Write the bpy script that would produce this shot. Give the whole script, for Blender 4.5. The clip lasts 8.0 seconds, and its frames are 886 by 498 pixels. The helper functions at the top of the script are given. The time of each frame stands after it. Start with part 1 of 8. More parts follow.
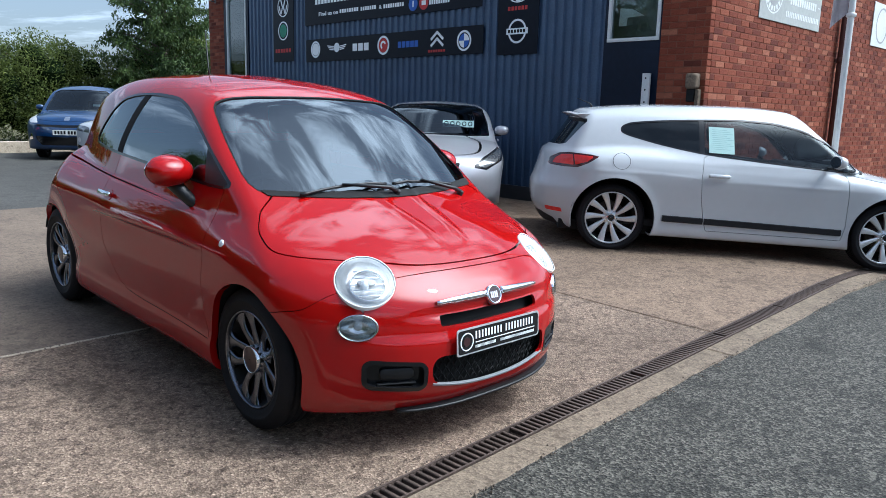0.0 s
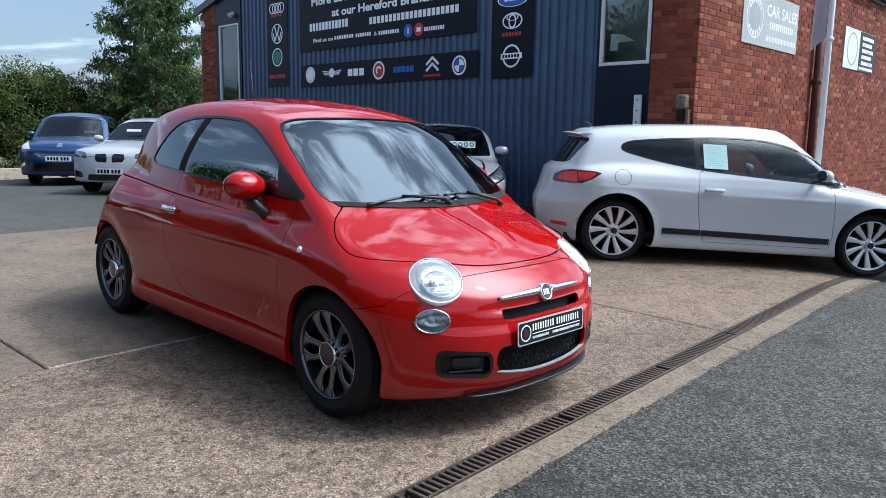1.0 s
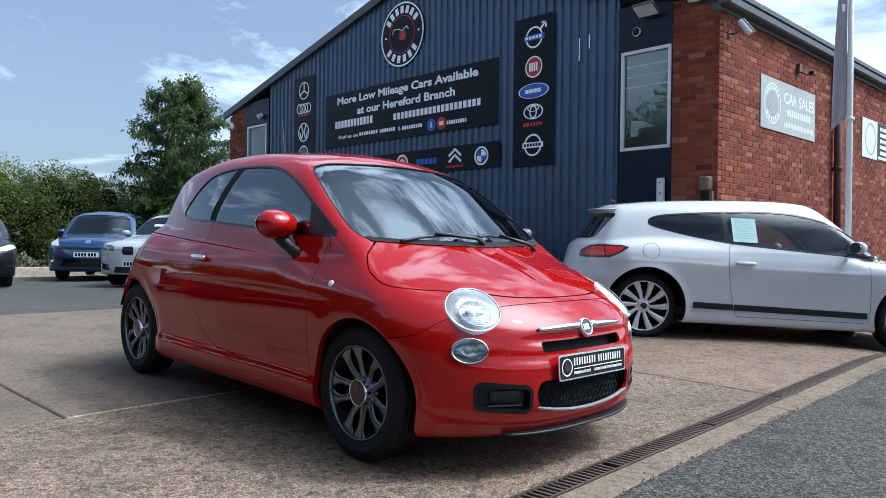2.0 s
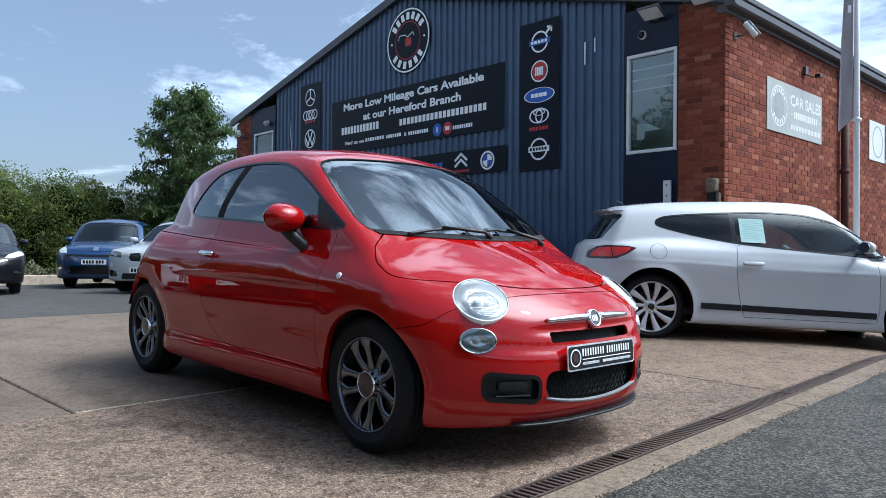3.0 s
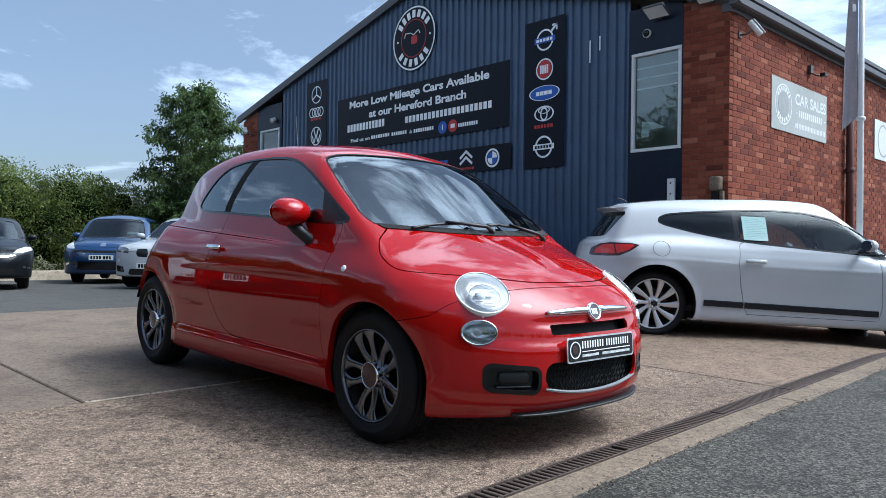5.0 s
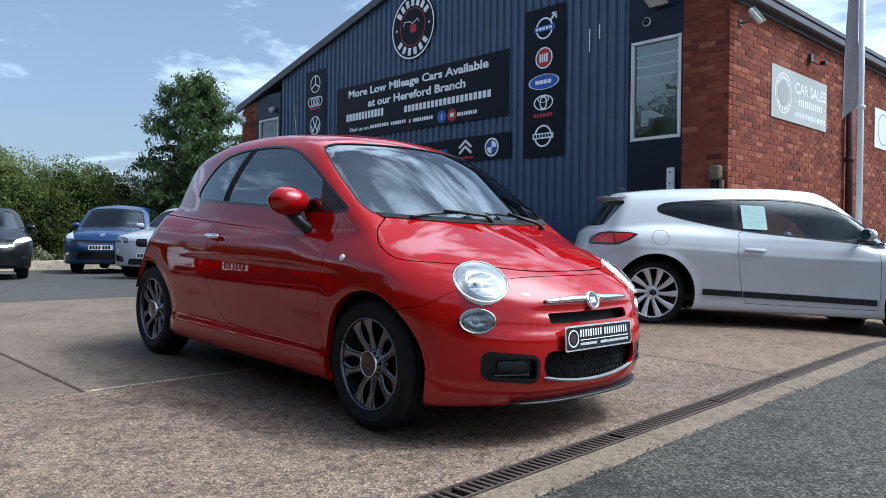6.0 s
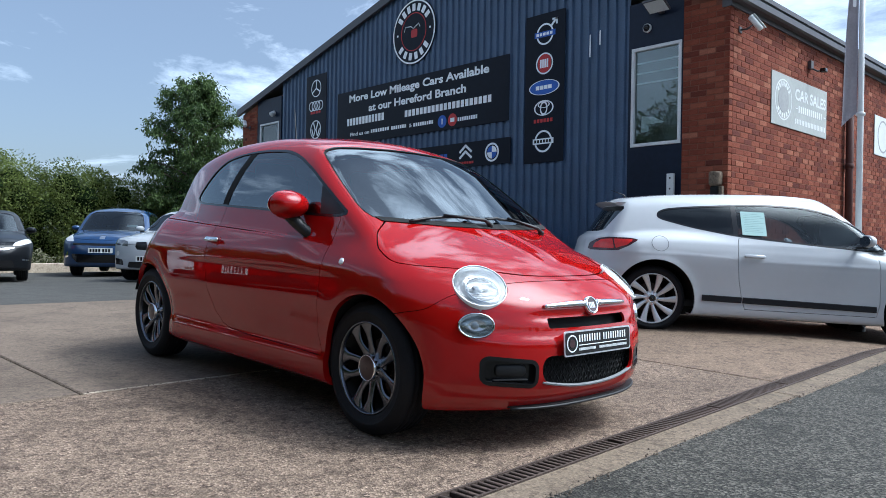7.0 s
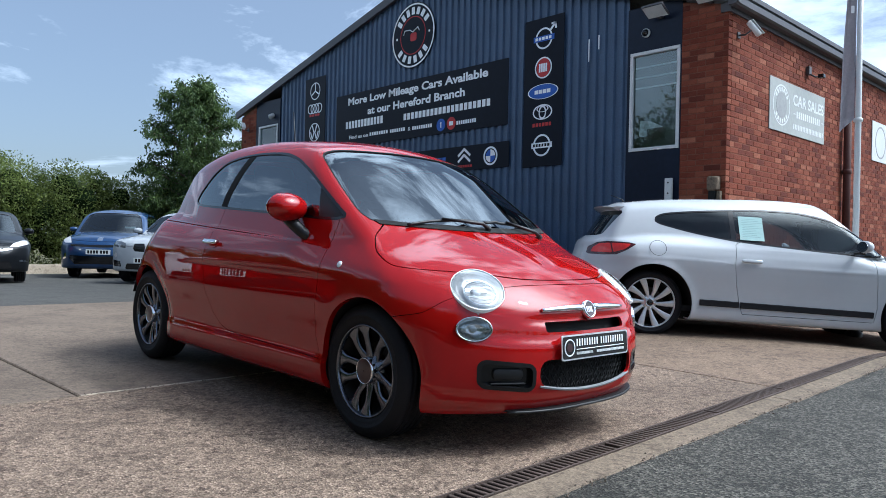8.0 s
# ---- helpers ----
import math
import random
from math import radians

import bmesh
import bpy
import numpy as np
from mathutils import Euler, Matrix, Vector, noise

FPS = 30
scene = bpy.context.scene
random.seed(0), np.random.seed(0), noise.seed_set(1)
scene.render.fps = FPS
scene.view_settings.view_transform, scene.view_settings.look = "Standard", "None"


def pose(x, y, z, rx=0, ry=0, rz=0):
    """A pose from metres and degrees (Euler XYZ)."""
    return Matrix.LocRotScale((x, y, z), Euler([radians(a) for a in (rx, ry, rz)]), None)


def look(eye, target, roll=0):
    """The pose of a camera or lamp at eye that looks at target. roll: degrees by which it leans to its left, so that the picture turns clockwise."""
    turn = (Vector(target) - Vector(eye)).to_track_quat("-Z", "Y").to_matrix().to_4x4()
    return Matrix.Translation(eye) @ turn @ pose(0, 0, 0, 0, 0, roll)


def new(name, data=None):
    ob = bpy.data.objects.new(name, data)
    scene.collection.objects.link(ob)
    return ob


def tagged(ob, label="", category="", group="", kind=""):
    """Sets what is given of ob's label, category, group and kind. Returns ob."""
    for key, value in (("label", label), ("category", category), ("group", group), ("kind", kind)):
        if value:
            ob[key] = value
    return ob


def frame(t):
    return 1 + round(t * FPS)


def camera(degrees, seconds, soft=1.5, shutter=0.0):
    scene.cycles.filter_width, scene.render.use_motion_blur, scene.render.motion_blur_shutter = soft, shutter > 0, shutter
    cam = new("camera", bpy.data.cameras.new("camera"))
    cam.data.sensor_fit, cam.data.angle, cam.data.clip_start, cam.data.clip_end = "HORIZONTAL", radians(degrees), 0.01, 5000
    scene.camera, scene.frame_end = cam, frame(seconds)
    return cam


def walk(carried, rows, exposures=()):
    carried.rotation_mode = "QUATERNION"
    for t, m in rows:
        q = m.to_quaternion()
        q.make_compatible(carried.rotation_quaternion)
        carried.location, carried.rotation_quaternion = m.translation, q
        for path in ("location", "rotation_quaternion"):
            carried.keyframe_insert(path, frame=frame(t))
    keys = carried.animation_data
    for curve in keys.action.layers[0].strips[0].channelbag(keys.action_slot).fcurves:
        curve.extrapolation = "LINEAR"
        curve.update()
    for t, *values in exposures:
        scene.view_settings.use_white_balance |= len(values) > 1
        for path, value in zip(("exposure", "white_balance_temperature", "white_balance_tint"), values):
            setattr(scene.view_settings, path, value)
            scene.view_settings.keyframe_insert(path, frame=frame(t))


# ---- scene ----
cam = camera(62.0, 8.0, soft=0.6)
PATH = [
    (0, (0.581, 0.492, 1.26), (1.944, 1.909, 0.895), 1.6),
    (0.5, (0.266, 0.442, 1.253), (1.626, 1.872, 0.927), 0.7),
    (1, (0.088, 0.496, 1.224), (1.503, 1.876, 0.922), 1.0),
    (1.5, (0.092, 0.561, 1.077), (1.497, 1.978, 0.933), 1.0),
    (1.7, (0.087, 0.58, 0.976), (1.489, 2.007, 0.934), 0.8),
    (3, (0.076, 0.587, 0.812), (1.457, 2.034, 0.826), 0.5),
    (3.5, (0.065, 0.564, 0.805), (1.442, 2.014, 0.822), 0.7),
    (4, (0.052, 0.547, 0.801), (1.426, 2.001, 0.817), 0.7),
    (4.5, (0.043, 0.539, 0.796), (1.413, 1.996, 0.815), 0.8),
    (6, (0.048, 0.532, 0.789), (1.419, 1.988, 0.77), 0.7),
    (6.5, (0.045, 0.527, 0.787), (1.415, 1.985, 0.773), 0.8),
    (7, (0.048, 0.528, 0.787), (1.419, 1.984, 0.781), 1.0),
    (7.5, (0.044, 0.525, 0.787), (1.417, 1.979, 0.784), 1.1),
    (8, (0.045, 0.525, 0.788), (1.42, 1.978, 0.791), 1.3),
]
walk(cam, [(t, look(eye, target, roll)) for t, eye, target, roll in PATH], exposures=[(0.0, 0.03, 5360, 6), (1.5, 0.02, 5340, 6), (3.0, -0.06, 5340, 6), (8.0, -0.06, 5360, 6)])

# ---- light ----
world = bpy.data.worlds.new("sky")
scene.world = world
world.use_nodes = True
SUN = Vector((0.56, -0.54, 1.0))
SUN_AZ, SUN_EL = math.atan2(SUN.x, SUN.y), math.atan2(SUN.z, math.hypot(SUN.x, SUN.y))


def sky_nodes():
    """A hazy blue summer sky with thin streaky cloud."""
    nt = world.node_tree
    nt.nodes.clear()
    out = nt.nodes.new("ShaderNodeOutputWorld")
    bg = nt.nodes.new("ShaderNodeBackground")
    sky = nt.nodes.new("ShaderNodeTexSky")
    sky.sky_type = "NISHITA"
    sky.sun_disc = False
    sky.sun_elevation = SUN_EL
    sky.sun_rotation = SUN_AZ
    sky.dust_density = 2.6
    sky.ozone_density = 0.6
    co = nt.nodes.new("ShaderNodeTexCoord")
    sep = nt.nodes.new("ShaderNodeSeparateXYZ")
    nt.links.new(co.outputs["Generated"], sep.inputs[0])
    mp = nt.nodes.new("ShaderNodeMapping")
    mp.inputs["Location"].default_value = (7.4, 3.8, 4.6)
    mp.inputs["Rotation"].default_value = (0, 0, 0.6)
    mp.inputs["Scale"].default_value = (1.0, 1.25, 1.5)
    nt.links.new(co.outputs["Generated"], mp.inputs[0])
    nz = nt.nodes.new("ShaderNodeTexNoise")
    nz.inputs["Scale"].default_value = 4.0
    nz.inputs["Detail"].default_value = 9.0
    nz.inputs["Roughness"].default_value = 0.58
    nz.inputs["Distortion"].default_value = 0.5
    nt.links.new(mp.outputs[0], nz.inputs["Vector"])
    ramp = nt.nodes.new("ShaderNodeValToRGB")
    ramp.color_ramp.elements[0].position = 0.45
    ramp.color_ramp.elements[1].position = 0.58
    nt.links.new(nz.outputs["Fac"], ramp.inputs[0])
    mix = nt.nodes.new("ShaderNodeMix")
    mix.data_type = "RGBA"
    high = nt.nodes.new("ShaderNodeMapRange")
    high.interpolation_type = "SMOOTHSTEP"
    high.inputs["From Min"].default_value = 0.30
    high.inputs["From Max"].default_value = 0.80
    high.inputs["To Min"].default_value = 0.05
    nt.links.new(sep.outputs[2], high.inputs[0])
    mul = nt.nodes.new("ShaderNodeMath")
    mul.operation = "MULTIPLY"
    veil = nt.nodes.new("ShaderNodeMath")
    veil.operation = "MULTIPLY_ADD"
    veil.inputs[1].default_value, veil.inputs[2].default_value = 0.92, 0.08
    nt.links.new(ramp.outputs["Color"], veil.inputs[0])
    nt.links.new(veil.outputs[0], mul.inputs[0])
    nt.links.new(high.outputs[0], mul.inputs[1])
    floor = nt.nodes.new("ShaderNodeMath")
    floor.operation = "MAXIMUM"
    floor.inputs[1].default_value = 0.085
    # soft wisps of high cloud near the horizon
    mp2 = nt.nodes.new("ShaderNodeMapping")
    mp2.inputs["Location"].default_value = (1.3, 0.4, 2.2)
    mp2.inputs["Rotation"].default_value = (0.25, 0.1, 0.4)
    mp2.inputs["Scale"].default_value = (1.0, 1.0, 2.6)
    nt.links.new(co.outputs["Generated"], mp2.inputs[0])
    nz2 = nt.nodes.new("ShaderNodeTexNoise")
    nz2.inputs["Scale"].default_value = 3.4
    nz2.inputs["Detail"].default_value = 9.0
    nz2.inputs["Roughness"].default_value = 0.62
    nz2.inputs["Distortion"].default_value = 0.5
    nt.links.new(mp2.outputs[0], nz2.inputs["Vector"])
    wisp = nt.nodes.new("ShaderNodeMapRange")
    wisp.interpolation_type = "SMOOTHSTEP"
    wisp.inputs["From Min"].default_value = 0.52
    wisp.inputs["From Max"].default_value = 0.80
    wisp.inputs["To Max"].default_value = 0.50
    more = nt.nodes.new("ShaderNodeMath")
    more.operation = "MULTIPLY_ADD"
    more.inputs[1].default_value = 0.25
    side = nt.nodes.new("ShaderNodeMath")
    side.operation = "ABSOLUTE"
    nt.links.new(sep.outputs[0], side.inputs[0])
    nt.links.new(side.outputs[0], more.inputs[0])
    nt.links.new(nz2.outputs["Fac"], more.inputs[2])
    nt.links.new(more.outputs[0], wisp.inputs[0])
    both_ = nt.nodes.new("ShaderNodeMath")
    both_.operation = "MAXIMUM"
    bank = nt.nodes.new("ShaderNodeMapRange")
    bank.interpolation_type = "SMOOTHSTEP"
    bank.inputs["From Min"].default_value = 0.0
    bank.inputs["From Max"].default_value = 0.50
    bank.inputs["To Min"].default_value = 0.10
    bank.inputs["To Max"].default_value = 1.15
    nt.links.new(sep.outputs[0], bank.inputs[0])
    banked = nt.nodes.new("ShaderNodeMath")
    banked.operation = "MULTIPLY"
    nt.links.new(mul.outputs[0], banked.inputs[0])
    nt.links.new(bank.outputs[0], banked.inputs[1])
    nt.links.new(banked.outputs[0], both_.inputs[0])
    low_sky = nt.nodes.new("ShaderNodeMapRange")
    low_sky.interpolation_type = "SMOOTHSTEP"
    low_sky.inputs["From Min"].default_value = 0.36
    low_sky.inputs["From Max"].default_value = 0.60
    low_sky.inputs["To Min"].default_value = 1.0
    low_sky.inputs["To Max"].default_value = 0.0
    nt.links.new(sep.outputs[2], low_sky.inputs[0])
    lowered = nt.nodes.new("ShaderNodeMath")
    lowered.operation = "MULTIPLY"
    nt.links.new(wisp.outputs[0], lowered.inputs[0])
    nt.links.new(low_sky.outputs[0], lowered.inputs[1])
    nt.links.new(lowered.outputs[0], both_.inputs[1])
    # the veil of haze is brightest round the sun
    toward = nt.nodes.new("ShaderNodeVectorMath")
    toward.operation = "DOT_PRODUCT"
    toward.inputs[1].default_value = SUN.normalized()
    nt.links.new(co.outputs["Generated"], toward.inputs[0])
    glow = nt.nodes.new("ShaderNodeMapRange")
    glow.interpolation_type = "SMOOTHSTEP"
    glow.inputs["From Min"].default_value = 0.62
    glow.inputs["From Max"].default_value = 1.0
    glow.inputs["To Min"].default_value = 0.0
    glow.inputs["To Max"].default_value = 0.5
    nt.links.new(toward.outputs["Value"], glow.inputs[0])
    hazy = nt.nodes.new("ShaderNodeMath")
    hazy.operation = "MULTIPLY_ADD"
    nt.links.new(glow.outputs[0], hazy.inputs[0])
    nt.links.new(nz.outputs["Fac"], hazy.inputs[1])
    nt.links.new(both_.outputs[0], hazy.inputs[2])
    nt.links.new(hazy.outputs[0], floor.inputs[0])
    nt.links.new(floor.outputs[0], mix.inputs[0])
    nt.links.new(sky.outputs[0], mix.inputs[6])
    mix.inputs[7].default_value = (23.5, 24.6, 26.2, 1)
    # the sun's own aureole behind thin cloud
    near = nt.nodes.new("ShaderNodeMapRange")
    near.interpolation_type = "SMOOTHSTEP"
    near.inputs["From Min"].default_value = 0.86
    near.inputs["From Max"].default_value = 1.0
    nt.links.new(toward.outputs["Value"], near.inputs[0])
    aureole = nt.nodes.new("ShaderNodeMix")
    aureole.data_type = "RGBA"
    aureole.blend_type = "ADD"
    aureole.clamp_factor = False
    nt.links.new(near.outputs[0], aureole.inputs[0])
    nt.links.new(mix.outputs[2], aureole.inputs[6])
    aureole.inputs[7].default_value = (92.0, 87.0, 79.0, 1)
    nt.links.new(aureole.outputs[2], bg.inputs["Color"])
    bg.inputs["Strength"].default_value = 0.106
    nt.links.new(bg.outputs[0], out.inputs["Surface"])


sky_nodes()
sun = new("sun", bpy.data.lights.new("sun", "SUN"))
sun.data.energy = 2.35
sun.data.angle = radians(3.5)
sun.data.color = (1.0, 0.95, 0.87)
sun.matrix_world = look(10 * SUN, (0, 0, 0))

# ---- materials ----
MATS = {}


def mat(name, color, rough=0.5, metal=0.0, coat=0.0, scale=0.0, vary=0.0, bump=0.0, fine=0.0, spec=0.5, rand=0.0, island=0.0, coat_rough=0.03, coat_ior=1.5):
    """A Principled material: colour varied by a broad and a fine noise, with relief."""
    m = bpy.data.materials.new(name)
    MATS[name] = m
    m.use_nodes = True
    nt = m.node_tree
    bs = nt.nodes["Principled BSDF"]
    bs.inputs["Base Color"].default_value = (*color, 1)
    bs.inputs["Roughness"].default_value = rough
    bs.inputs["Metallic"].default_value = metal
    bs.inputs["Coat Weight"].default_value = coat
    bs.inputs["Coat Roughness"].default_value = coat_rough
    bs.inputs["Coat IOR"].default_value = coat_ior
    bs.inputs["Specular IOR Level"].default_value = spec
    if not scale:
        return m
    co = nt.nodes.new("ShaderNodeTexCoord")
    big = nt.nodes.new("ShaderNodeTexNoise")
    big.inputs["Scale"].default_value = scale
    big.inputs["Detail"].default_value = 5
    small = nt.nodes.new("ShaderNodeTexNoise")
    small.inputs["Scale"].default_value = fine or scale * 12
    small.inputs["Detail"].default_value = 3
    nt.links.new(co.outputs["Object"], big.inputs["Vector"])
    nt.links.new(co.outputs["Object"], small.inputs["Vector"])
    tot = nt.nodes.new("ShaderNodeMath")
    tot.operation = "ADD"
    nt.links.new(big.outputs["Fac"], tot.inputs[0])
    nt.links.new(small.outputs["Fac"], tot.inputs[1])
    last = tot
    if rand or island:
        src = nt.nodes.new("ShaderNodeObjectInfo") if rand else nt.nodes.new("ShaderNodeNewGeometry")
        sock = src.outputs["Random"] if rand else src.outputs["Random Per Island"]
        k = nt.nodes.new("ShaderNodeMath")
        k.operation = "MULTIPLY_ADD"
        k.inputs[1].default_value = rand or island
        nt.links.new(sock, k.inputs[0])
        nt.links.new(tot.outputs[0], k.inputs[2])
        last = k
    rg = nt.nodes.new("ShaderNodeMapRange")
    half = 0.5 * (rand or island)
    rg.inputs["From Min"].default_value = 0.65 + half - 0.3 * half
    rg.inputs["From Max"].default_value = 1.35 + half + 0.3 * half
    rg.inputs["To Min"].default_value = 1 - vary
    rg.inputs["To Max"].default_value = 1 + vary
    nt.links.new(last.outputs[0], rg.inputs[0])
    hsv = nt.nodes.new("ShaderNodeHueSaturation")
    hsv.inputs["Color"].default_value = (*color, 1)
    nt.links.new(rg.outputs[0], hsv.inputs["Value"])
    nt.links.new(hsv.outputs[0], bs.inputs["Base Color"])
    if bump:
        b = nt.nodes.new("ShaderNodeBump")
        b.inputs["Strength"].default_value = bump
        b.inputs["Distance"].default_value = 0.01
        nt.links.new(small.outputs["Fac"], b.inputs["Height"])
        nt.links.new(b.outputs[0], bs.inputs["Normal"])
    return m


def glass_mat(name, tint, rough=0.0, ior=1.5):
    m = bpy.data.materials.new(name)
    MATS[name] = m
    m.use_nodes = True
    nt = m.node_tree
    nt.nodes.clear()
    out = nt.nodes.new("ShaderNodeOutputMaterial")
    tr = nt.nodes.new("ShaderNodeBsdfTransparent")
    tr.inputs[0].default_value = (*tint, 1)
    gl = nt.nodes.new("ShaderNodeBsdfGlossy")
    gl.inputs["Roughness"].default_value = rough
    gl.inputs["Color"].default_value = (0.90, 0.97, 1.0, 1)
    fr = nt.nodes.new("ShaderNodeFresnel")
    fr.inputs["IOR"].default_value = ior
    mx = nt.nodes.new("ShaderNodeMixShader")
    nt.links.new(fr.outputs[0], mx.inputs[0])
    nt.links.new(tr.outputs[0], mx.inputs[1])
    nt.links.new(gl.outputs[0], mx.inputs[2])
    nt.links.new(mx.outputs[0], out.inputs["Surface"])
    return m


mat("red_paint", (0.32, 0.003, 0.003), 0.6, 0.0, coat=1.0, scale=1.5, vary=0.04, spec=0.0, coat_rough=0.008, coat_ior=1.55)
mat("white_paint", (0.478, 0.495, 0.510), 0.6, 0.0, spec=0.2, coat=1.0, coat_ior=1.38, scale=1.5, vary=0.02)
mat("silver_paint", (0.46, 0.46, 0.48), 0.36, 0.45, coat=1.0, scale=1.5, vary=0.03)
mat("blue_paint", (0.003, 0.036, 0.120), 0.35, 0.2, coat=1.0, scale=1.5, vary=0.04)
mat("black_paint", (0.008, 0.009, 0.011), 0.3, 0.0, coat=0.35, spec=0.1, scale=1.5, vary=0.04)
mat("tyre_rubber", (0.010, 0.010, 0.012), 0.7, spec=0.25, scale=9, vary=0.25, bump=0.15, fine=160)
mat("alloy_grey", (0.085, 0.088, 0.098), 0.30, 0.9, scale=6, vary=0.1)
mat("alloy_face", (0.155, 0.165, 0.19), 0.22, 1.0, scale=6, vary=0.1)
mat("alloy_silver", (0.72, 0.73, 0.74), 0.30, 0.6, scale=6, vary=0.08)
mat("chrome", (0.82, 0.83, 0.85), 0.08, 1.0)
mat("black_plastic", (0.008, 0.008, 0.009), 0.5, scale=20, vary=0.2, bump=0.06, fine=300)
mat("gloss_black", (0.008, 0.008, 0.009), 0.18, scale=8, vary=0.1)
mat("matt_black", (0.004, 0.004, 0.004), 0.9)
mat("cabin_grey", (0.03, 0.03, 0.033), 0.8, scale=14, vary=0.25, bump=0.1)
mat("lamp_dark", (0.05, 0.004, 0.005), 0.25, coat=0.6, scale=30, vary=0.2, spec=0.2)
mat("lamp_red", (0.68, 0.016, 0.010), 0.4, coat=0.6, scale=30, vary=0.2, spec=0.2)
mat("lamp_smoke", (0.15, 0.155, 0.16), 0.2, 0.5, coat=1.0)
mat("lamp_bowl", (0.84, 0.82, 0.79), 0.3, 0.35, coat=0.6, scale=40, vary=0.12)
mat("fog_mirror", (0.88, 0.88, 0.86), 0.2, 0.85, scale=60, vary=0.10)
mat("fog_bowl", (0.86, 0.86, 0.84), 0.5, 0.0, coat=0.4, scale=40, vary=0.10)
mat("lip_grey", (0.20, 0.205, 0.215), 0.6, 0.0, spec=0.25, scale=20, vary=0.15)
mat("lamp_white", (0.8, 0.82, 0.84), 0.2, coat=1.0)
mat("white_print", (0.93, 0.94, 0.94), 0.55, scale=8, vary=0.05)
mat("red_print", (0.45, 0.02, 0.02), 0.55, scale=8, vary=0.05)
mat("blue_print", (0.02, 0.10, 0.45), 0.5, scale=8, vary=0.05)
mat("green_print", (0.02, 0.22, 0.12), 0.5, scale=8, vary=0.05)
mat("silver_print", (0.82, 0.84, 0.87), 0.4, 0.1, scale=8, vary=0.1)
mat("plate_black", (0.010, 0.010, 0.011), 0.25, scale=12, vary=0.1)
mat("plate_white", (0.75, 0.75, 0.72), 0.4, scale=12, vary=0.05)
mat("paper_line", (0.20, 0.33, 0.32), 0.7)
mat("paper_green", (0.38, 0.55, 0.52), 0.7, scale=10, vary=0.05)
glass_mat("car_glass", (0.36, 0.44, 0.46), ior=2.35)
glass_mat("dark_glass", (0.12, 0.14, 0.15), ior=2.2)
glass_mat("privacy_glass", (0.035, 0.04, 0.05), ior=1.5)
glass_mat("coupe_glass", (0.42, 0.46, 0.48), ior=1.5)
glass_mat("far_glass", (0.26, 0.33, 0.36), ior=1.62)
glass_mat("lens_glass", (0.95, 0.96, 0.97))
glass_mat("window_glass", (0.78, 0.84, 0.84), ior=1.5)
# ---- tools ----
def part(name, bm, material, parent, label=""):
    """Links a bmesh as one mesh object under a thing or a part."""
    me = bpy.data.meshes.new(name)
    bm.normal_update()
    bm.to_mesh(me)
    bm.free()
    me.materials.append(MATS[material])
    ob = new(name, me)
    if parent is not None:
        ob.parent = parent
    if label:
        tagged(ob, label)
    return ob


def raw(name, verts, faces, material, parent=None, smooth=False, label=""):
    me = bpy.data.meshes.new(name)
    me.from_pydata([tuple(map(float, v)) for v in verts], [], [tuple(map(int, f)) for f in faces])
    if smooth:
        me.polygons.foreach_set("use_smooth", [True] * len(me.polygons))
    me.materials.append(MATS[material])
    ob = new(name, me)
    if parent is not None:
        ob.parent = parent
    if label:
        tagged(ob, label)
    return ob


def empty(name, m, label, category, group="", kind=""):
    e = new(name)
    e.empty_display_size = 0.2
    e.matrix_world = m
    return tagged(e, label, category, group, kind)


def smooth_all(bm):
    for f in bm.faces:
        f.smooth = True
    return bm


def box(x0, y0, z0, x1, y1, z1, bevel=0.0, bm=None, seg=2):
    bm = bm or bmesh.new()
    r = bmesh.ops.create_cube(bm, size=1.0, matrix=Matrix.Translation(((x0 + x1) / 2, (y0 + y1) / 2, (z0 + z1) / 2)) @ Matrix.Diagonal((abs(x1 - x0), abs(y1 - y0), abs(z1 - z0), 1)))
    if bevel:
        es = list({e for v in r["verts"] for e in v.link_edges})
        bmesh.ops.bevel(bm, geom=es, offset=bevel, segments=seg, profile=0.5, affect="EDGES")
    return bm


def revolve(profile, n=48, axis="x", bm=None, m=None):
    """Turns a profile of (along, radius) about an axis."""
    bm = bm or bmesh.new()
    rings = []
    for a, r in profile:
        ring = []
        for i in range(n):
            t = 2 * math.pi * i / n
            c, s = r * math.cos(t), r * math.sin(t)
            p = (a, c, s) if axis == "x" else (c, a, s) if axis == "y" else (c, s, a)
            p = Vector(p)
            ring.append(bm.verts.new(m @ p if m else p))
        rings.append(ring)
    for p, q in zip(rings, rings[1:]):
        for i in range(n):
            bm.faces.new((p[i], p[(i + 1) % n], q[(i + 1) % n], q[i])).smooth = True
    return bm


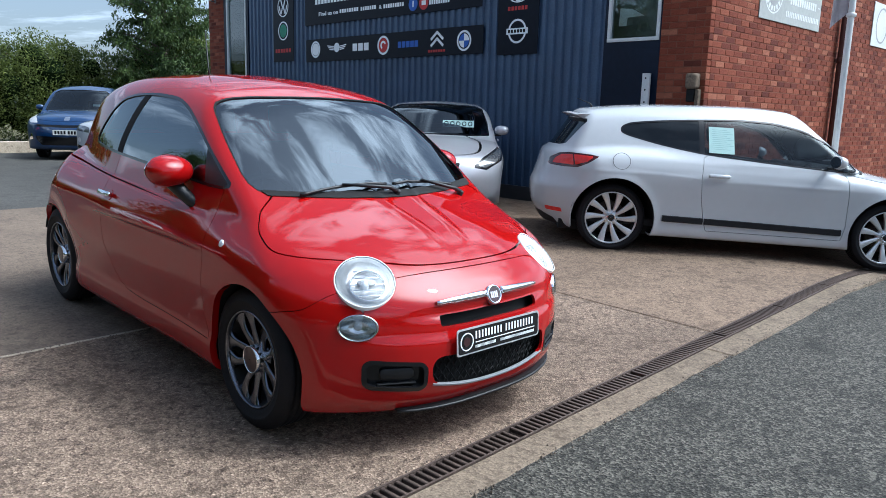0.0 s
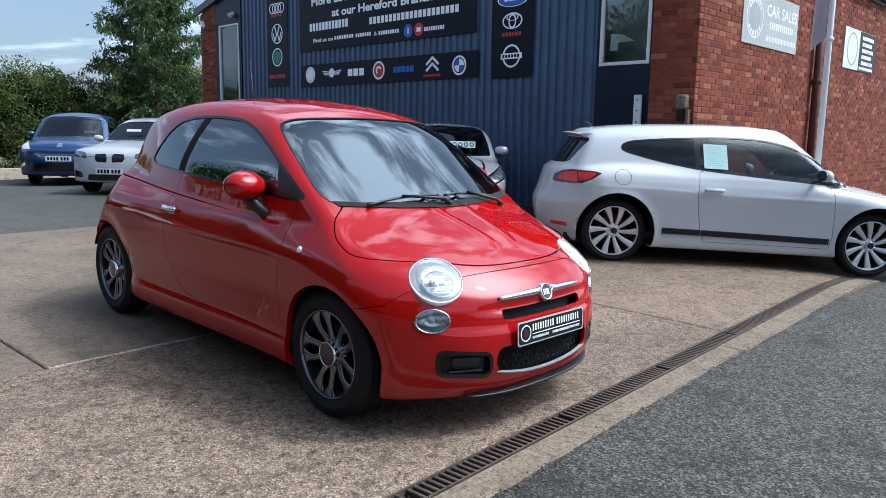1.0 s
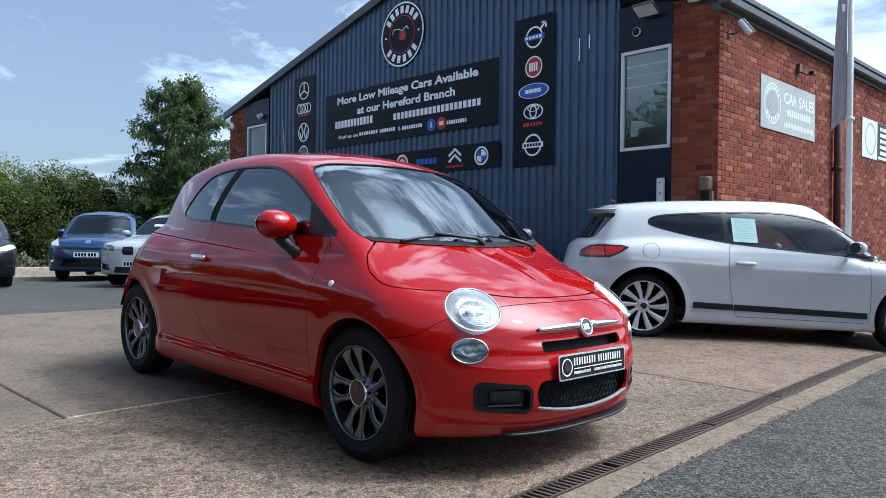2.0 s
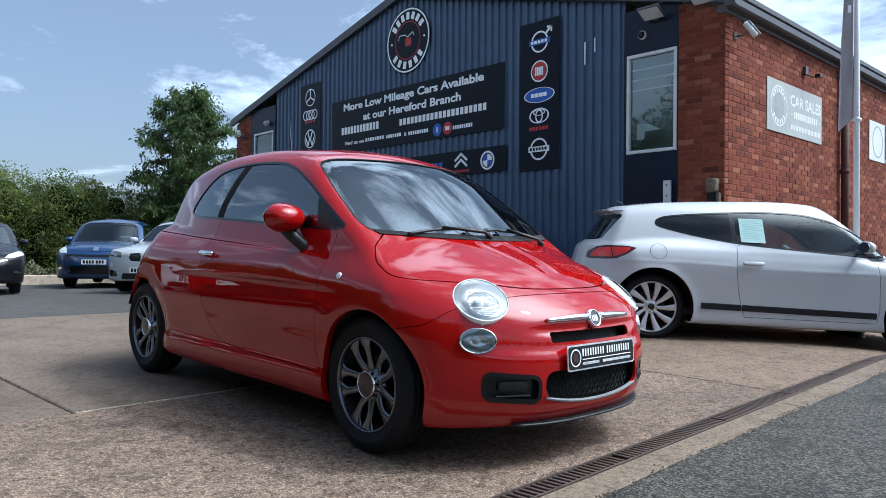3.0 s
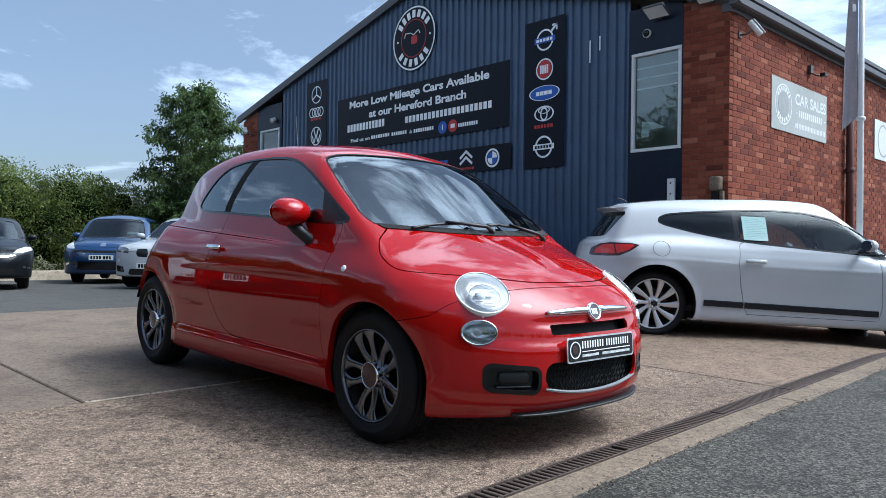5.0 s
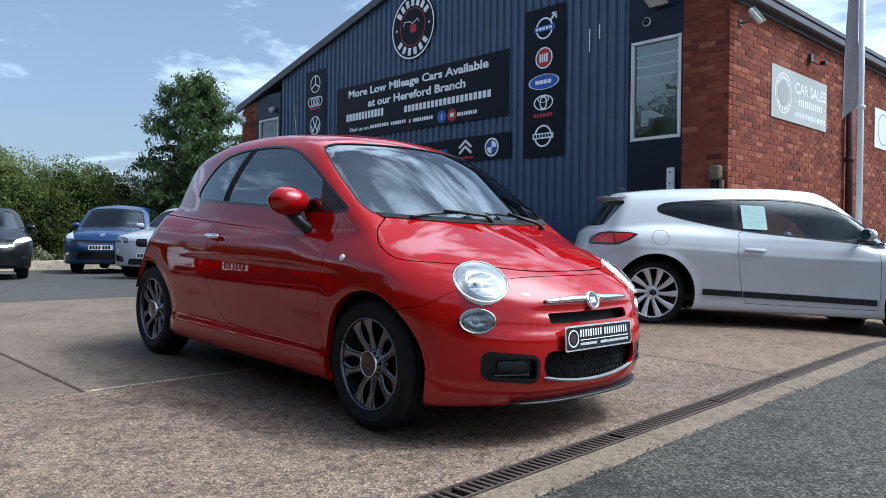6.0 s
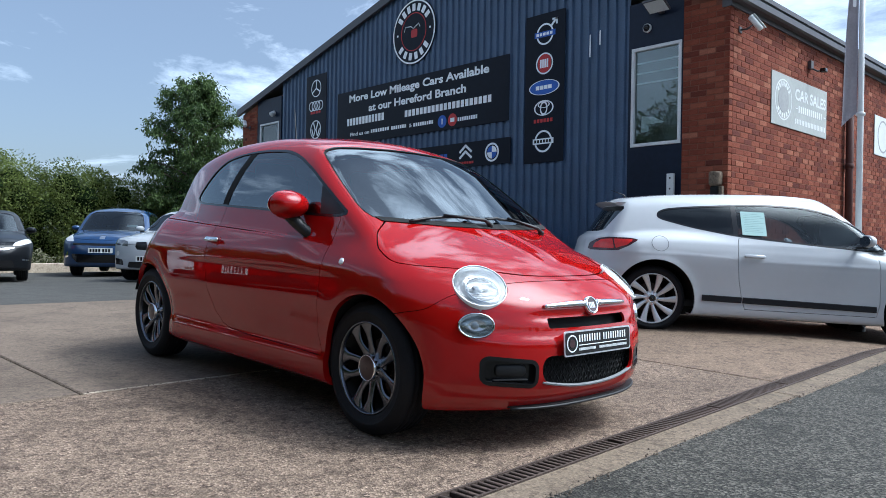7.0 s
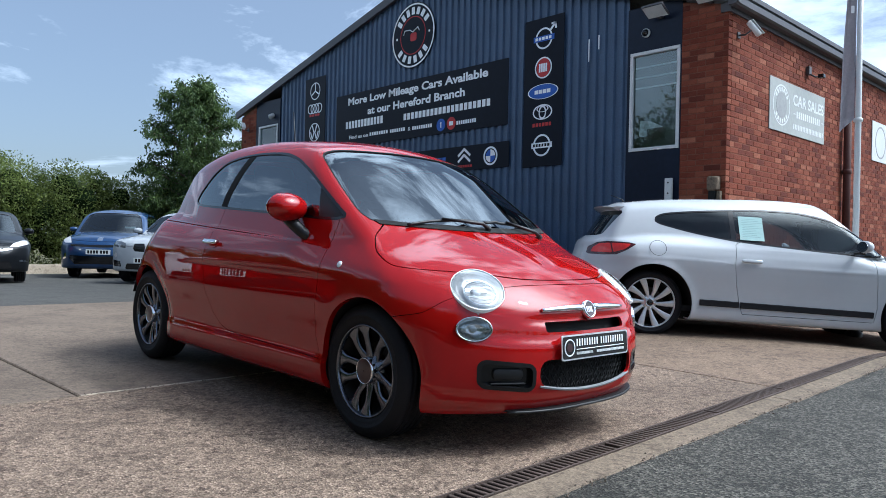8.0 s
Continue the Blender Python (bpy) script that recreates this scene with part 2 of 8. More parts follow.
def tube(points, radius, n=8, bm=None, closed=False):
    """A round bar along points; radius may be a number or a list."""
    bm = bm or bmesh.new()
    pts = [Vector(p) for p in points]
    rings = []
    for i, p in enumerate(pts):
        d = (pts[min(i + 1, len(pts) - 1)] - pts[max(i - 1, 0)]).normalized()
        a = d.orthogonal().normalized() if i == 0 else (rings_dir - rings_dir.dot(d) * d).normalized()
        rings_dir = a
        b = d.cross(a)
        r = float(radius[i] if isinstance(radius, (list, tuple)) else radius)
        rings.append([bm.verts.new(p + r * (math.cos(2 * math.pi * k / n) * a + math.sin(2 * math.pi * k / n) * b)) for k in range(n)])
    for p, q in zip(rings, rings[1:]):
        for k in range(n):
            bm.faces.new((p[k], p[(k + 1) % n], q[(k + 1) % n], q[k])).smooth = True
    for ring in (rings[0][::-1], rings[-1]):
        bm.faces.new(ring)
    return bm


def prism(outline, depth, m=None, bm=None, bevel=0.0):
    """A plate: an outline of (x, y) points, raised by depth along z, then placed by m."""
    bm = bm or bmesh.new()
    m = m or Matrix()
    lo = [bm.verts.new(m @ Vector((x, y, 0))) for x, y in outline]
    hi = [bm.verts.new(m @ Vector((x, y, depth))) for x, y in outline]
    n = len(outline)
    bm.faces.new(lo[::-1])
    top = bm.faces.new(hi)
    for i in range(n):
        bm.faces.new((lo[i], lo[(i + 1) % n], hi[(i + 1) % n], hi[i]))
    if bevel:
        bmesh.ops.bevel(bm, geom=list(top.edges), offset=bevel, segments=2, profile=0.5, affect="EDGES")
    return bm


def rounded(w, h, r, n=6, cx=0.0, cy=0.0):
    pts = []
    for k, (sx, sy) in enumerate(((1, 1), (-1, 1), (-1, -1), (1, -1))):
        for i in range(n + 1):
            t = math.pi / 2 * (k + i / n)
            pts.append((cx + sx * (w / 2 - r) + r * math.cos(t), cy + sy * (h / 2 - r) + r * math.sin(t)))
    return pts


def disc(r, n=40, cx=0.0, cy=0.0, ry=None):
    return [(cx + r * math.cos(2 * math.pi * i / n), cy + (ry or r) * math.sin(2 * math.pi * i / n)) for i in range(n)]


def ring_plate(r0, r1, depth, m=None, n=40, sy=1.0, bm=None, a0=0.0, a1=360.0, cx=0.0, cy=0.0):
    """A flat ring, or a piece of one, between two radii."""
    bm = bm or bmesh.new()
    m = m or Matrix()
    full = abs(a1 - a0) >= 360
    count = n if full else n + 1
    loops = []
    for r, z in ((r0, 0), (r0, depth), (r1, depth), (r1, 0)):
        loops.append([bm.verts.new(m @ Vector((cx + r * math.cos(radians(a0 + (a1 - a0) * i / n)), cy + sy * r * math.sin(radians(a0 + (a1 - a0) * i / n)), z))) for i in range(count)])
    for j in range(4):
        p, q = loops[j], loops[(j + 1) % 4]
        for i in range(n if full else n):
            i2 = (i + 1) % count
            bm.faces.new((p[i], q[i], q[i2], p[i2]))
    if not full:
        bm.faces.new([l[0] for l in loops])
        bm.faces.new([l[-1] for l in loops][::-1])
    return bm


def text_part(name, body, size, m, material, parent, width=None, depth=0.004, bold=0.0, label="", align="LEFT"):
    """Raised lettering in the built-in font, turned into a mesh, fitted to a width."""
    cu = bpy.data.curves.new(name, "FONT")
    cu.body, cu.size, cu.extrude, cu.offset, cu.resolution_u = body, size, depth, bold, 3
    cu.align_x = align
    ob = bpy.data.objects.new(name, cu)
    scene.collection.objects.link(ob)
    deps = bpy.context.evaluated_depsgraph_get()
    me = bpy.data.meshes.new_from_object(ob.evaluated_get(deps))
    bpy.data.objects.remove(ob)
    bpy.data.curves.remove(cu)
    if width:
        xs = [v.co.x for v in me.vertices]
        k = width / (max(xs) - min(xs))
        for v in me.vertices:
            v.co.x = (v.co.x - (min(xs) if align == "LEFT" else 0)) * k
    root = list(range(len(me.vertices)))

    def find(a):
        while root[a] != a:
            root[a] = root[root[a]]
            a = root[a]
        return a
    for e in me.edges:
        root[find(e.vertices[0])] = find(e.vertices[1])
    groups = {}
    for v in me.vertices:
        groups.setdefault(find(v.index), []).append(v.co.x)
    spans = sorted((min(g), max(g), k) for k, g in groups.items())
    letters = []
    for a, b, k in spans:
        # the dot of a letter belongs to its stem
        if letters and min(b, letters[-1][1]) - a > 0.5 * min(b - a, letters[-1][1] - letters[-1][0]):
            letters[-1][1] = max(b, letters[-1][1])
            letters[-1][2].add(k)
        else:
            letters.append([a, b, {k}])
    for a, b, keys in letters:
        ids = [v.index for v in me.vertices if find(v.index) in keys]
        at = {q: n for n, q in enumerate(ids)}
        raw("letter", [m @ me.vertices[q].co for q in ids], [[at[q] for q in f.vertices] for f in me.polygons if f.vertices[0] in at], material, parent)
    bpy.data.meshes.remove(me)


# Curved shells: a body is the zero level of a field of x, y, z, cut into panels by other fields.
def spline(*pts):
    """A smooth curve through (a, b) pairs, flat beyond its ends."""
    a = np.array([p[0] for p in pts], float)
    b = np.array([p[1] for p in pts], float)
    s = np.diff(b) / np.diff(a)
    d = np.empty_like(b)
    d[0], d[-1] = s[0], s[-1]
    d[1:-1] = [2 * p * q / (p + q) if p * q > 0 else 0.0 for p, q in zip(s, s[1:])]

    def at(x):
        x = np.clip(np.asarray(x, float), a[0], a[-1])
        i = np.clip(np.searchsorted(a, x) - 1, 0, len(a) - 2)
        h = a[i + 1] - a[i]
        t = (x - a[i]) / h
        return (1 + 2 * t) * (1 - t) ** 2 * b[i] + t * (1 - t) ** 2 * h * d[i] + t * t * (3 - 2 * t) * b[i + 1] + t * t * (t - 1) * h * d[i + 1]
    return at


def smax(a, b, k):
    h = np.clip(0.5 + 0.5 * (a - b) / k, 0, 1)
    return b * (1 - h) + a * h + k * h * (1 - h)


def smin(a, b, k):
    return -smax(-a, -b, k)


def loop(ctrl, n=8):
    """A closed smooth outline through control points."""
    c = np.array(ctrl, float)
    out = []
    for i in range(len(c)):
        p0, p1, p2, p3 = c[i - 1], c[i], c[(i + 1) % len(c)], c[(i + 2) % len(c)]
        for t in np.linspace(0, 1, n, endpoint=False):
            out.append(0.5 * (2 * p1 + (p2 - p0) * t + (2 * p0 - 5 * p1 + 4 * p2 - p3) * t ** 2 + (3 * p1 - p0 - 3 * p2 + p3) * t ** 3))
    return np.array(out)


def soften(ctrl, times=2):
    """Rounds the corners of a closed outline, cutting each back by a quarter."""
    c = np.array(ctrl, float)
    for _ in range(times):
        n = np.roll(c, -1, 0)
        c = np.stack([0.80 * c + 0.20 * n, 0.20 * c + 0.80 * n], 1).reshape(-1, 2)
    return c


def inside(poly, a, b, r=0.0):
    """Signed distance of points (a, b) to a closed outline, positive inside, its corners rounded by r."""
    poly = np.asarray(poly, float)
    p = np.stack([a, b], -1)
    best = np.full(len(p), 1e9)
    odd = np.zeros(len(p), bool)
    for q0, q1 in zip(poly, np.roll(poly, -1, 0)):
        e = q1 - q0
        w = p - q0
        t = np.clip((w @ e) / max(e @ e, 1e-12), 0, 1)
        best = np.minimum(best, ((w - t[:, None] * e) ** 2).sum(-1))
        cond = (q0[1] > p[:, 1]) != (q1[1] > p[:, 1])
        with np.errstate(divide="ignore", invalid="ignore"):
            xi = q0[0] + (p[:, 1] - q0[1]) * e[0] / (e[1] if e[1] else 1e-12)
        odd ^= cond & (p[:, 0] < xi)
    d = np.sqrt(best)
    return np.where(odd, d, -d) + r


def gradient(F, p, e=1e-3):
    g = np.empty_like(p)
    for k in range(3):
        s = np.zeros(3)
        s[k] = e
        g[:, k] = F(p + s) - F(p - s)
    return g / (2 * e)


def shell(F, lo, hi, h):
    """The zero level of F inside a box, as vertices, normals and triangles."""
    lo, hi = np.array(lo, float), np.array(hi, float)
    n = np.ceil((hi - lo) / h).astype(int) + 1
    ax = [lo[k] + h * np.arange(n[k]) for k in range(3)]
    g = np.stack(np.meshgrid(*ax, indexing="ij"), -1)
    v = F(g.reshape(-1, 3)).reshape(n)
    s = v < 0
    corner = [(i, j, k) for i in (0, 1) for j in (0, 1) for k in (0, 1)]
    c = n - 1

    def at(arr, o):
        return arr[o[0]:o[0] + c[0], o[1]:o[1] + c[1], o[2]:o[2] + c[2]]
    cnt = sum(at(s, o).astype(int) for o in corner)
    cell = (cnt > 0) & (cnt < 8)
    ids = np.full(c, -1)
    idx = np.argwhere(cell)
    ids[cell] = np.arange(len(idx))
    acc = np.zeros((len(idx), 3))
    num = np.zeros(len(idx))
    for o in corner:
        for k in range(3):
            if o[k] == 0:
                q = list(o)
                q[k] = 1
                va, vb = at(v, o)[cell], at(v, tuple(q))[cell]
                x = (va < 0) != (vb < 0)
                t = np.where(x, va / np.where(x, va - vb, 1), 0)
                pt = np.tile(np.array(o, float), (len(idx), 1))
                pt[:, k] += t
                acc += np.where(x[:, None], pt, 0)
                num += x
    V = lo + h * (idx + acc / num[:, None])
    for _ in range(4):
        f = F(V)
        gr = gradient(F, V)
        step = f / np.maximum((gr ** 2).sum(-1), 0.05)
        V = V - np.clip(step, -h, h)[:, None] * gr
    N = gradient(F, V)
    N /= np.maximum(np.linalg.norm(N, axis=1), 1e-9)[:, None]
    quads = []
    for k in range(3):
        a, b = [(1, 2), (2, 0), (0, 1)][k]
        sl0 = [slice(1, -1)] * 3
        sl1 = [slice(1, -1)] * 3
        sl0[k], sl1[k] = slice(0, -1), slice(1, None)
        s0, s1 = s[tuple(sl0)], s[tuple(sl1)]
        e = np.argwhere(s0 != s1)
        flip = s1[s0 != s1]
        base = e + 1
        base[:, k] = e[:, k]
        da, db = np.zeros(3, int), np.zeros(3, int)
        da[a], db[b] = 1, 1
        q = np.stack([ids[tuple((base - da - db).T)], ids[tuple((base - db).T)], ids[tuple(base.T)], ids[tuple((base - da).T)]], 1)
        q[flip] = q[flip][:, ::-1]
        quads.append(q)
    Q = np.concatenate(quads)
    Q = Q[(Q >= 0).all(1)]
    T = np.concatenate([Q[:, [0, 1, 2]], Q[:, [0, 2, 3]]])
    return V, N, T


def cut(mesh, f):
    """The piece of a mesh where f is positive, cut cleanly along f = 0."""
    V, N, T = mesh
    if len(T) == 0:
        return mesh
    val = f(V)
    val = np.where(np.abs(val) < 1e-6, 1e-6, val)
    pos = val > 0
    c = pos[T].sum(1)
    keep = T[c == 3]
    mixed = T[(c > 0) & (c < 3)]
    if len(mixed):
        E = np.concatenate([mixed[:, [0, 1]], mixed[:, [1, 2]], mixed[:, [2, 0]]])
        E = np.sort(E[pos[E[:, 0]] != pos[E[:, 1]]], 1)
        E = np.unique(E, axis=0)
        A, B, fa, fb = V[E[:, 0]], V[E[:, 1]], val[E[:, 0]], val[E[:, 1]]
        t = fa / (fa - fb)
        t0, t1, f0, f1 = np.zeros(len(E)), np.ones(len(E)), fa.copy(), fb.copy()
        for _ in range(4):
            fm = f(A + t[:, None] * (B - A))
            left = (fm > 0) == (f0 > 0)
            t0, f0 = np.where(left, t, t0), np.where(left, fm, f0)
            t1, f1 = np.where(left, t1, t), np.where(left, f1, fm)
            den = np.where(np.abs(f0 - f1) < 1e-12, 1, f0 - f1)
            t = np.clip(t0 + (t1 - t0) * f0 / den, 0.001, 0.999)
        nv = A + t[:, None] * (B - A)
        nn = N[E[:, 0]] + t[:, None] * (N[E[:, 1]] - N[E[:, 0]])
        nn /= np.maximum(np.linalg.norm(nn, axis=1), 1e-9)[:, None]
        at = {(int(a), int(b)): len(V) + i for i, (a, b) in enumerate(E)}
        tri = []
        for a, b, d in mixed:
            while not (pos[a] and not pos[b] and not pos[d]) and not (not pos[a] and pos[b] and pos[d]):
                a, b, d = b, d, a
            x = at[(min(a, b), max(a, b))]
            y = at[(min(a, d), max(a, d))]
            if pos[a]:
                tri.append((a, x, y))
            else:
                tri += [(x, b, d), (x, d, y)]
        V, N = np.concatenate([V, nv]), np.concatenate([N, nn])
        keep = np.concatenate([keep, np.array(tri)]) if tri else keep
    used, inv = np.unique(keep, return_inverse=True)
    return V[used], N[used], inv.reshape(-1, 3)


def panel(name, mesh, material, parent, fold=0.012, lift=0.0, label=""):
    """A shell piece as an object, its free edges folded inward."""
    V, N, T = mesh
    V = V + lift * N
    if len(T) == 0:
        return None
    E = np.concatenate([T[:, [0, 1]], T[:, [1, 2]], T[:, [2, 0]]])
    key = np.sort(E, 1)
    _, inv, cnt = np.unique(key, axis=0, return_inverse=True, return_counts=True)
    free = E[cnt[inv.reshape(-1)] == 1]
    verts, norms, tris = V, N, T
    if fold and len(free):
        a, b = free[:, 0], free[:, 1]
        d = V[b] - V[a]
        out = np.cross(d, N[a] + N[b])
        out /= np.maximum(np.linalg.norm(out, axis=1), 1e-9)[:, None]
        n0 = len(V)
        m = len(free)
        verts = np.concatenate([V, V[a], V[b], V[b] - fold * N[b], V[a] - fold * N[a]])
        norms = np.concatenate([N, out, out, out, out])
        i = np.arange(m)
        tris = np.concatenate([T, np.stack([n0 + m + i, n0 + i, n0 + 3 * m + i], 1), np.stack([n0 + m + i, n0 + 3 * m + i, n0 + 2 * m + i], 1)])
    me = bpy.data.meshes.new(name)
    me.from_pydata(verts.tolist(), [], tris.tolist())
    me.polygons.foreach_set("use_smooth", [True] * len(me.polygons))
    me.normals_split_custom_set_from_vertices(norms.tolist())
    me.materials.append(MATS[material])
    ob = new(name, me)
    ob.parent = parent
    return tagged(ob, label) if label else ob
# ---- ground materials ----
def ground_mat(name, base, spot, speck, scale, rough, bump, stain=0.35, rand=0.0):
    """Worn concrete or asphalt: aggregate of a few millimetres, blotches and old stains."""
    m = bpy.data.materials.new(name)
    MATS[name] = m
    m.use_nodes = True
    nt = m.node_tree
    bs = nt.nodes["Principled BSDF"]
    bs.inputs["Roughness"].default_value = rough
    bs.inputs["Specular IOR Level"].default_value = 0.2
    co = nt.nodes.new("ShaderNodeTexCoord")
    vor = nt.nodes.new("ShaderNodeTexVoronoi")
    vor.inputs["Scale"].default_value = scale
    nt.links.new(co.outputs["Object"], vor.inputs["Vector"])
    bw = nt.nodes.new("ShaderNodeSeparateColor")
    nt.links.new(vor.outputs["Color"], bw.inputs[0])

    def noise_at(s, detail=6, dist=0.0, r=0.6):
        n = nt.nodes.new("ShaderNodeTexNoise")
        n.inputs["Scale"].default_value = s
        n.inputs["Detail"].default_value = detail
        n.inputs["Distortion"].default_value = dist
        n.inputs["Roughness"].default_value = r
        nt.links.new(co.outputs["Object"], n.inputs["Vector"])
        return n

    def mixed(fac, a, b, mode="MIX"):
        x = nt.nodes.new("ShaderNodeMix")
        x.data_type = "RGBA"
        x.blend_type = mode
        for sock, v in ((x.inputs[0], fac), (x.inputs[6], a), (x.inputs[7], b)):
            if isinstance(v, tuple):
                sock.default_value = (*v, 1)
            elif isinstance(v, float):
                sock.default_value = v
            else:
                nt.links.new(v, sock)
        return x.outputs[2]

    def ramp(src, p0, p1):
        r = nt.nodes.new("ShaderNodeMapRange")
        r.inputs["From Min"].default_value = p0
        r.inputs["From Max"].default_value = p1
        nt.links.new(src, r.inputs[0])
        return r.outputs[0]
    blot = noise_at(0.55, 8, 0.6)
    patch = noise_at(3.2, 8, 0.3, 0.7)
    grit = noise_at(30.0, 9, 0.2, 0.78)
    col = mixed(ramp(bw.outputs[0], 0.35, 1.0), base, spot)
    col = mixed(ramp(grit.outputs["Fac"], 0.50, 0.62), col, speck)
    dark = tuple(0.50 * c for c in base)
    col = mixed(ramp(patch.outputs["Fac"], 0.50, 0.78), col, dark)
    if scale > 115:
        pit = noise_at(11.0, 10, 0.4, 0.72)
        col = mixed(ramp(pit.outputs["Fac"], 0.52, 0.68), col, tuple(0.42 * c for c in base))
        pale = noise_at(46.0, 5, 0.0, 0.6)
        col = mixed(ramp(pale.outputs["Fac"], 0.62, 0.70), col, tuple(1.35 * c for c in spot))
    st = nt.nodes.new("ShaderNodeMath")
    st.operation = "MULTIPLY"
    st.inputs[1].default_value = stain
    nt.links.new(ramp(blot.outputs["Fac"], 0.42, 0.70), st.inputs[0])
    col = mixed(st.outputs[0], col, tuple(0.35 * c for c in base))
    if rand:
        oi = nt.nodes.new("ShaderNodeObjectInfo")
        mr = nt.nodes.new("ShaderNodeMapRange")
        mr.inputs["To Min"].default_value = 1 - rand
        mr.inputs["To Max"].default_value = 1 + rand
        nt.links.new(oi.outputs["Random"], mr.inputs[0])
        hs = nt.nodes.new("ShaderNodeHueSaturation")
        nt.links.new(mr.outputs[0], hs.inputs["Value"])
        nt.links.new(col, hs.inputs["Color"])
        col = hs.outputs[0]
    nt.links.new(col, bs.inputs["Base Color"])
    b = nt.nodes.new("ShaderNodeBump")
    b.inputs["Strength"].default_value = bump
    b.inputs["Distance"].default_value = 0.006
    sm = nt.nodes.new("ShaderNodeMath")
    sm.operation = "ADD"
    nt.links.new(vor.outputs["Distance"], sm.inputs[0])
    nt.links.new(grit.outputs["Fac"], sm.inputs[1])
    nt.links.new(sm.outputs[0], b.inputs["Height"])
    nt.links.new(b.outputs[0], bs.inputs["Normal"])
    return m


ground_mat("concrete", (0.176, 0.126, 0.091), (0.365, 0.272, 0.197), (0.060, 0.041, 0.031), 120, 0.85, 0.9, 0.50, 0.08)
ground_mat("concrete_smooth", (0.159, 0.121, 0.090), (0.225, 0.172, 0.128), (0.093, 0.070, 0.052), 110, 0.8, 0.25, 0.50, 0.05)
ground_mat("concrete_pale", (0.467, 0.390, 0.299), (0.557, 0.460, 0.359), (0.279, 0.220, 0.171), 140, 0.85, 0.3, 0.2)
ground_mat("concrete_brown", (0.175, 0.123, 0.085), (0.302, 0.217, 0.152), (0.090, 0.062, 0.044), 117, 0.85, 0.6, 0.35)
ground_mat("concrete_kerb", (0.170, 0.130, 0.092), (0.255, 0.196, 0.140), (0.090, 0.067, 0.048), 100, 0.85, 0.35, 0.25)
ground_mat("asphalt", (0.042, 0.039, 0.033), (0.165, 0.151, 0.123), (0.015, 0.014, 0.012), 100, 0.8, 1.0, 0.2)
ground_mat("asphalt_old", (0.070, 0.067, 0.061), (0.113, 0.105, 0.092), (0.050, 0.048, 0.043), 60, 0.85, 0.4, 0.3)
ground_mat("earth", (0.105, 0.100, 0.045), (0.137, 0.120, 0.063), (0.063, 0.070, 0.027), 20, 0.9, 0.5, 0.3)


def brick_mat(name, single):
    """Burnt red brick, each one of its own tone, sooty in places."""
    m = mat(name, (0.3, 0.09, 0.05), 0.85, scale=6, vary=0.28, bump=0.5, fine=70, spec=0.15)
    nt = m.node_tree
    src = nt.nodes.new("ShaderNodeObjectInfo") if single else nt.nodes.new("ShaderNodeNewGeometry")
    ramp = nt.nodes.new("ShaderNodeValToRGB")
    cr = ramp.color_ramp
    cr.elements[0].color = (0.098, 0.027, 0.018, 1)
    cr.elements[1].color = (0.30, 0.118, 0.070, 1)
    for pos, col in ((0.22, (0.158, 0.041, 0.023, 1)), (0.62, (0.196, 0.053, 0.029, 1)), (0.88, (0.235, 0.075, 0.042, 1))):
        cr.elements.new(pos).color = col
    nt.links.new(src.outputs["Random"] if single else src.outputs["Random Per Island"], ramp.inputs[0])
    for n in nt.nodes:
        if n.type == "HUE_SAT":
            nt.links.new(ramp.outputs[0], n.inputs["Color"])


brick_mat("brick", True)
brick_mat("brick_rest", False)
mat("mortar", (0.175, 0.073, 0.047), 0.9, scale=9, vary=0.25, bump=0.4, spec=0.15)
mat("cladding", (0.047, 0.083, 0.150), 0.45, 0.0, scale=2.2, vary=0.22, bump=0.03, fine=40)
mat("dark_panel", (0.006, 0.011, 0.026), 0.4, spec=0.2, scale=1.2, vary=0.25)
mat("sign_black", (0.003, 0.005, 0.012), 0.45, scale=0.9, vary=0.25, spec=0.15)
mat("sign_dim", (0.30, 0.30, 0.29), 0.5, scale=2, vary=0.15)
mat("faded_print", (0.66, 0.68, 0.66), 0.6, scale=6, vary=0.12)
mat("sign_cream", (0.36, 0.37, 0.345), 0.5, scale=1.5, vary=0.12)
mat("frame_white", (0.62, 0.63, 0.62), 0.4, scale=4, vary=0.08)
mat("fascia", (0.055, 0.052, 0.055), 0.45, scale=3, vary=0.15)
mat("pipe_brown", (0.065, 0.020, 0.014), 0.75, scale=3, vary=0.2)
mat("pole_white", (0.62, 0.62, 0.60), 0.4, scale=5, vary=0.08)
mat("flag_print", (0.85, 0.84, 0.83), 0.8)
mat("flag_cloth", (0.40, 0.38, 0.40), 0.8, scale=3, vary=0.12)
mat("wall_inner", (0.35, 0.34, 0.32), 0.8, scale=2, vary=0.1)
mat("rust_iron", (0.078, 0.054, 0.042), 0.7, 0.3, scale=14, vary=0.4, bump=0.3)
mat("lamp_panel", (0.55, 0.56, 0.55), 0.4, scale=4, vary=0.08)


# ---- ground ----
def gz(y, x=0.0):
    """The yard falls gently to its drain, is level beyond, and dips towards the lane by the corner."""
    dip = 0.045 * min(max(x - 7.0, 0.0), 1.6) ** 2 * min(max((4.6 - y) / 2.0, 0.0), 1.0)
    fall = 0.015 * min(max(y - 9.0, 0.0), 11.0) * min(max((8.6 - x) / 1.2, 0.0), 1.0)
    return 0.03 * (min(max(y, 1.6), 7.0) - 4.2) - dip - fall


YAW = radians(3.15)


def yard(a, b):
    """A place in the yard: a along the drain, b across it."""
    return 2.0 + a * math.cos(YAW) - b * math.sin(YAW), 2.328 + a * math.sin(YAW) + b * math.cos(YAW)


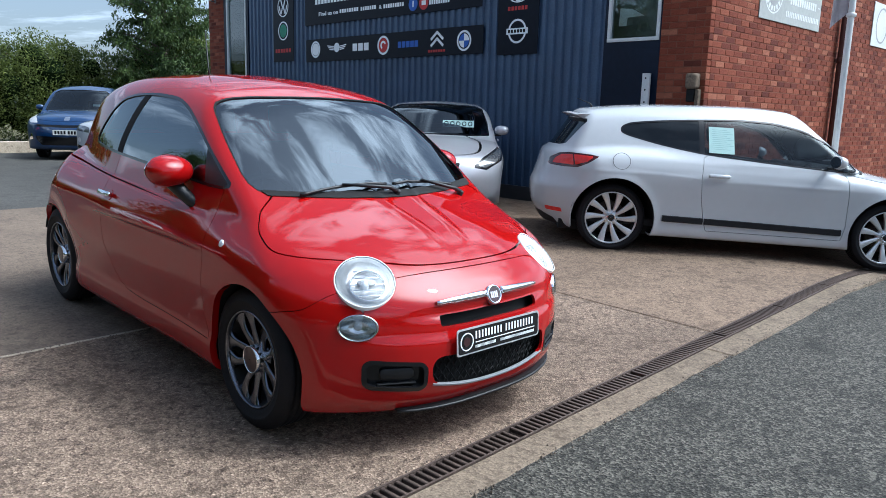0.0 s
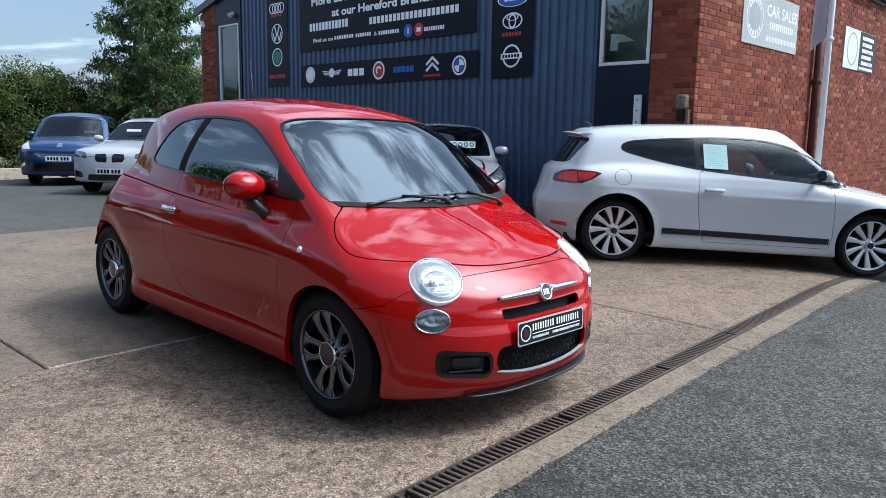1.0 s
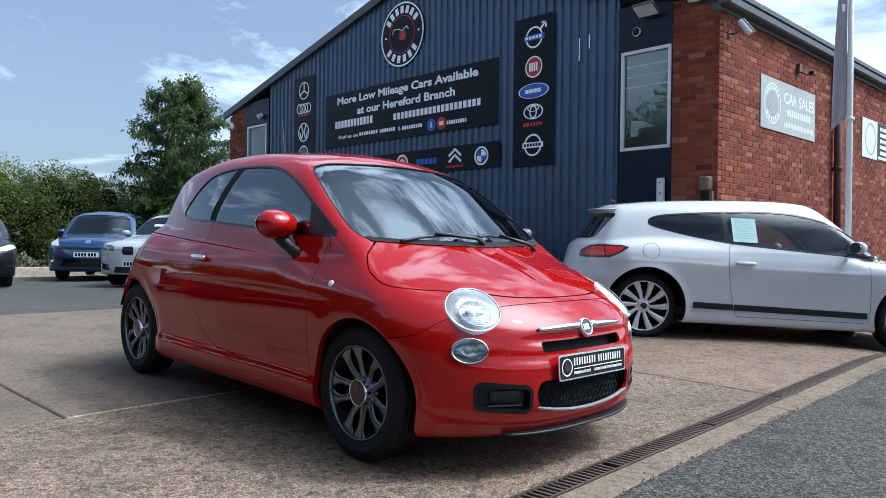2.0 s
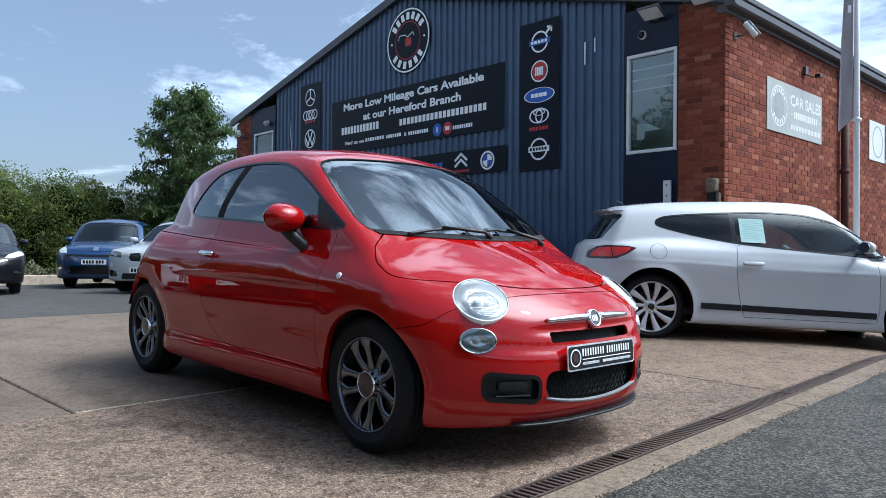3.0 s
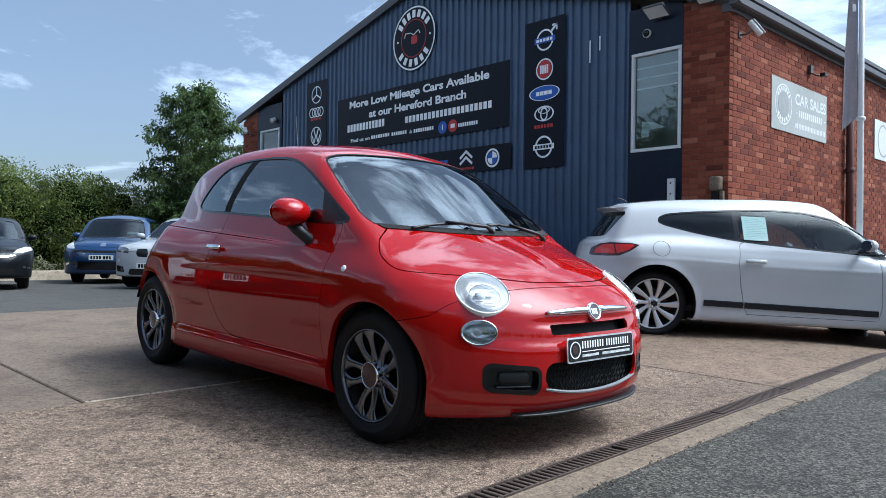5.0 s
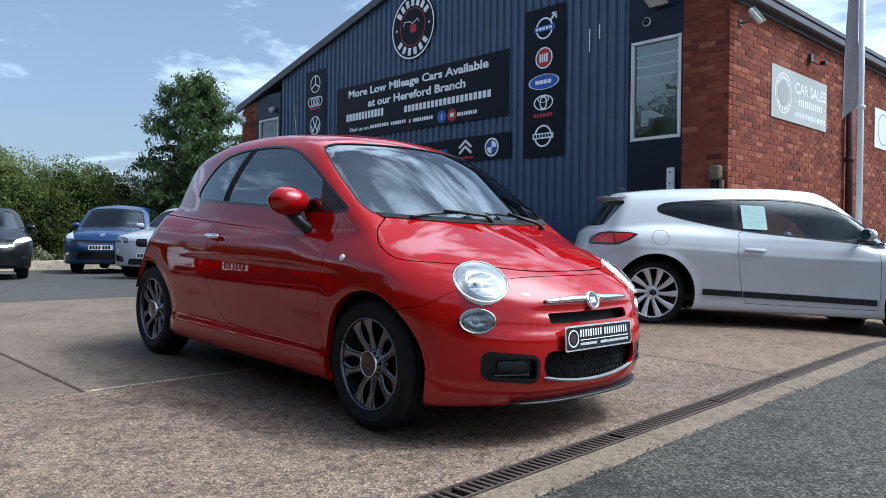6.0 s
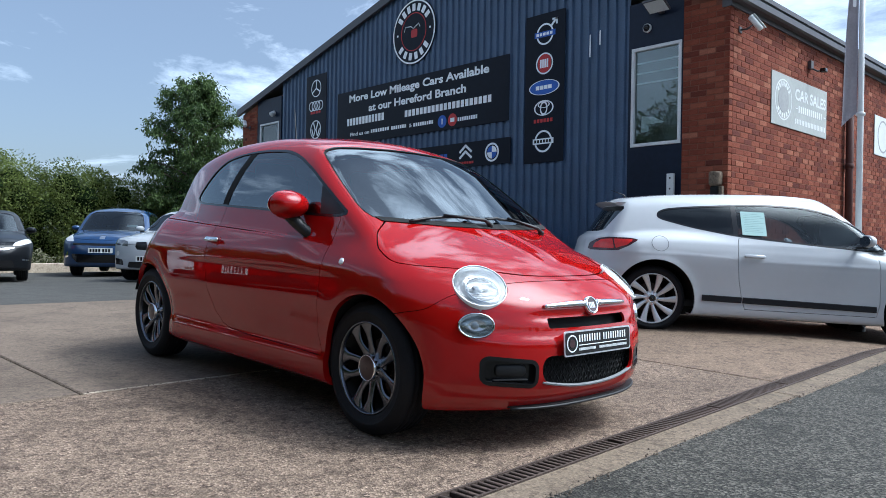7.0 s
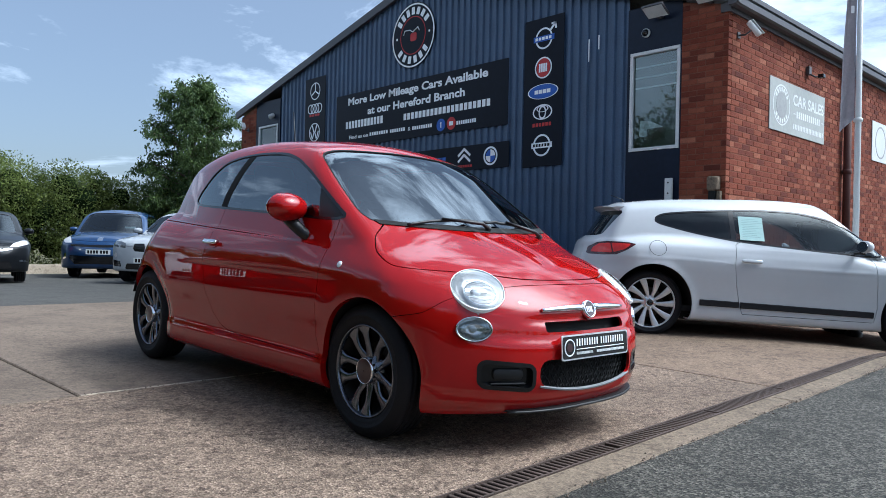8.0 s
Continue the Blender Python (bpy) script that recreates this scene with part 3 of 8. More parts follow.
def slab(name, a0, b0, a1, b1, material, top=0.0, step=0.6, thick=0.12, edge=0.008, kind="structure", label="", parent=None, rough_edge=0.0):
    """A cast slab that follows the fall of the yard, with arrised edges."""
    na, nb = max(1, round((a1 - a0) / step)), max(1, round((b1 - b0) / step))
    A = [a0, a0 + edge] + [a0 + (a1 - a0) * i / na for i in range(1, na)] + [a1 - edge, a1]
    B = [b0, b0 + edge] + [b0 + (b1 - b0) * i / nb for i in range(1, nb)] + [b1 - edge, b1]
    verts, faces = [], []
    for i, a in enumerate(A):
        for j, b in enumerate(B):
            rim = i in (0, len(A) - 1) or j in (0, len(B) - 1)
            bb = b + (rough_edge * noise.noise(Vector((a * 2.3, b, 7))) + 0.5 * rough_edge * noise.noise(Vector((a * 9, b, 3))) if rough_edge and j in (0, 1) else 0)
            x, y = yard(a, bb)
            verts.append((x, y, gz(y, x) + top - (edge * 0.8 if rim else 0)))
    n = len(B)
    for i in range(len(A) - 1):
        for j in range(n - 1):
            faces.append((i * n + j, (i + 1) * n + j, (i + 1) * n + j + 1, i * n + j + 1))
    rim = [i * n for i in range(len(A))] + [(len(A) - 1) * n + j for j in range(1, n)] + [i * n + n - 1 for i in range(len(A) - 2, -1, -1)] + [j for j in range(n - 2, 0, -1)]
    base = len(verts)
    for r in rim:
        x, y, z = verts[r]
        verts.append((x, y, z - thick))
    for k in range(len(rim)):
        k2 = (k + 1) % len(rim)
        faces.append((rim[k2], rim[k], base + k, base + k2))
    ob = raw(name, verts, faces, material, parent)
    return tagged(ob, label, "", "", kind) if parent is None else ob


gv, gf = [], []
gys = [-300, -60, -10, 1.6, 4.2, 7.0, 12, 30, 90, 400]
gxs = [-300, -60, -20, 0, 10, 20, 60, 400]
for gx in gxs:
    for gy in gys:
        gv.append((gx, gy, gz(gy, gx) - 0.30))
for i in range(len(gxs) - 1):
    for j in range(len(gys) - 1):
        k = i * len(gys) + j
        gf.append((k, k + len(gys), k + len(gys) + 1, k + 1))
tagged(raw("ground", gv, gf, "earth"), "bare earth and rough grass ground beneath the yard", "ground", "", "structure")

pavement = tagged(new("pavement"), "cast concrete yard slabs, worn and stained", "pavement", "", "structure")
slab("slab", -9.0, 0.050, 2.905, 2.195, "concrete", parent=pavement, step=0.4)
slab("slab", -9.0, 2.21, -0.60, 7.25, "concrete_smooth", parent=pavement)
slab("slab", -0.588, 2.21, 2.905, 7.25, "concrete_smooth", parent=pavement)
slab("joint_filler", -0.585, 2.1925, 2.90, 2.2125, "concrete_pale", top=0.0015, edge=0.002, parent=pavement, step=0.05, rough_edge=0.010)
slab("joint_filler", 2.9065, 0.055, 2.9155, 7.2, "concrete_kerb", top=-0.006, edge=0.002, parent=pavement)
slab("slab", 2.917, 0.050, 13.0, 2.33, "concrete_brown", parent=pavement)
slab("slab", 2.917, 2.342, 6.72, 7.25, "concrete_brown", parent=pavement)
tagged(slab("kerb", -9.0, -0.215, 2.56, -0.068, "concrete_kerb", parent=None, step=0.12, thick=0.12, rough_edge=0.014), "rough concrete edging strip beside the drain", "kerb", "", "structure")
tagged(slab("kerb", 2.572, -0.235, 13.0, -0.068, "concrete_kerb", step=0.12, rough_edge=0.014), "rough concrete edging strip beside the drain", "kerb", "", "structure")
tagged(slab("road", -40.0, -40.0, 40.0, -0.20, "asphalt", top=-0.006, step=1.6, thick=0.04), "dark asphalt lane of coarse grey stone", "road", "", "structure")
tagged(slab("road", -40.0, 7.255, 6.6, 19.6, "asphalt_old", top=-0.012, step=1.5, thick=0.04), "smooth grey asphalt drive behind the concrete yard", "road", "", "structure")


def drain():
    """A slot drain: a sunk channel with a rusty iron frame and short cross bars."""
    d = empty("drain_channel", Matrix(), "rusty cast iron drain grating let into the concrete", "drain")
    bm = bmesh.new()
    w = 0.055
    for s in (-1, 1):
        a = -9.0
        while a < 13:
            x0, y0 = yard(a, s * w - 0.010)
            x1, y1 = yard(a + 1.0, s * w - 0.010)
            xa, ya = yard(a, s * (w - 0.009) - 0.010)
            xb, yb = yard(a + 1.0, s * (w - 0.009) - 0.010)
            top = [bm.verts.new((x, y, gz(y, x) + 0.001)) for x, y in ((x0, y0), (x1, y1), (xb, yb), (xa, ya))]
            low = [bm.verts.new((v.co.x, v.co.y, v.co.z - 0.12)) for v in top]
            bm.faces.new(top if s < 0 else top[::-1])
            bm.faces.new((top[2], top[3], low[3], low[2]))
            bm.faces.new((top[0], top[1], low[1], low[0]))
            a += 1.0
    part("frame", bm, "rust_iron", d)
    bm = bmesh.new()
    q = [yard(*p) for p in ((-9, -w - 0.01), (13, -w - 0.01), (13, w - 0.01), (-9, w - 0.01))]
    bm.faces.new([bm.verts.new((x, y, gz(y, x) - 0.13)) for x, y in q])
    part("channel_bed", bm, "matt_black", d)
    bar = box(-0.0085, -w + 0.008, -0.02, 0.0085, w - 0.008, 0.0, 0.003, seg=1)
    me = bpy.data.meshes.new("grate_bar")
    bar.to_mesh(me)
    bar.free()
    me.materials.append(MATS["rust_iron"])
    rest = []
    k = 0
    a = -1.2
    while a < 9.0:
        x, y = yard(a, -0.010)
        if k < 280:
            ob = new("grate_bar", me)
            ob.parent = d
            ob.matrix_world = pose(x, y, gz(y, x) - 0.001, 0, 0, 3.15)
        else:
            rest.append((x, y))
        k += 1
        a += 0.036 if k % 28 else 0.060
    rest += [yard(-1.236 - 0.036 * k, -0.010) for k in range(200)]
    bm = bmesh.new()
    for x, y in rest:
        bmesh.ops.create_cube(bm, size=1.0, matrix=pose(x, y, gz(y, x) - 0.011, 0, 0, 3.15) @ Matrix.Diagonal((0.017, 2 * w - 0.024, 0.02, 1)))
    if rest:
        tagged(part("grate_bars", bm, "rust_iron", d), kind="stuff")
    else:
        bm.free()


drain()

# ---- building: gable to the yard at x = 8.9, brick flank at y = 4.8 ----
GX, SY, NY = 8.9, 4.79, 17.2
APEX_Y, APEX_Z, EAVE_Z = 11.0, 5.60, 4.03
building = tagged(new("wall_yard"), "garage gable wall in dark corrugated cladding with brick ends", "wall", "", "structure")


def roof_z(y):
    return APEX_Z - (APEX_Z - EAVE_Z) * abs(y - APEX_Y) / (APEX_Y - SY)


def cladding():
    """Trapezoid sheet, ribs upright, cut to the slope of the gable."""
    y0, y1, pitch = 6.24, 15.42, 0.152
    prof = []
    y = y0
    while y < y1:
        for dy, dx in ((0, 0), (0.052, 0), (0.070, -0.032), (0.124, -0.032), (0.142, 0)):
            if y + dy <= y1:
                prof.append((y + dy, GX + 0.03 + dx))
        y += pitch
    verts, faces = [], []
    for y, x in prof:
        verts += [(x, y, 0.20), (x, y, roof_z(y) - 0.03)]
    for i in range(len(prof) - 1):
        faces.append((2 * i, 2 * i + 1, 2 * i + 3, 2 * i + 2))
    raw("cladding", verts, faces, "cladding", building)


cladding()


def solid(name, poly, x0, x1, material, parent, label=""):
    """An upright plate across x, outlined in (y, z)."""
    m = Matrix(((0, 0, 1, x0), (1, 0, 0, 0), (0, 1, 0, 0), (0, 0, 0, 1)))
    return part(name, prism(poly, x1 - x0, m), material, parent, label)


solid("backing", [(5.40, -0.2), (16.5, -0.2), (16.5, roof_z(16.5) - 0.05), (APEX_Y, APEX_Z - 0.05), (6.3, roof_z(6.3) - 0.05), (6.3, 3.9), (5.40, 3.9)], GX + 0.30, GX + 0.36, "wall_inner", building)
solid("plinth", [(6.24, -0.2), (15.42, -0.2), (15.42, 0.22), (6.24, 0.22)], GX - 0.01, GX + 0.2, "fascia", building)


def dark_bay(name, y0, y1, wz0, wz1, wy0, wy1):
    """A smooth dark panel bay with a white-framed window in it."""
    top = min(roof_z(y0), roof_z(y1)) - 0.02
    for k, (a, b, c, d) in enumerate(((y0, -0.1, y1, wz0), (y0, wz1, y1, top), (y0, wz0, wy0, wz1), (wy1, wz0, y1, wz1))):
        if c - a > 0.005:
            solid("dark_panel", [(a, b), (c, b), (c, d), (a, d)], GX + 0.005 + 0.0 * k, GX + 0.10, "dark_panel", building)
    w = tagged(new(name), "white metal framed window with dark glass", "window", "", "structure")
    t = 0.045
    for a, b, c, d in ((wy0, wz0, wy1, wz0 + t), (wy0, wz1 - t, wy1, wz1), (wy0, wz0 + t, wy0 + t, wz1 - t), (wy1 - t, wz0 + t, wy1, wz1 - t)):
        part("window_frame", box(GX - 0.012, a, b, GX + 0.06, c, d, 0.006), "frame_white", w)
    part("pane", box(GX + 0.028, wy0 + t, wz0 + t, GX + 0.034, wy1 - t, wz1 - t), "window_glass", w)
    return w


w1 = dark_bay("window_1", 5.425, 6.24, 2.20, 3.555, 5.44, 6.19)
w2 = dark_bay("window_2", 15.42, 16.50, 1.2, 3.62, 15.50, 16.36)
for z in (3.06, 3.20, 3.34):
    part("blind_slat", box(GX + 0.045, 5.49, z, GX + 0.052, 6.14, z + 0.022, 0.002), "white_print", w1)
part("room_back", box(GX + 0.9, 5.0, 1.5, GX + 0.95, 6.28, 3.9), "cabin_grey", w1)
# white cut-out added behind the pane to give the glass a pale patch
cutout_bm = bmesh.new()
for sx in (0.0, 0.008):
    cutout_bm.faces.new([cutout_bm.verts.new((GX + 0.046 + sx, y, z)) for y, z in ((6.06, 2.40), (5.95, 2.40), (5.94, 2.50), (5.70, 2.51), (5.88, 2.60), (6.05, 2.62))])
part("paper_sheet", cutout_bm, "white_print", w1, "flat white cut-out just behind the pane")


# ---- brickwork ----
BRICK = None


def brick_mesh(l, d, h=0.065):
    bm = box(0, 0, 0, l, d, h, 0.004, seg=1)
    me = bpy.data.meshes.new("brick")
    bm.to_mesh(me)
    bm.free()
    me.materials.append(MATS["brick"])
    return me


WALLS = []


def brickwork(wall, origin, along, out, length, z0, top, single=None):
    """Stretcher bond on a mortar bed. along and out are unit directions; single(s, z) picks the bricks that are objects of their own."""
    rng = random.Random(round(1000 * length))
    o, u, n = Vector(origin), Vector(along), Vector(out)
    rot = Matrix((u, -n, Vector((0, 0, 1)))).transposed().to_4x4()
    part_top = max(top(0), top(length))
    pts = [(0, z0), (length - 0.012, z0), (length - 0.012, top(length)), (0, top(0))]
    m = Matrix.Translation(o) @ rot @ Matrix(((1, 0, 0, 0), (0, 0, 1, 0.004), (0, 1, 0, 0), (0, 0, 0, 1)))
    part("mortar_bed", prism(pts, 0.2, m), "mortar", wall)
    verts, faces, n_single = [], [], 0
    meshes = {}
    course = 0
    z = z0
    while z + 0.07 < part_top:
        s = -0.1125 if course % 2 else 0.0
        while s < length:
            a, b = max(s, 0), min(s + 0.215, length)
            if b - a > 0.03 and z + 0.065 < min(top(a), top(b)):
                jit = rng.uniform(-0.0015, 0.0025)
                if single and single(a, z) and n_single < 300:
                    key = round(b - a, 3)
                    if key not in meshes:
                        meshes[key] = brick_mesh(key, 0.10)
                    ob = new("brick", meshes[key])
                    ob.parent = wall
                    ob.matrix_world = Matrix.Translation(o + a * u + jit * n + Vector((0, 0, z))) @ rot
                    n_single += 1
                else:
                    k = len(verts)
                    for c in ((a, 0.02), (b, 0.02)):
                        for zz in (z, z + 0.065):
                            verts.append(o + c[0] * u - c[1] * n + Vector((0, 0, zz)))
                    e = 0.003
                    for c in (a + e, b - e):
                        for zz in (z + e, z + 0.065 - e):
                            verts.append(o + c * u + jit * n + Vector((0, 0, zz)))
                    for f in ((4, 6, 7, 5), (0, 4, 5, 1), (2, 3, 7, 6), (1, 5, 7, 3), (0, 2, 6, 4)):
                        faces.append([k + i for i in f])
            s += 0.225
        z += 0.075
        course += 1
    tagged(raw("bricks", verts, faces, "brick_rest", wall), kind="stuff")


flank = tagged(new("wall_flank"), "long red brick flank wall of the garage", "wall", "", "structure")
pier = tagged(new("wall_pier"), "narrow red brick pier at the corner of the gable", "wall", "", "structure")
pier2 = tagged(new("wall_far_pier"), "narrow red brick pier at the far end of the gable", "wall", "", "structure")
WALLS.append((flank, (GX + 0.103, SY, 0), (1, 0, 0), (0, -1, 0), 13.39, 0.0, lambda s: EAVE_Z - 0.06, lambda s, z: s < 1.9 and 1.2 < z < 3.9))
WALLS.append((pier, (GX, SY + 0.63, 0), (0, -1, 0), (-1, 0, 0), 0.63, 0.0, lambda s: roof_z(SY + 0.63 - s) - 0.09, lambda s, z: z > 1.2))
WALLS.append((pier2, (GX, NY, 0), (0, -1, 0), (-1, 0, 0), 0.70, 0.0, lambda s: roof_z(NY - s) - 0.09, None))
part("end_wall", box(GX, NY - 0.12, -0.1, GX + 13.4, NY, roof_z(NY) - 0.1), "mortar", pier2)
part("back_wall", box(GX + 13.3, SY + 0.21, -0.1, GX + 13.5, NY - 0.13, 4.0), "mortar", pier2)

# ---- roof ----
roof = tagged(new("roof"), "low-pitched dark sheet roof with grey verge and gutter", "roof", "", "structure")
for s in (-1, 1):
    ye = SY - 0.16 if s < 0 else NY + 0.16
    ze = roof_z(ye)
    for name, x0, x1, z0, z1, mt in (("roof_sheet", GX - 0.02, GX + 13.6, 0.03, 0.09, "fascia"), ("verge", GX - 0.09, GX - 0.022, -0.075, 0.08, "fascia")):
        bm = bmesh.new()
        vs = [bm.verts.new((x, y, z)) for x in (x0, x1) for y, z in ((ye, ze + z0), (ye, ze + z1), (APEX_Y, APEX_Z + z1), (APEX_Y, APEX_Z + z0))]
        for f in ((0, 1, 2, 3), (7, 6, 5, 4), (0, 4, 5, 1), (1, 5, 6, 2), (3, 2, 6, 7), (0, 3, 7, 4)):
            bm.faces.new([vs[i] for i in f])
        part(name, bm, mt, roof)
gm = bmesh.new()
prof = [(0.0, 0.0), (0.0, 0.10), (-0.012, 0.112), (-0.10, 0.112), (-0.115, 0.10), (-0.115, 0.02), (-0.09, 0.0)]
ga = [gm.verts.new((GX - 0.10, SY - 0.03 + y, EAVE_Z - 0.135 + z)) for y, z in prof]
gb = [gm.verts.new((GX + 13.5, SY - 0.03 + y, EAVE_Z - 0.135 + z)) for y, z in prof]
for i in range(len(prof)):
    gm.faces.new((ga[i], gb[i], gb[(i + 1) % len(prof)], ga[(i + 1) % len(prof)]))
gm.faces.new(ga[::-1]), gm.faces.new(gb)
part("gutter", gm, "fascia", roof)
part("soffit", box(GX - 0.02, SY - 0.028, EAVE_Z - 0.185, GX + 13.5, SY + 0.1, EAVE_Z - 0.075), "fascia", roof)
# ---- cars: shared pieces ----
def wheel(car, x, y, r, width, rim, style, tilt=0.0, z=None):
    """A wheel on the side of x: tyre, rim barrel, spokes, brake disc and cap. The face looks away from the car."""
    s = 1 if x > 0 else -1
    w = new("wheel")
    w.parent = car
    w.matrix_basis = pose(x, y, r if z is None else z, 0, 0, 0 if s > 0 else 180) @ pose(0, 0, 0, tilt, 0, 0)
    # tyre, outer face at 0, inner at -width
    h = r - rim
    prof = [(-width + 0.02, rim * 0.985), (-width + 0.004, rim + 0.3 * h), (-width + 0.006, rim + 0.62 * h), (-width + 0.022, r - 0.008), (-width + 0.034, r)]
    for g in range(4):
        c = -width + 0.034 + (width - 0.068) * (g + 0.7) / 4.4
        prof += [(c, r + 0.001), (c + 0.002, r - 0.006), (c + 0.008, r - 0.006), (c + 0.010, r + 0.001)]
    prof += [(-0.034, r), (-0.020, r - 0.007), (-0.006, rim + 0.64 * h), (-0.001, rim + 0.46 * h), (-0.001, rim + 0.43 * h), (-0.004, rim + 0.40 * h), (-0.004, rim + 0.22 * h), (-0.014, rim * 1.0), (-0.02, rim * 0.985)]
    part("tyre", revolve(prof, 72), "tyre_rubber", w)
    face = style["face"]
    lip = [(-0.030, rim * 0.955), (-0.012, rim * 0.965), (-0.008, rim * 0.985), (-0.012, rim * 1.012), (-0.022, rim * 1.015)]
    part("rim_lip", revolve(lip, 64), face, w)
    part("barrel", revolve([(-0.028, rim * 0.96), (-0.05, rim * 0.90), (-width + 0.03, rim * 0.88), (-width + 0.03, rim * 0.2)], 48), style["well"], w)
    part("brake_disc", revolve([(-0.115, 0.05), (-0.115, rim * 0.62), (-0.135, rim * 0.62), (-0.135, 0.05)], 40), "rust_iron", w)
    for k in range(style["n"]):
        bm = bmesh.new()
        a0 = 2 * math.pi * (k + style.get("phase", 0)) / style["n"]
        rows = 7
        loft = []
        for i in range(rows):
            t = i / (rows - 1)
            rr = 0.20 * rim + t * 0.765 * rim
            half = style["w"](t) * rim
            mid = a0 + style["twist"] * (t - 0.2) + style["lean"](k, t)
            dx = -0.018 + style["dish"] * (1 - t) ** 1.5 * -1 - 0.004
            th = 0.022
            pts = []
            for da, dxx in ((-half, dx - th), (-half * 0.92, dx - 0.004), (-half * 0.55, dx), (half * 0.55, dx), (half * 0.92, dx - 0.004), (half, dx - th)):
                ang = mid + da / max(rr, 0.03)
                pts.append(bm.verts.new((dxx, rr * math.cos(ang), rr * math.sin(ang))))
            loft.append(pts)
        for p, q in zip(loft, loft[1:]):
            for i in range(5):
                bm.faces.new((p[i], q[i], q[i + 1], p[i + 1])).smooth = True
            bm.faces.new((p[5], q[5], q[0], p[0]))
        bmesh.ops.recalc_face_normals(bm, faces=bm.faces)
        part("spoke", bm, face if not style.get("alt") or k % 2 == 0 else style["alt"], w)
    d = style["dish"]
    hb = style.get("hub", 0.30)
    part("hub", revolve([(-0.08, rim * hb), (-0.032 - d, rim * hb), (-0.024 - d, rim * (hb - 0.05)), (-0.020 - d, 0.004)], 32), face, w)
    cap = style.get("cap", 0.16)
    part("cap_ring", revolve([(-0.02 - d, rim * (cap + style.get("edge", 0.035))), (0.0 - 0.5 * d, rim * (cap + style.get("edge", 0.035) - 0.005)), (0.002 - 0.5 * d, rim * cap), (-0.004 - 0.5 * d, rim * cap)], 32), style["ring"], w)
    part("centre_cap", revolve([(-0.004 - 0.5 * d, rim * cap), (0.000 - 0.5 * d, rim * cap * 0.7), (0.001 - 0.5 * d, 0.003)], 32), style["capmat"], w)
    for k in range(style.get("bolts", 5)):
        a = 2 * math.pi * (k + 0.5) / style.get("bolts", 5)
        mm = Matrix.Translation((0, rim * 0.25 * math.cos(a), rim * 0.25 * math.sin(a)))
        part("wheel_bolt", revolve([(-0.022 - d, 0.008), (-0.012 - d, 0.008), (-0.012 - d, 0.001)], 6, m=mm), "chrome", w)
    return w


def side_of(V, s):
    return s * V[:, 0] - 0.2


def both(*f):
    return lambda V: np.minimum.reduce([g(V) for g in f])


def minus(f):
    return lambda V: -f(V)


def arch_well(car, y, z, r, x_in, x_out, name="wheel_arch", a0=-0.12, a1=1.12, nip=0.0):
    """The dark liner inside a wheel arch."""
    for s in (-1, 1):
        bm = bmesh.new()
        n = 20
        A, B = [], []
        for i in range(n + 1):
            t = math.pi * (a0 + (a1 - a0) * i / n)
            c, d = y + r * math.cos(t), z + r * math.sin(t)
            A.append(bm.verts.new((s * x_in, c, d)))
            B.append(bm.verts.new((s * (x_out - nip * max(0.0, -math.cos(t))), c, d)))
        for i in range(n):
            bm.faces.new((A[i], A[i + 1], B[i + 1], B[i])).smooth = True
        bm.faces.new(A)
        part(name, bm, "matt_black", car)


def seat(car, name, x, y, z, w=0.48, h=0.62, material="cabin_grey", head=True):
    s = new(name)
    s.parent = car
    s.matrix_basis = pose(x, y, z)
    bm = box(-w / 2, -0.25, -0.10, w / 2, 0.25, 0.08, 0.05, seg=3)
    part("cushion", smooth_all(bm), material, s)
    bm = box(-w / 2, -0.06, 0.0, w / 2, 0.06, h, 0.05, seg=3)
    bmesh.ops.transform(bm, matrix=pose(0, 0.25, 0.02, -18), verts=bm.verts)
    part("backrest", smooth_all(bm), material, s)
    if head:
        bm = box(-0.13, -0.045, 0, 0.13, 0.045, 0.17, 0.04, seg=3)
        bmesh.ops.transform(bm, matrix=pose(0, 0.25 + 0.33 * (h + 0.04), 0.02 + 0.95 * (h + 0.05), -14), verts=bm.verts)
        part("headrest", smooth_all(bm), material, s)
    return s


def steering(car, x, y, z, material="cabin_grey"):
    w = new("steering_wheel")
    w.parent = car
    w.matrix_basis = pose(x, y, z, -65)
    pts = [(0.175 * math.cos(t), 0.175 * math.sin(t), 0) for t in np.linspace(0, 2 * math.pi, 33)]
    part("rim", tube(pts, 0.014, 8), material, w)
    part("boss", prism(rounded(0.16, 0.11, 0.03), 0.04, pose(0, 0, -0.02), bevel=0.01), material, w)
    part("spoke", box(-0.17, -0.02, -0.01, 0.17, 0.01, 0.01, 0.005), material, w)


def oriented(p, n, up=(0, 0, 1)):
    """A pose at p whose z axis points along n and whose y axis is upwards."""
    n = Vector(n).normalized()
    x = Vector(up).cross(n).normalized()
    y = n.cross(x)
    m = Matrix((x, y, n)).transposed().to_4x4()
    m.translation = Vector(p)
    return m


def surface_point(F, p, n_guess, steps=40, reach=0.5):
    """Where the ray from p against n_guess first meets F = 0, and the normal there."""
    d = -np.array(n_guess, float) / np.linalg.norm(n_guess)
    a = np.array(p, float) - reach * d
    t = np.linspace(0, 2 * reach, steps * 8)
    q = a + t[:, None] * d
    f = F(q)
    i = int(np.argmax(f < 0))
    hit = q[max(i, 1)][None]
    for _ in range(5):
        g = gradient(F, hit)
        hit = hit - (F(hit) / np.maximum((g ** 2).sum(-1), 0.05))[:, None] * g
    g = gradient(F, hit)[0]
    return Vector(hit[0]), Vector(g / np.linalg.norm(g))


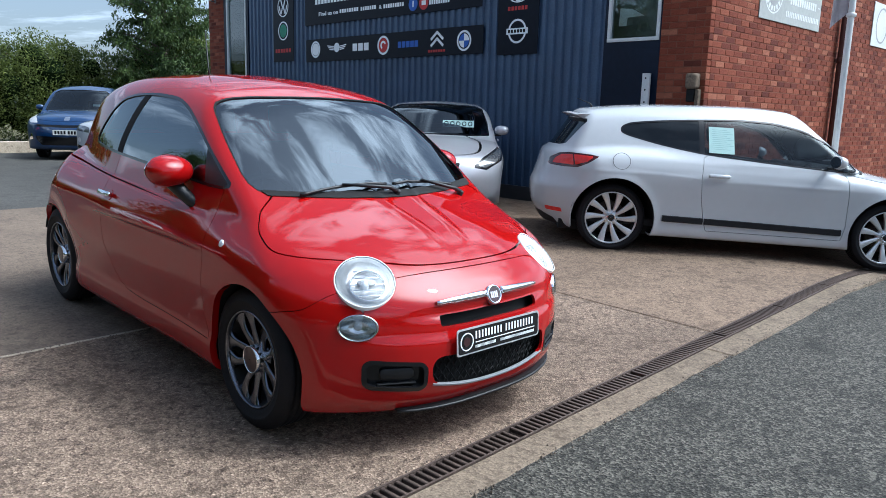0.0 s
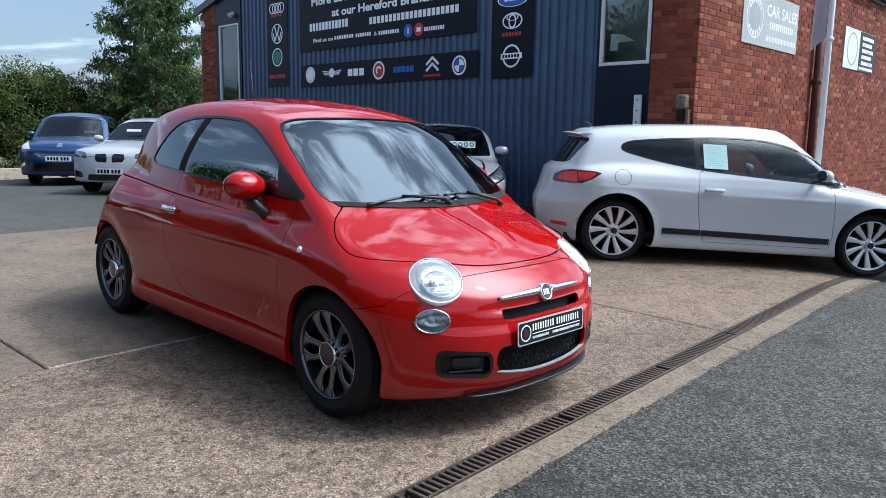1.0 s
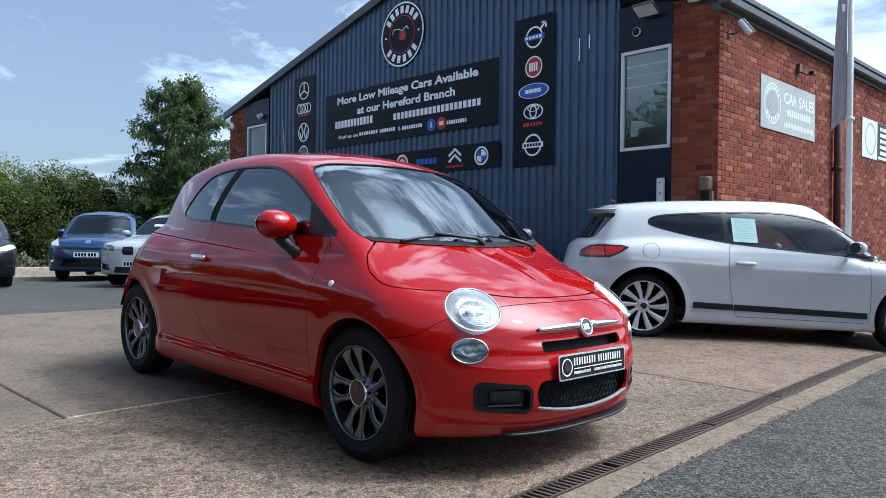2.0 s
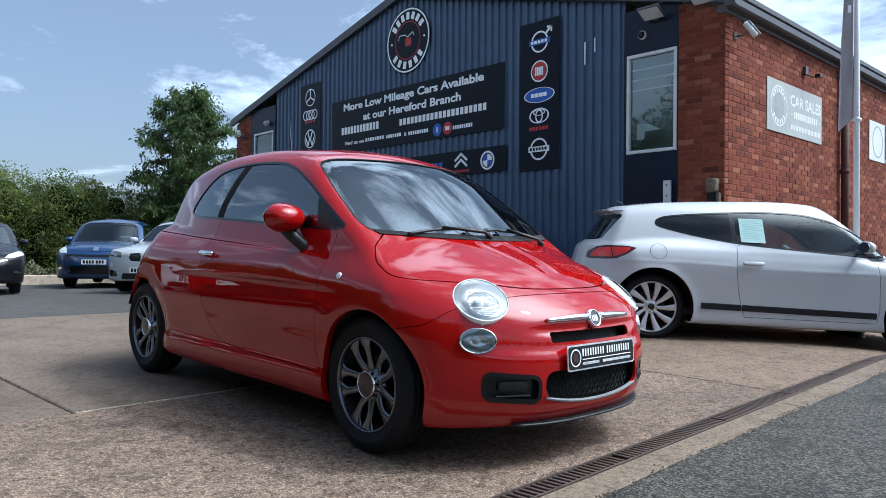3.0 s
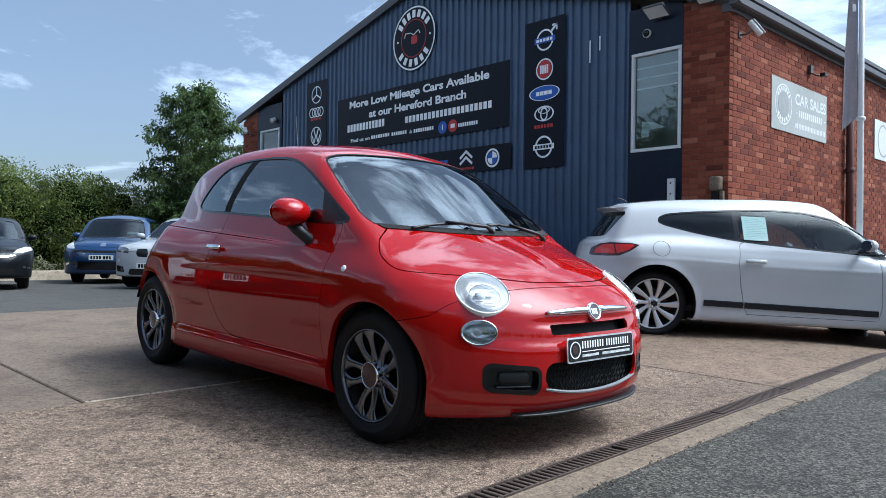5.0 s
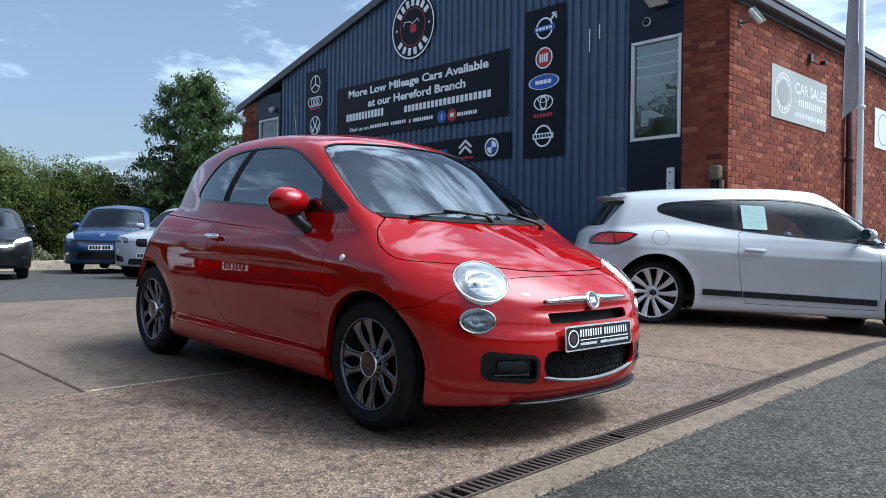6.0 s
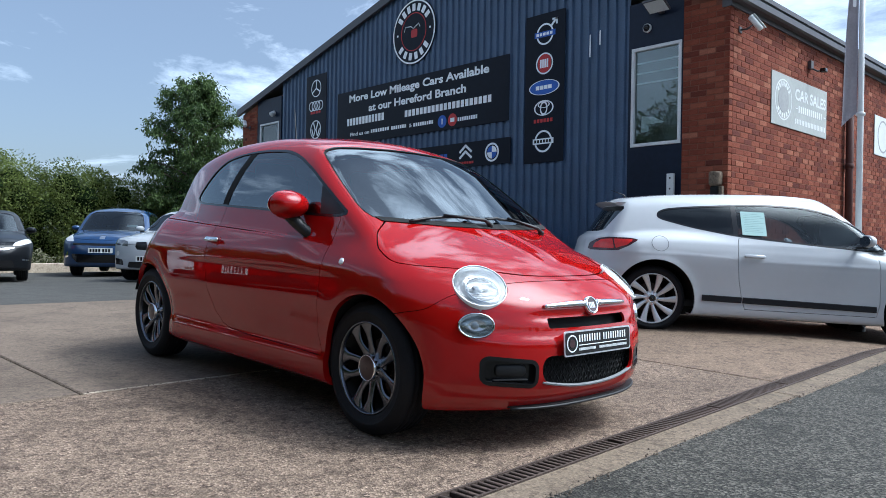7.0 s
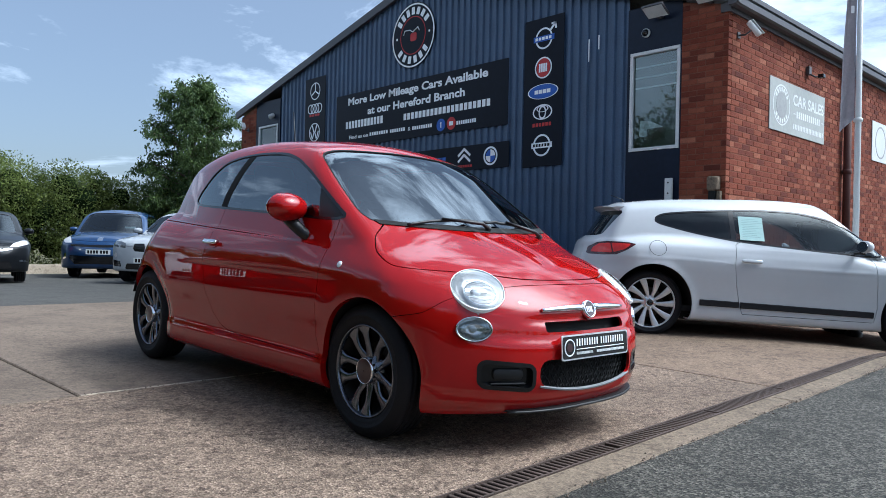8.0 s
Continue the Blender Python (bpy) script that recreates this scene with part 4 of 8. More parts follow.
def number_plate(car, m, w, h, back, bars, rim=None):
    """A plate whose characters are plain bars."""
    pl = new("number_plate")
    pl.parent = car
    pl.matrix_basis = m
    part("plate", prism(rounded(w, h, 0.01), 0.006, bevel=0.002), back, pl)
    if rim:
        part("surround", prism(rounded(w + 0.013, h + 0.013, 0.010), 0.004, bevel=0.002), rim, pl)
    for x, y, bw, bh, mt in bars:
        part("bar", box(x, y, 0.006, x + bw, y + bh, 0.0075), mt, pl)
    return pl


def plain_plate(car, m, back="plate_white"):
    bars = []
    x = -0.225
    for k in range(7):
        bars.append((x, -0.036, 0.042, 0.072, "plate_black"))
        x += 0.061 if k != 3 else 0.085
    return number_plate(car, m, 0.52, 0.111, back, bars)


# ---- the red hatchback ----
def red_hatchback():
    car = empty("city_car", pose(2.735, 3.075, gz(3.075) + 0.002, math.degrees(math.atan(0.03))), "small glossy red three-door hatchback parked on the concrete yard", "car")
    R_T, RIM, FW, RW, WX = 0.29, 0.200, 0.0, 2.30, 0.752
    wide = spline((-0.8, 0.70), (-0.45, 0.765), (-0.2, 0.785), (0.1, 0.79), (0.6, 0.785), (1.3, 0.80), (2.1, 0.81), (2.45, 0.80), (2.9, 0.74))
    inset = spline((0.10, 0.10), (0.16, 0.045), (0.21, 0.020), (0.27, 0.016), (0.33, 0.026), (0.42, 0.019), (0.56, 0.0), (0.70, 0.004), (0.80, 0.024), (0.88, 0.055), (0.96, 0.10), (1.05, 0.16))
    nose = spline((0.10, -0.52), (0.17, -0.60), (0.24, -0.645), (0.34, -0.655), (0.50, -0.645), (0.60, -0.622), (0.68, -0.57), (0.74, -0.50), (0.82, -0.36), (0.95, -0.1))
    tail = spline((0.10, 2.70), (0.2, 2.80), (0.35, 2.86), (0.5, 2.86), (0.62, 2.83), (0.75, 2.79), (0.9, 2.72), (1.1, 2.58))
    top = spline((-0.7, 0.62), (-0.6, 0.665), (-0.5, 0.722), (-0.40, 0.772), (-0.2, 0.845), (0.0, 0.905), (0.15, 0.940), (0.4, 0.96), (1.2, 0.985), (2.2, 1.01), (2.8, 0.98))
    cabin = spline((0.6, 0.83), (0.85, 0.748), (0.93, 0.722), (1.0, 0.700), (1.1, 0.665), (1.2, 0.625), (1.3, 0.575), (1.38, 0.52), (1.46, 0.44))
    roof_c = spline((0.3, 1.20), (0.55, 1.315), (0.75, 1.372), (1.0, 1.41), (1.35, 1.428), (1.7, 1.418), (2.1, 1.37), (2.45, 1.27), (2.8, 1.1))

    def F(p):
        x, y, z = np.abs(p[:, 0]), p[:, 1], p[:, 2]
        rf, rr = np.hypot(y - FW, z - 0.295), np.hypot(y - RW, z - 0.295)
        fl = 0.002 * np.exp(-((rf - 0.335) / 0.05) ** 2) - 0.016 * np.exp(-((rr - 0.335) / 0.06) ** 2)
        fl = fl - 0.07 * np.clip((y - 2.40) / 0.4, 0, 1) * np.clip((0.62 - z) / 0.25, 0, 1)
        side = x - (wide(y) - inset(z) + fl)
        bon = (z - (top(y) - 0.075 * (x / 0.62) ** 2.2)) * 0.92
        plan = 0.15 * (x / 0.57) ** 2.7
        front = (nose(z) + plan - y) * 0.85
        rear = (y - (tail(z) - (0.20 + 0.20 * np.clip((z - 0.45) / 0.4, 0, 1)) * (x / 0.7) ** 2.6)) * 0.82
        low = smax(smax(side, bon, 0.13), smax(front, rear, 0.01), 0.085)
        low = smax(low, 0.165 + 0.02 * np.clip(y - 2.3, 0, 1) - z, 0.03)
        scr = (0.06 + 1.50 * (z - 0.95) + 0.115 * (x / 0.62) ** 2 - y) * 0.56
        back = (y - (2.60 - 0.60 * (z - 0.95) - 0.22 * (x / 0.6) ** 2)) * 0.86
        tap = 0.05 * np.clip((0.7 - y) / 0.6, 0, 1) ** 2 + 0.23 * np.clip((y - 1.3) / 1.3, 0, 1) ** 2
        cs = (x - (cabin(z) - tap)) * 0.93
        rf_ = (z - (roof_c(y) - 0.05 * (x / 0.5) ** 2)) * 0.95
        cab = smax(smax(cs, rf_, 0.09), smax(scr, back, 0.01), 0.05)
        cab = smax(cab, 0.7 - z, 0.02)
        out = smin(low, cab, 0.035)
        # pressed recess round the badge bar, and the ledge above the lower grille
        out = out + 0.012 * np.exp(-((z - 0.555) / 0.020) ** 2 - (x / 0.36) ** 6) * (y < -0.3)
        # the bumper stands out below a soft ledge at lamp height
        out = out - 0.014 * 0.5 * (1 - np.tanh((z - 0.470 - 0.03 * np.clip(x - 0.3, 0, 1)) / 0.018)) * np.clip((0.66 - x) / 0.2, 0, 1) * np.clip((-0.25 - y) / 0.1, 0, 1) * np.clip((z - 0.20) / 0.10, 0, 1)
        # raised pair of lines on the bonnet
        out = out - 0.006 * np.exp(-((x - (0.06 + 0.10 * np.clip(y + 0.42, 0, 1))) / 0.022) ** 2) * (y < 0.1) * np.clip((y + 0.42) / 0.1, 0, 1) * (z > 0.6)
        # side crease below the belt
        out = out + 0.008 * np.tanh((z - (0.838 + 0.043 * (y - 0.6))) / 0.007) * np.clip((y - 0.35) / 0.25, 0, 1) * np.clip((2.35 - y) / 0.2, 0, 1) * (x > 0.5) * np.exp(-((z - 0.87) / 0.16) ** 4)
        return out

    base = shell(F, (-0.92, -0.80, 0.10), (0.92, 3.0, 1.52), 0.0145)
    hole_f = lambda V: np.hypot(V[:, 1] - FW + 0.035, V[:, 2] - 0.295) - 0.318
    hole_r = lambda V: np.hypot(V[:, 1] - RW + 0.015, V[:, 2] - 0.285) - 0.328
    shellp = cut(cut(base, both(hole_f)), hole_r)
    # glass lines
    side_glass = [(0.195, 0.930), (0.85, 0.962), (1.34, 0.982), (1.84, 1.002), (1.92, 1.03), (1.88, 1.10), (1.77, 1.21), (1.65, 1.275), (1.45, 1.305), (1.2, 1.312), (0.97, 1.301), (0.81, 1.262), (0.62, 1.182), (0.405, 1.058)]
    side_glass = soften(side_glass)
    g_side = lambda V: np.where(np.abs(V[:, 0]) > 0.33, inside(side_glass, V[:, 1], V[:, 2], 0.0), -1.0)
    scr_half = [(-0.640, 0.940), (-0.45, 0.930), (0, 0.924), (0.45, 0.930), (0.640, 0.940), (0.602, 1.150), (0.548, 1.285), (0.43, 1.318), (0, 1.332), (-0.43, 1.318), (-0.548, 1.285), (-0.602, 1.150)]
    scr_half = soften(scr_half)
    g_scr = lambda V: np.where((V[:, 1] < 0.95), np.minimum(inside(scr_half, V[:, 0], V[:, 2]), (V[:, 1] - (-0.02)) * 3), -1.0)
    back_half = [(-0.50, 1.03), (0.50, 1.03), (0.42, 1.25), (0.30, 1.29), (-0.30, 1.29), (-0.42, 1.25)]
    g_back = lambda V: np.where(V[:, 1] > 2.2, inside(back_half, V[:, 0], V[:, 2]), -1.0)
    openings = lambda V: -np.maximum(np.maximum(g_side(V), g_scr(V)), g_back(V))
    metal = cut(shellp, openings)
    # panels
    door_l = [(0.300, 0.30), (0.335, 0.40), (0.325, 0.55), (0.305, 0.72), (0.285, 0.93), (0.30, 0.96), (1.40, 1.02), (1.42, 0.9), (1.445, 0.65), (1.415, 0.52), (1.345, 0.405), (1.26, 0.345), (1.17, 0.322), (1.0, 0.312)]
    d_fn = lambda V: np.where(np.abs(V[:, 0]) > 0.5, inside(door_l, V[:, 1], V[:, 2]), -1.0)
    bonz = spline((-0.75, 0.700), (-0.5, 0.712), (-0.38, 0.735), (-0.15, 0.752), (-0.02, 0.800), (0.06, 0.862), (0.12, 0.925), (0.2, 1.0))
    b_fn = lambda V: np.minimum(V[:, 2] - bonz(V[:, 1]), 0.165 - V[:, 1])
    bmp = spline((-0.8, 0.70), (-0.52, 0.695), (-0.41, 0.643), (-0.335, 0.578), (-0.26, 0.56), (0, 0.5))
    f_fn = lambda V: np.minimum(bmp(V[:, 1]) - V[:, 2], -0.1 - V[:, 1])
    gap = 0.0016
    lamp = {}
    for s in (-1, 1):
        lamp[s] = (surface_point(F, (s * 0.507, -0.44, 0.683), (s * 0.35, -1, 0.38)), surface_point(F, (s * 0.574, -0.49, 0.522), (s * 0.45, -1, 0.05)))
    def lamp_r(V):
        d = np.full(len(V), 1.0)
        for s in (-1, 1):
            for (c, n), r, sx, sv in ((lamp[s][0], 0.117, 1.0, 1.0), (lamp[s][1], 0.063, 1.22, 0.82)):
                q = (V - np.array(c)) @ np.array(oriented(c, n).to_3x3())
                ax = q[:, 2]
                rad = np.hypot(q[:, 0] / sx, q[:, 1] / sv)
                d = np.minimum(d, np.where(np.abs(ax) < 0.12, rad - r, 1.0))
        return d
    metal = cut(metal, lamp_r)
    grille = rounded(0.655, 0.135, 0.045, 6, 0, 0.325)
    grille = [((1 - k / 12) * p[0] + k / 12 * q[0], (1 - k / 12) * p[1] + k / 12 * q[1]) for p, q in zip(grille, grille[1:] + grille[:1]) for k in range(12 if abs(p[0] - q[0]) > 0.3 else 1)]
    grille = [(x, z + (0.035 * (abs(x) / 0.33) ** 2 if z < 0.33 else 0.005)) for x, z in grille]
    slot = rounded(0.56, 0.042, 0.012, 4, 0, 0.528)
    pods = [[(x + s * 0.0, z + 0.10 * (abs(x) - 0.455)) for x, z in rounded(0.225, 0.118, 0.036, 6, s * 0.458, 0.336)] for s in (-1, 1)]
    g_fn = lambda V: np.where(V[:, 1] < -0.3, np.maximum.reduce([inside(o, V[:, 0], V[:, 2]) for o in (grille, slot, *pods)]), -1.0)
    bumper = cut(cut(metal, lambda V: f_fn(V) - gap), lambda V: -g_fn(V))
    rest = cut(metal, lambda V: -f_fn(V) - gap)
    bonnet = cut(rest, lambda V: b_fn(V) - gap)
    rest = cut(rest, lambda V: -b_fn(V) - gap)
    # thin slot cut along the shoulder; its dark gap draws the crease's shade
    def off_line(V):
        wide_ = 0.0024 * np.clip((V[:, 1] - 0.62) / 0.5, 0, 1) * np.clip((2.42 - V[:, 1]) / 0.1, 0, 1)
        wide_ = np.where(np.abs(V[:, 0]) > 0.5, wide_, 0)
        return V[:, 2] - (0.838 + 0.043 * (V[:, 1] - 0.6)), wide_

    def shade_slotted(mesh):
        up = cut(mesh, lambda V: off_line(V)[0] - off_line(V)[1])
        low_ = cut(mesh, lambda V: -off_line(V)[0] - off_line(V)[1])
        return np.concatenate([up[0], low_[0]]), np.concatenate([up[1], low_[1]]), np.concatenate([up[2], low_[2] + len(up[0])])
    panel("bonnet", bonnet, "red_paint", car)
    panel("front_bumper", bumper, "red_paint", car, fold=0.012)
    for s in (-1, 1):
        d = panel("door", shade_slotted(cut(cut(rest, lambda V: d_fn(V) - gap), lambda V: side_of(V, s))), "red_paint", car)
        if s < 0:
            c, n = surface_point(F, (s * 0.79, 1.36, 0.79), (s, 0, 0.1))
            m = oriented(c, n)
            hb = prism(rounded(0.150, 0.024, 0.011, 6), 0.015, m @ pose(0, 0, 0.014), bevel=0.007)
            part("door_handle", smooth_all(hb), "chrome", d, "chrome pull handle")
            part("handle_recess", prism(rounded(0.10, 0.055, 0.025, 6), 0.003, m @ pose(0.01, 0, -0.0005), bevel=0.001), "red_paint", d)
    panel("body", shade_slotted(cut(rest, lambda V: -d_fn(V) - gap)), "red_paint", car, fold=0.03)
    # dark backing behind the seams and grilles
    inner = lambda p: F(p) + 0.046
    iv = shell(inner, (-0.9, -0.75, 0.1), (0.9, 2.95, 1.1), 0.04)
    iv = cut(cut(cut(iv, lambda V: np.hypot(V[:, 1] - FW + 0.035, V[:, 2] - 0.295) - 0.335), lambda V: np.hypot(V[:, 1] - RW + 0.015, V[:, 2] - 0.285) - 0.345), lambda V: 0.90 - V[:, 2])
    panel("inner_shell", iv, "matt_black", car, fold=0)
    # glazing: seal band and pane
    for s in (-1, 1):
        sd = lambda V: side_of(V, s)
        pane_all = cut(shellp, both(lambda V: g_side(V) - 0.012, sd))
        div = spline((0.9, 1.395), (1.0, 1.40), (1.15, 1.36), (1.32, 1.28))
        b0 = lambda V: (div(V[:, 2]) - V[:, 1])
        panel("sail_panel", cut(pane_all, lambda V: 0.45 + 0.35 * (V[:, 2] - 0.95) - V[:, 1]), "black_plastic", car, fold=0.01, lift=-0.002)
        panel("door_glass", cut(cut(pane_all, b0), lambda V: V[:, 1] - 0.45 - 0.35 * (V[:, 2] - 0.95)), "car_glass", car, fold=0, lift=-0.004)
        panel("quarter_glass", cut(pane_all, lambda V: -b0(V) - 0.070), "car_glass", car, fold=0, lift=-0.004)
        panel("window_seal", cut(cut(cut(shellp, g_side), lambda V: 0.0125 - g_side(V)), sd), "gloss_black", car, fold=0.02, lift=0.001)
        panel("window_pillar", cut(cut(pane_all, lambda V: -b0(V)), lambda V: b0(V) + 0.070), "matt_black", car, fold=0.01, lift=-0.002)
    panel("windscreen", cut(shellp, lambda V: g_scr(V) - 0.004), "car_glass", car, fold=0, lift=-0.004)
    panel("windscreen_seal", cut(cut(shellp, g_scr), lambda V: 0.0045 - g_scr(V)), "matt_black", car, fold=0.006, lift=0.001)
    panel("rear_window", cut(shellp, g_back), "dark_glass", car, fold=0, lift=-0.003)
    # lamps
    for s in (-1, 1):
        (c, n), (c2, n2) = lamp[s]
        hl = new("headlight")
        hl.parent = car
        hl.matrix_basis = oriented(c, n) @ pose(0, 0, -0.009) @ Matrix.Diagonal((1.165, 1.165, 1.0, 1))
        part("bezel", revolve([(-0.03, 0.100), (0.000, 0.100), (0.003, 0.0985), (0.003, 0.096), (-0.02, 0.094)], 48, "z"), "fog_bowl", hl)
        part("reflector", revolve([(0.000, 0.094), (-0.006, 0.082), (-0.008, 0.080), (-0.012, 0.078), (-0.022, 0.062), (-0.030, 0.040), (-0.034, 0.02), (-0.034, 0.002)], 48, "z"), "lamp_bowl", hl)
        part("inner_ring", revolve([(-0.020, 0.062), (-0.009, 0.061), (-0.006, 0.059), (-0.009, 0.056), (-0.026, 0.054)], 40, "z", m=pose(s * -0.010, -0.010, 0)), "chrome", hl)
        part("trim_ring", revolve([(0.002, 0.096), (0.0005, 0.0945), (-0.002, 0.093)], 48, "z"), "gloss_black", hl)
        part("bulb_shield", prism(rounded(0.062, 0.018, 0.008), 0.012, pose(s * -0.008, 0.004, -0.026), bevel=0.004), "satin_grey", hl)
        for k in range(5):
            part("reflector_step", smooth_all(prism(rounded(0.11 - 0.014 * abs(k - 2), 0.0035, 0.0015), 0.004, pose(s * -0.008, -0.046 + 0.023 * k, -0.024 + 0.004 * abs(k - 2)), bevel=0.001)), "chrome", hl)
        part("bulb", revolve([(-0.034, 0.017), (-0.016, 0.015), (-0.010, 0.009), (-0.009, 0.001)], 20, "z"), "lamp_white", hl)
        part("lens", revolve([(0.004, 0.094), (0.013, 0.076), (0.020, 0.05), (0.0235, 0.025), (0.024, 0.001)], 40, "z"), "lens_glass", hl)
        fl = new("fog_light")
        fl.parent = car
        fl.matrix_basis = oriented(c2, n2) @ Matrix.Diagonal((1.22, 0.82, 1, 1))
        part("bezel", revolve([(-0.02, 0.062), (0.003, 0.062), (0.006, 0.059), (0.003, 0.055), (-0.012, 0.054)], 40, "z"), "chrome", fl)
        part("reflector", revolve([(0.001, 0.057), (-0.010, 0.048), (-0.022, 0.026), (-0.026, 0.002)], 32, "z"), "fog_mirror", fl)
        part("bulb", revolve([(-0.026, 0.012), (-0.014, 0.011), (-0.010, 0.007), (-0.009, 0.001)], 20, "z"), "lamp_white", fl)
        part("lens", revolve([(0.002, 0.056), (0.008, 0.04), (0.011, 0.02), (0.0115, 0.001)], 32, "z"), "lens_glass", fl)
    # mouth: mesh of the lower grille, slot and the two side pods
    gr = new("grille")
    gr.parent = car
    bm = bmesh.new()
    for i in range(-11, 12):
        for j in range(0, 6):
            x, z = i * 0.036 + (0.018 if j % 2 else 0), 0.262 + j * 0.024
            if abs(x) > 0.335:
                continue
            y = -0.628 + 0.15 * (abs(x) / 0.57) ** 2.7
            for dx, dz in ((-1, 1), (1, 1)):
                tube([(x, y, z), (x + dx * 0.018, y, z + dz * 0.024)], 0.0032, 4, bm)
    part("mesh_grid", bm, "matt_black", gr)
    bm = bmesh.new()
    rows = []
    for t in np.linspace(-1, 1, 33):
        x = 0.322 * t
        z = 0.258 + 0.034 * t * t
        c = surface_point(F, (x, -0.65, z), (0, -1, 0))[0]
        rows.append([bm.verts.new((x, c.y + dy, z + dz)) for dy, dz in ((-0.002, -0.006), (-0.004, 0.000), (0.000, 0.004), (0.010, 0.005), (0.010, -0.008))])
    for p, q in zip(rows, rows[1:]):
        for i in range(5):
            bm.faces.new((p[i], p[(i + 1) % 5], q[(i + 1) % 5], q[i]))
    bm.faces.new(rows[0][::-1]), bm.faces.new(rows[-1])
    bmesh.ops.recalc_face_normals(bm, faces=bm.faces)
    part("lip_bar", bm, "lip_grey", gr, "satin silver lower strip")
    for s in (-1, 1):
        pod = new("intake_pod")
        pod.parent = car
        po = pods[0 if s < 0 else 1]
        p_in = lambda V: np.where(V[:, 1] < -0.3, inside(po, V[:, 0], V[:, 2]), -1.0)
        panel("surround", cut(cut(shellp, p_in), lambda V: 0.016 - p_in(V)), "gloss_black", pod, fold=0.05, lift=0.001)
        panel("recess", cut(shellp, p_in), "gloss_black", pod, fold=0, lift=-0.026)
        c, n = surface_point(F, (s * 0.455, -0.58, 0.338), (s * 0.45, -1, 0))
        m = oriented(c, n)
        part("fin", smooth_all(prism(rounded(0.13, 0.045, 0.014, 5), 0.014, m @ pose(0, 0.004, -0.030), bevel=0.007)), "black_plastic", pod)
        part("fin_edge", box(-0.075, -0.036, -0.030, 0.075, -0.030, -0.012, 0.002), "black_plastic", pod).matrix_basis = m
    # badge and bars
    c, n = surface_point(F, (0, -0.65, 0.600), (0, -1, 0.3))
    bd = new("badge")
    bd.parent = car
    bd.matrix_basis = oriented(c, n)
    part("badge_ring", revolve([(-0.004, 0.040), (0.012, 0.040), (0.016, 0.036), (0.012, 0.031), (0.008, 0.031)], 40, "z"), "chrome", bd)
    part("badge_disc", prism(disc(0.032), 0.004, pose(0, 0, 0.007)), "cap_dark", bd)
    for k, x in enumerate((-0.017, -0.006, 0.005, 0.015)):
        part("bar", box(x - 0.0032, -0.013, 0.011, x + 0.0032, 0.013, 0.0125), "silver_print", bd)
    for s in (-1, 1):
        pts, rad = [], []
        for t in np.linspace(0, 1, 12):
            c, n = surface_point(F, (s * (0.044 + 0.250 * t), -0.62, 0.602), (s * 0.2 * t, -1, 0.3))
            pts.append(c + 0.004 * n)
            rad.append(0.0155 - 0.008 * t ** 2)
        part("chrome_whisker", tube(pts, rad, 10), "chrome", car, "slim chrome nose bar")
    # number plate
    pm = Matrix.Translation((0, -0.672, 0.445)) @ pose(0, 0, 0, 90 - 5)
    pl = number_plate(car, pm, 0.472, 0.092, "plate_black", [], rim="alloy_silver")
    part("crest", ring_plate(0.031, 0.036, 0.0015, pose(-0.192, 0, 0.006)), "silver_print", pl)
    part("crest_disc", prism(disc(0.018), 0.0015, pose(-0.192, 0, 0.006)), "cap_dark", pl)
    for x, y, w, h in ((-0.145, 0.004, 0.160, 0.030), (0.030, 0.004, 0.180, 0.030), (-0.145, -0.032, 0.12, 0.011), (0.0, -0.032, 0.210, 0.011), (-0.145, -0.011, 0.355, 0.003)):
        k = x
        if h < 0.01:
            part("bar", box(x, y, 0.006, x + w, y + h, 0.0075), "white_print", pl)
            continue
        step = h * 0.60
        while k + step * 0.7 < x + w:
            part("bar", box(k, y, 0.006, k + step * 0.42, y + h, 0.0075), "white_print", pl)
            k += step
    part("bracket", box(-0.2, -0.64, 0.40, 0.2, -0.60, 0.49), "black_plastic", car)
    # splitter
    bm = bmesh.new()
    rows = []
    for t in np.linspace(-1, 1, 31):
        x = 0.07 + 0.50 * t
        y = surface_point(F, (x, -0.6, 0.205), (0, -1, 0))[0].y
        e = 0.012 * (1 - abs(t) ** 8)
        rows.append([bm.verts.new(v) for v in ((x, y - e, 0.185), (x, y - e, 0.190), (x, y + 0.05, 0.196), (x, y + 0.05, 0.178))])
    for p, q in zip(rows, rows[1:]):
        for i in range(4):
            bm.faces.new((p[i], p[(i + 1) % 4], q[(i + 1) % 4], q[i]))
    bm.faces.new(rows[0][::-1]), bm.faces.new(rows[-1])
    bmesh.ops.recalc_face_normals(bm, faces=bm.faces)
    edge = [r_[0].co.copy() for r_ in rows]
    spl = part("splitter", bm, "black_plastic", car, "black plastic chin lip")
    part("edge", tube([r_ + Vector((0, -0.003, -0.003)) for r_ in edge], 0.0065, 6), "black_plastic", spl)
    # repeater, mirrors
    for s in (-1, 1):
        c, n = surface_point(F, (s * 0.78, 0.165, 0.742), (s, 0, 0))
        part("side_repeater", revolve([(-0.002, 0.016), (0.003, 0.0155), (0.005, 0.011), (0.006, 0.001)], 24, "z", m=oriented(c, n)), "lamp_white", car)
        mir = new("door_mirror")
        mir.parent = car
        mir.matrix_basis = pose(s * 0.805, 0.590, 0.992, 0, 0, s * -10)
        g = lambda p: np.sqrt((p[:, 0] / 0.104) ** 2 + ((p[:, 1] + 0.016 * (p[:, 0] / 0.1) ** 2) / np.where(p[:, 1] < 0, 0.10, 0.032)) ** 2 + (np.abs(p[:, 2] - 0.012 * p[:, 0] * s) / 0.070) ** 2.2) - 1
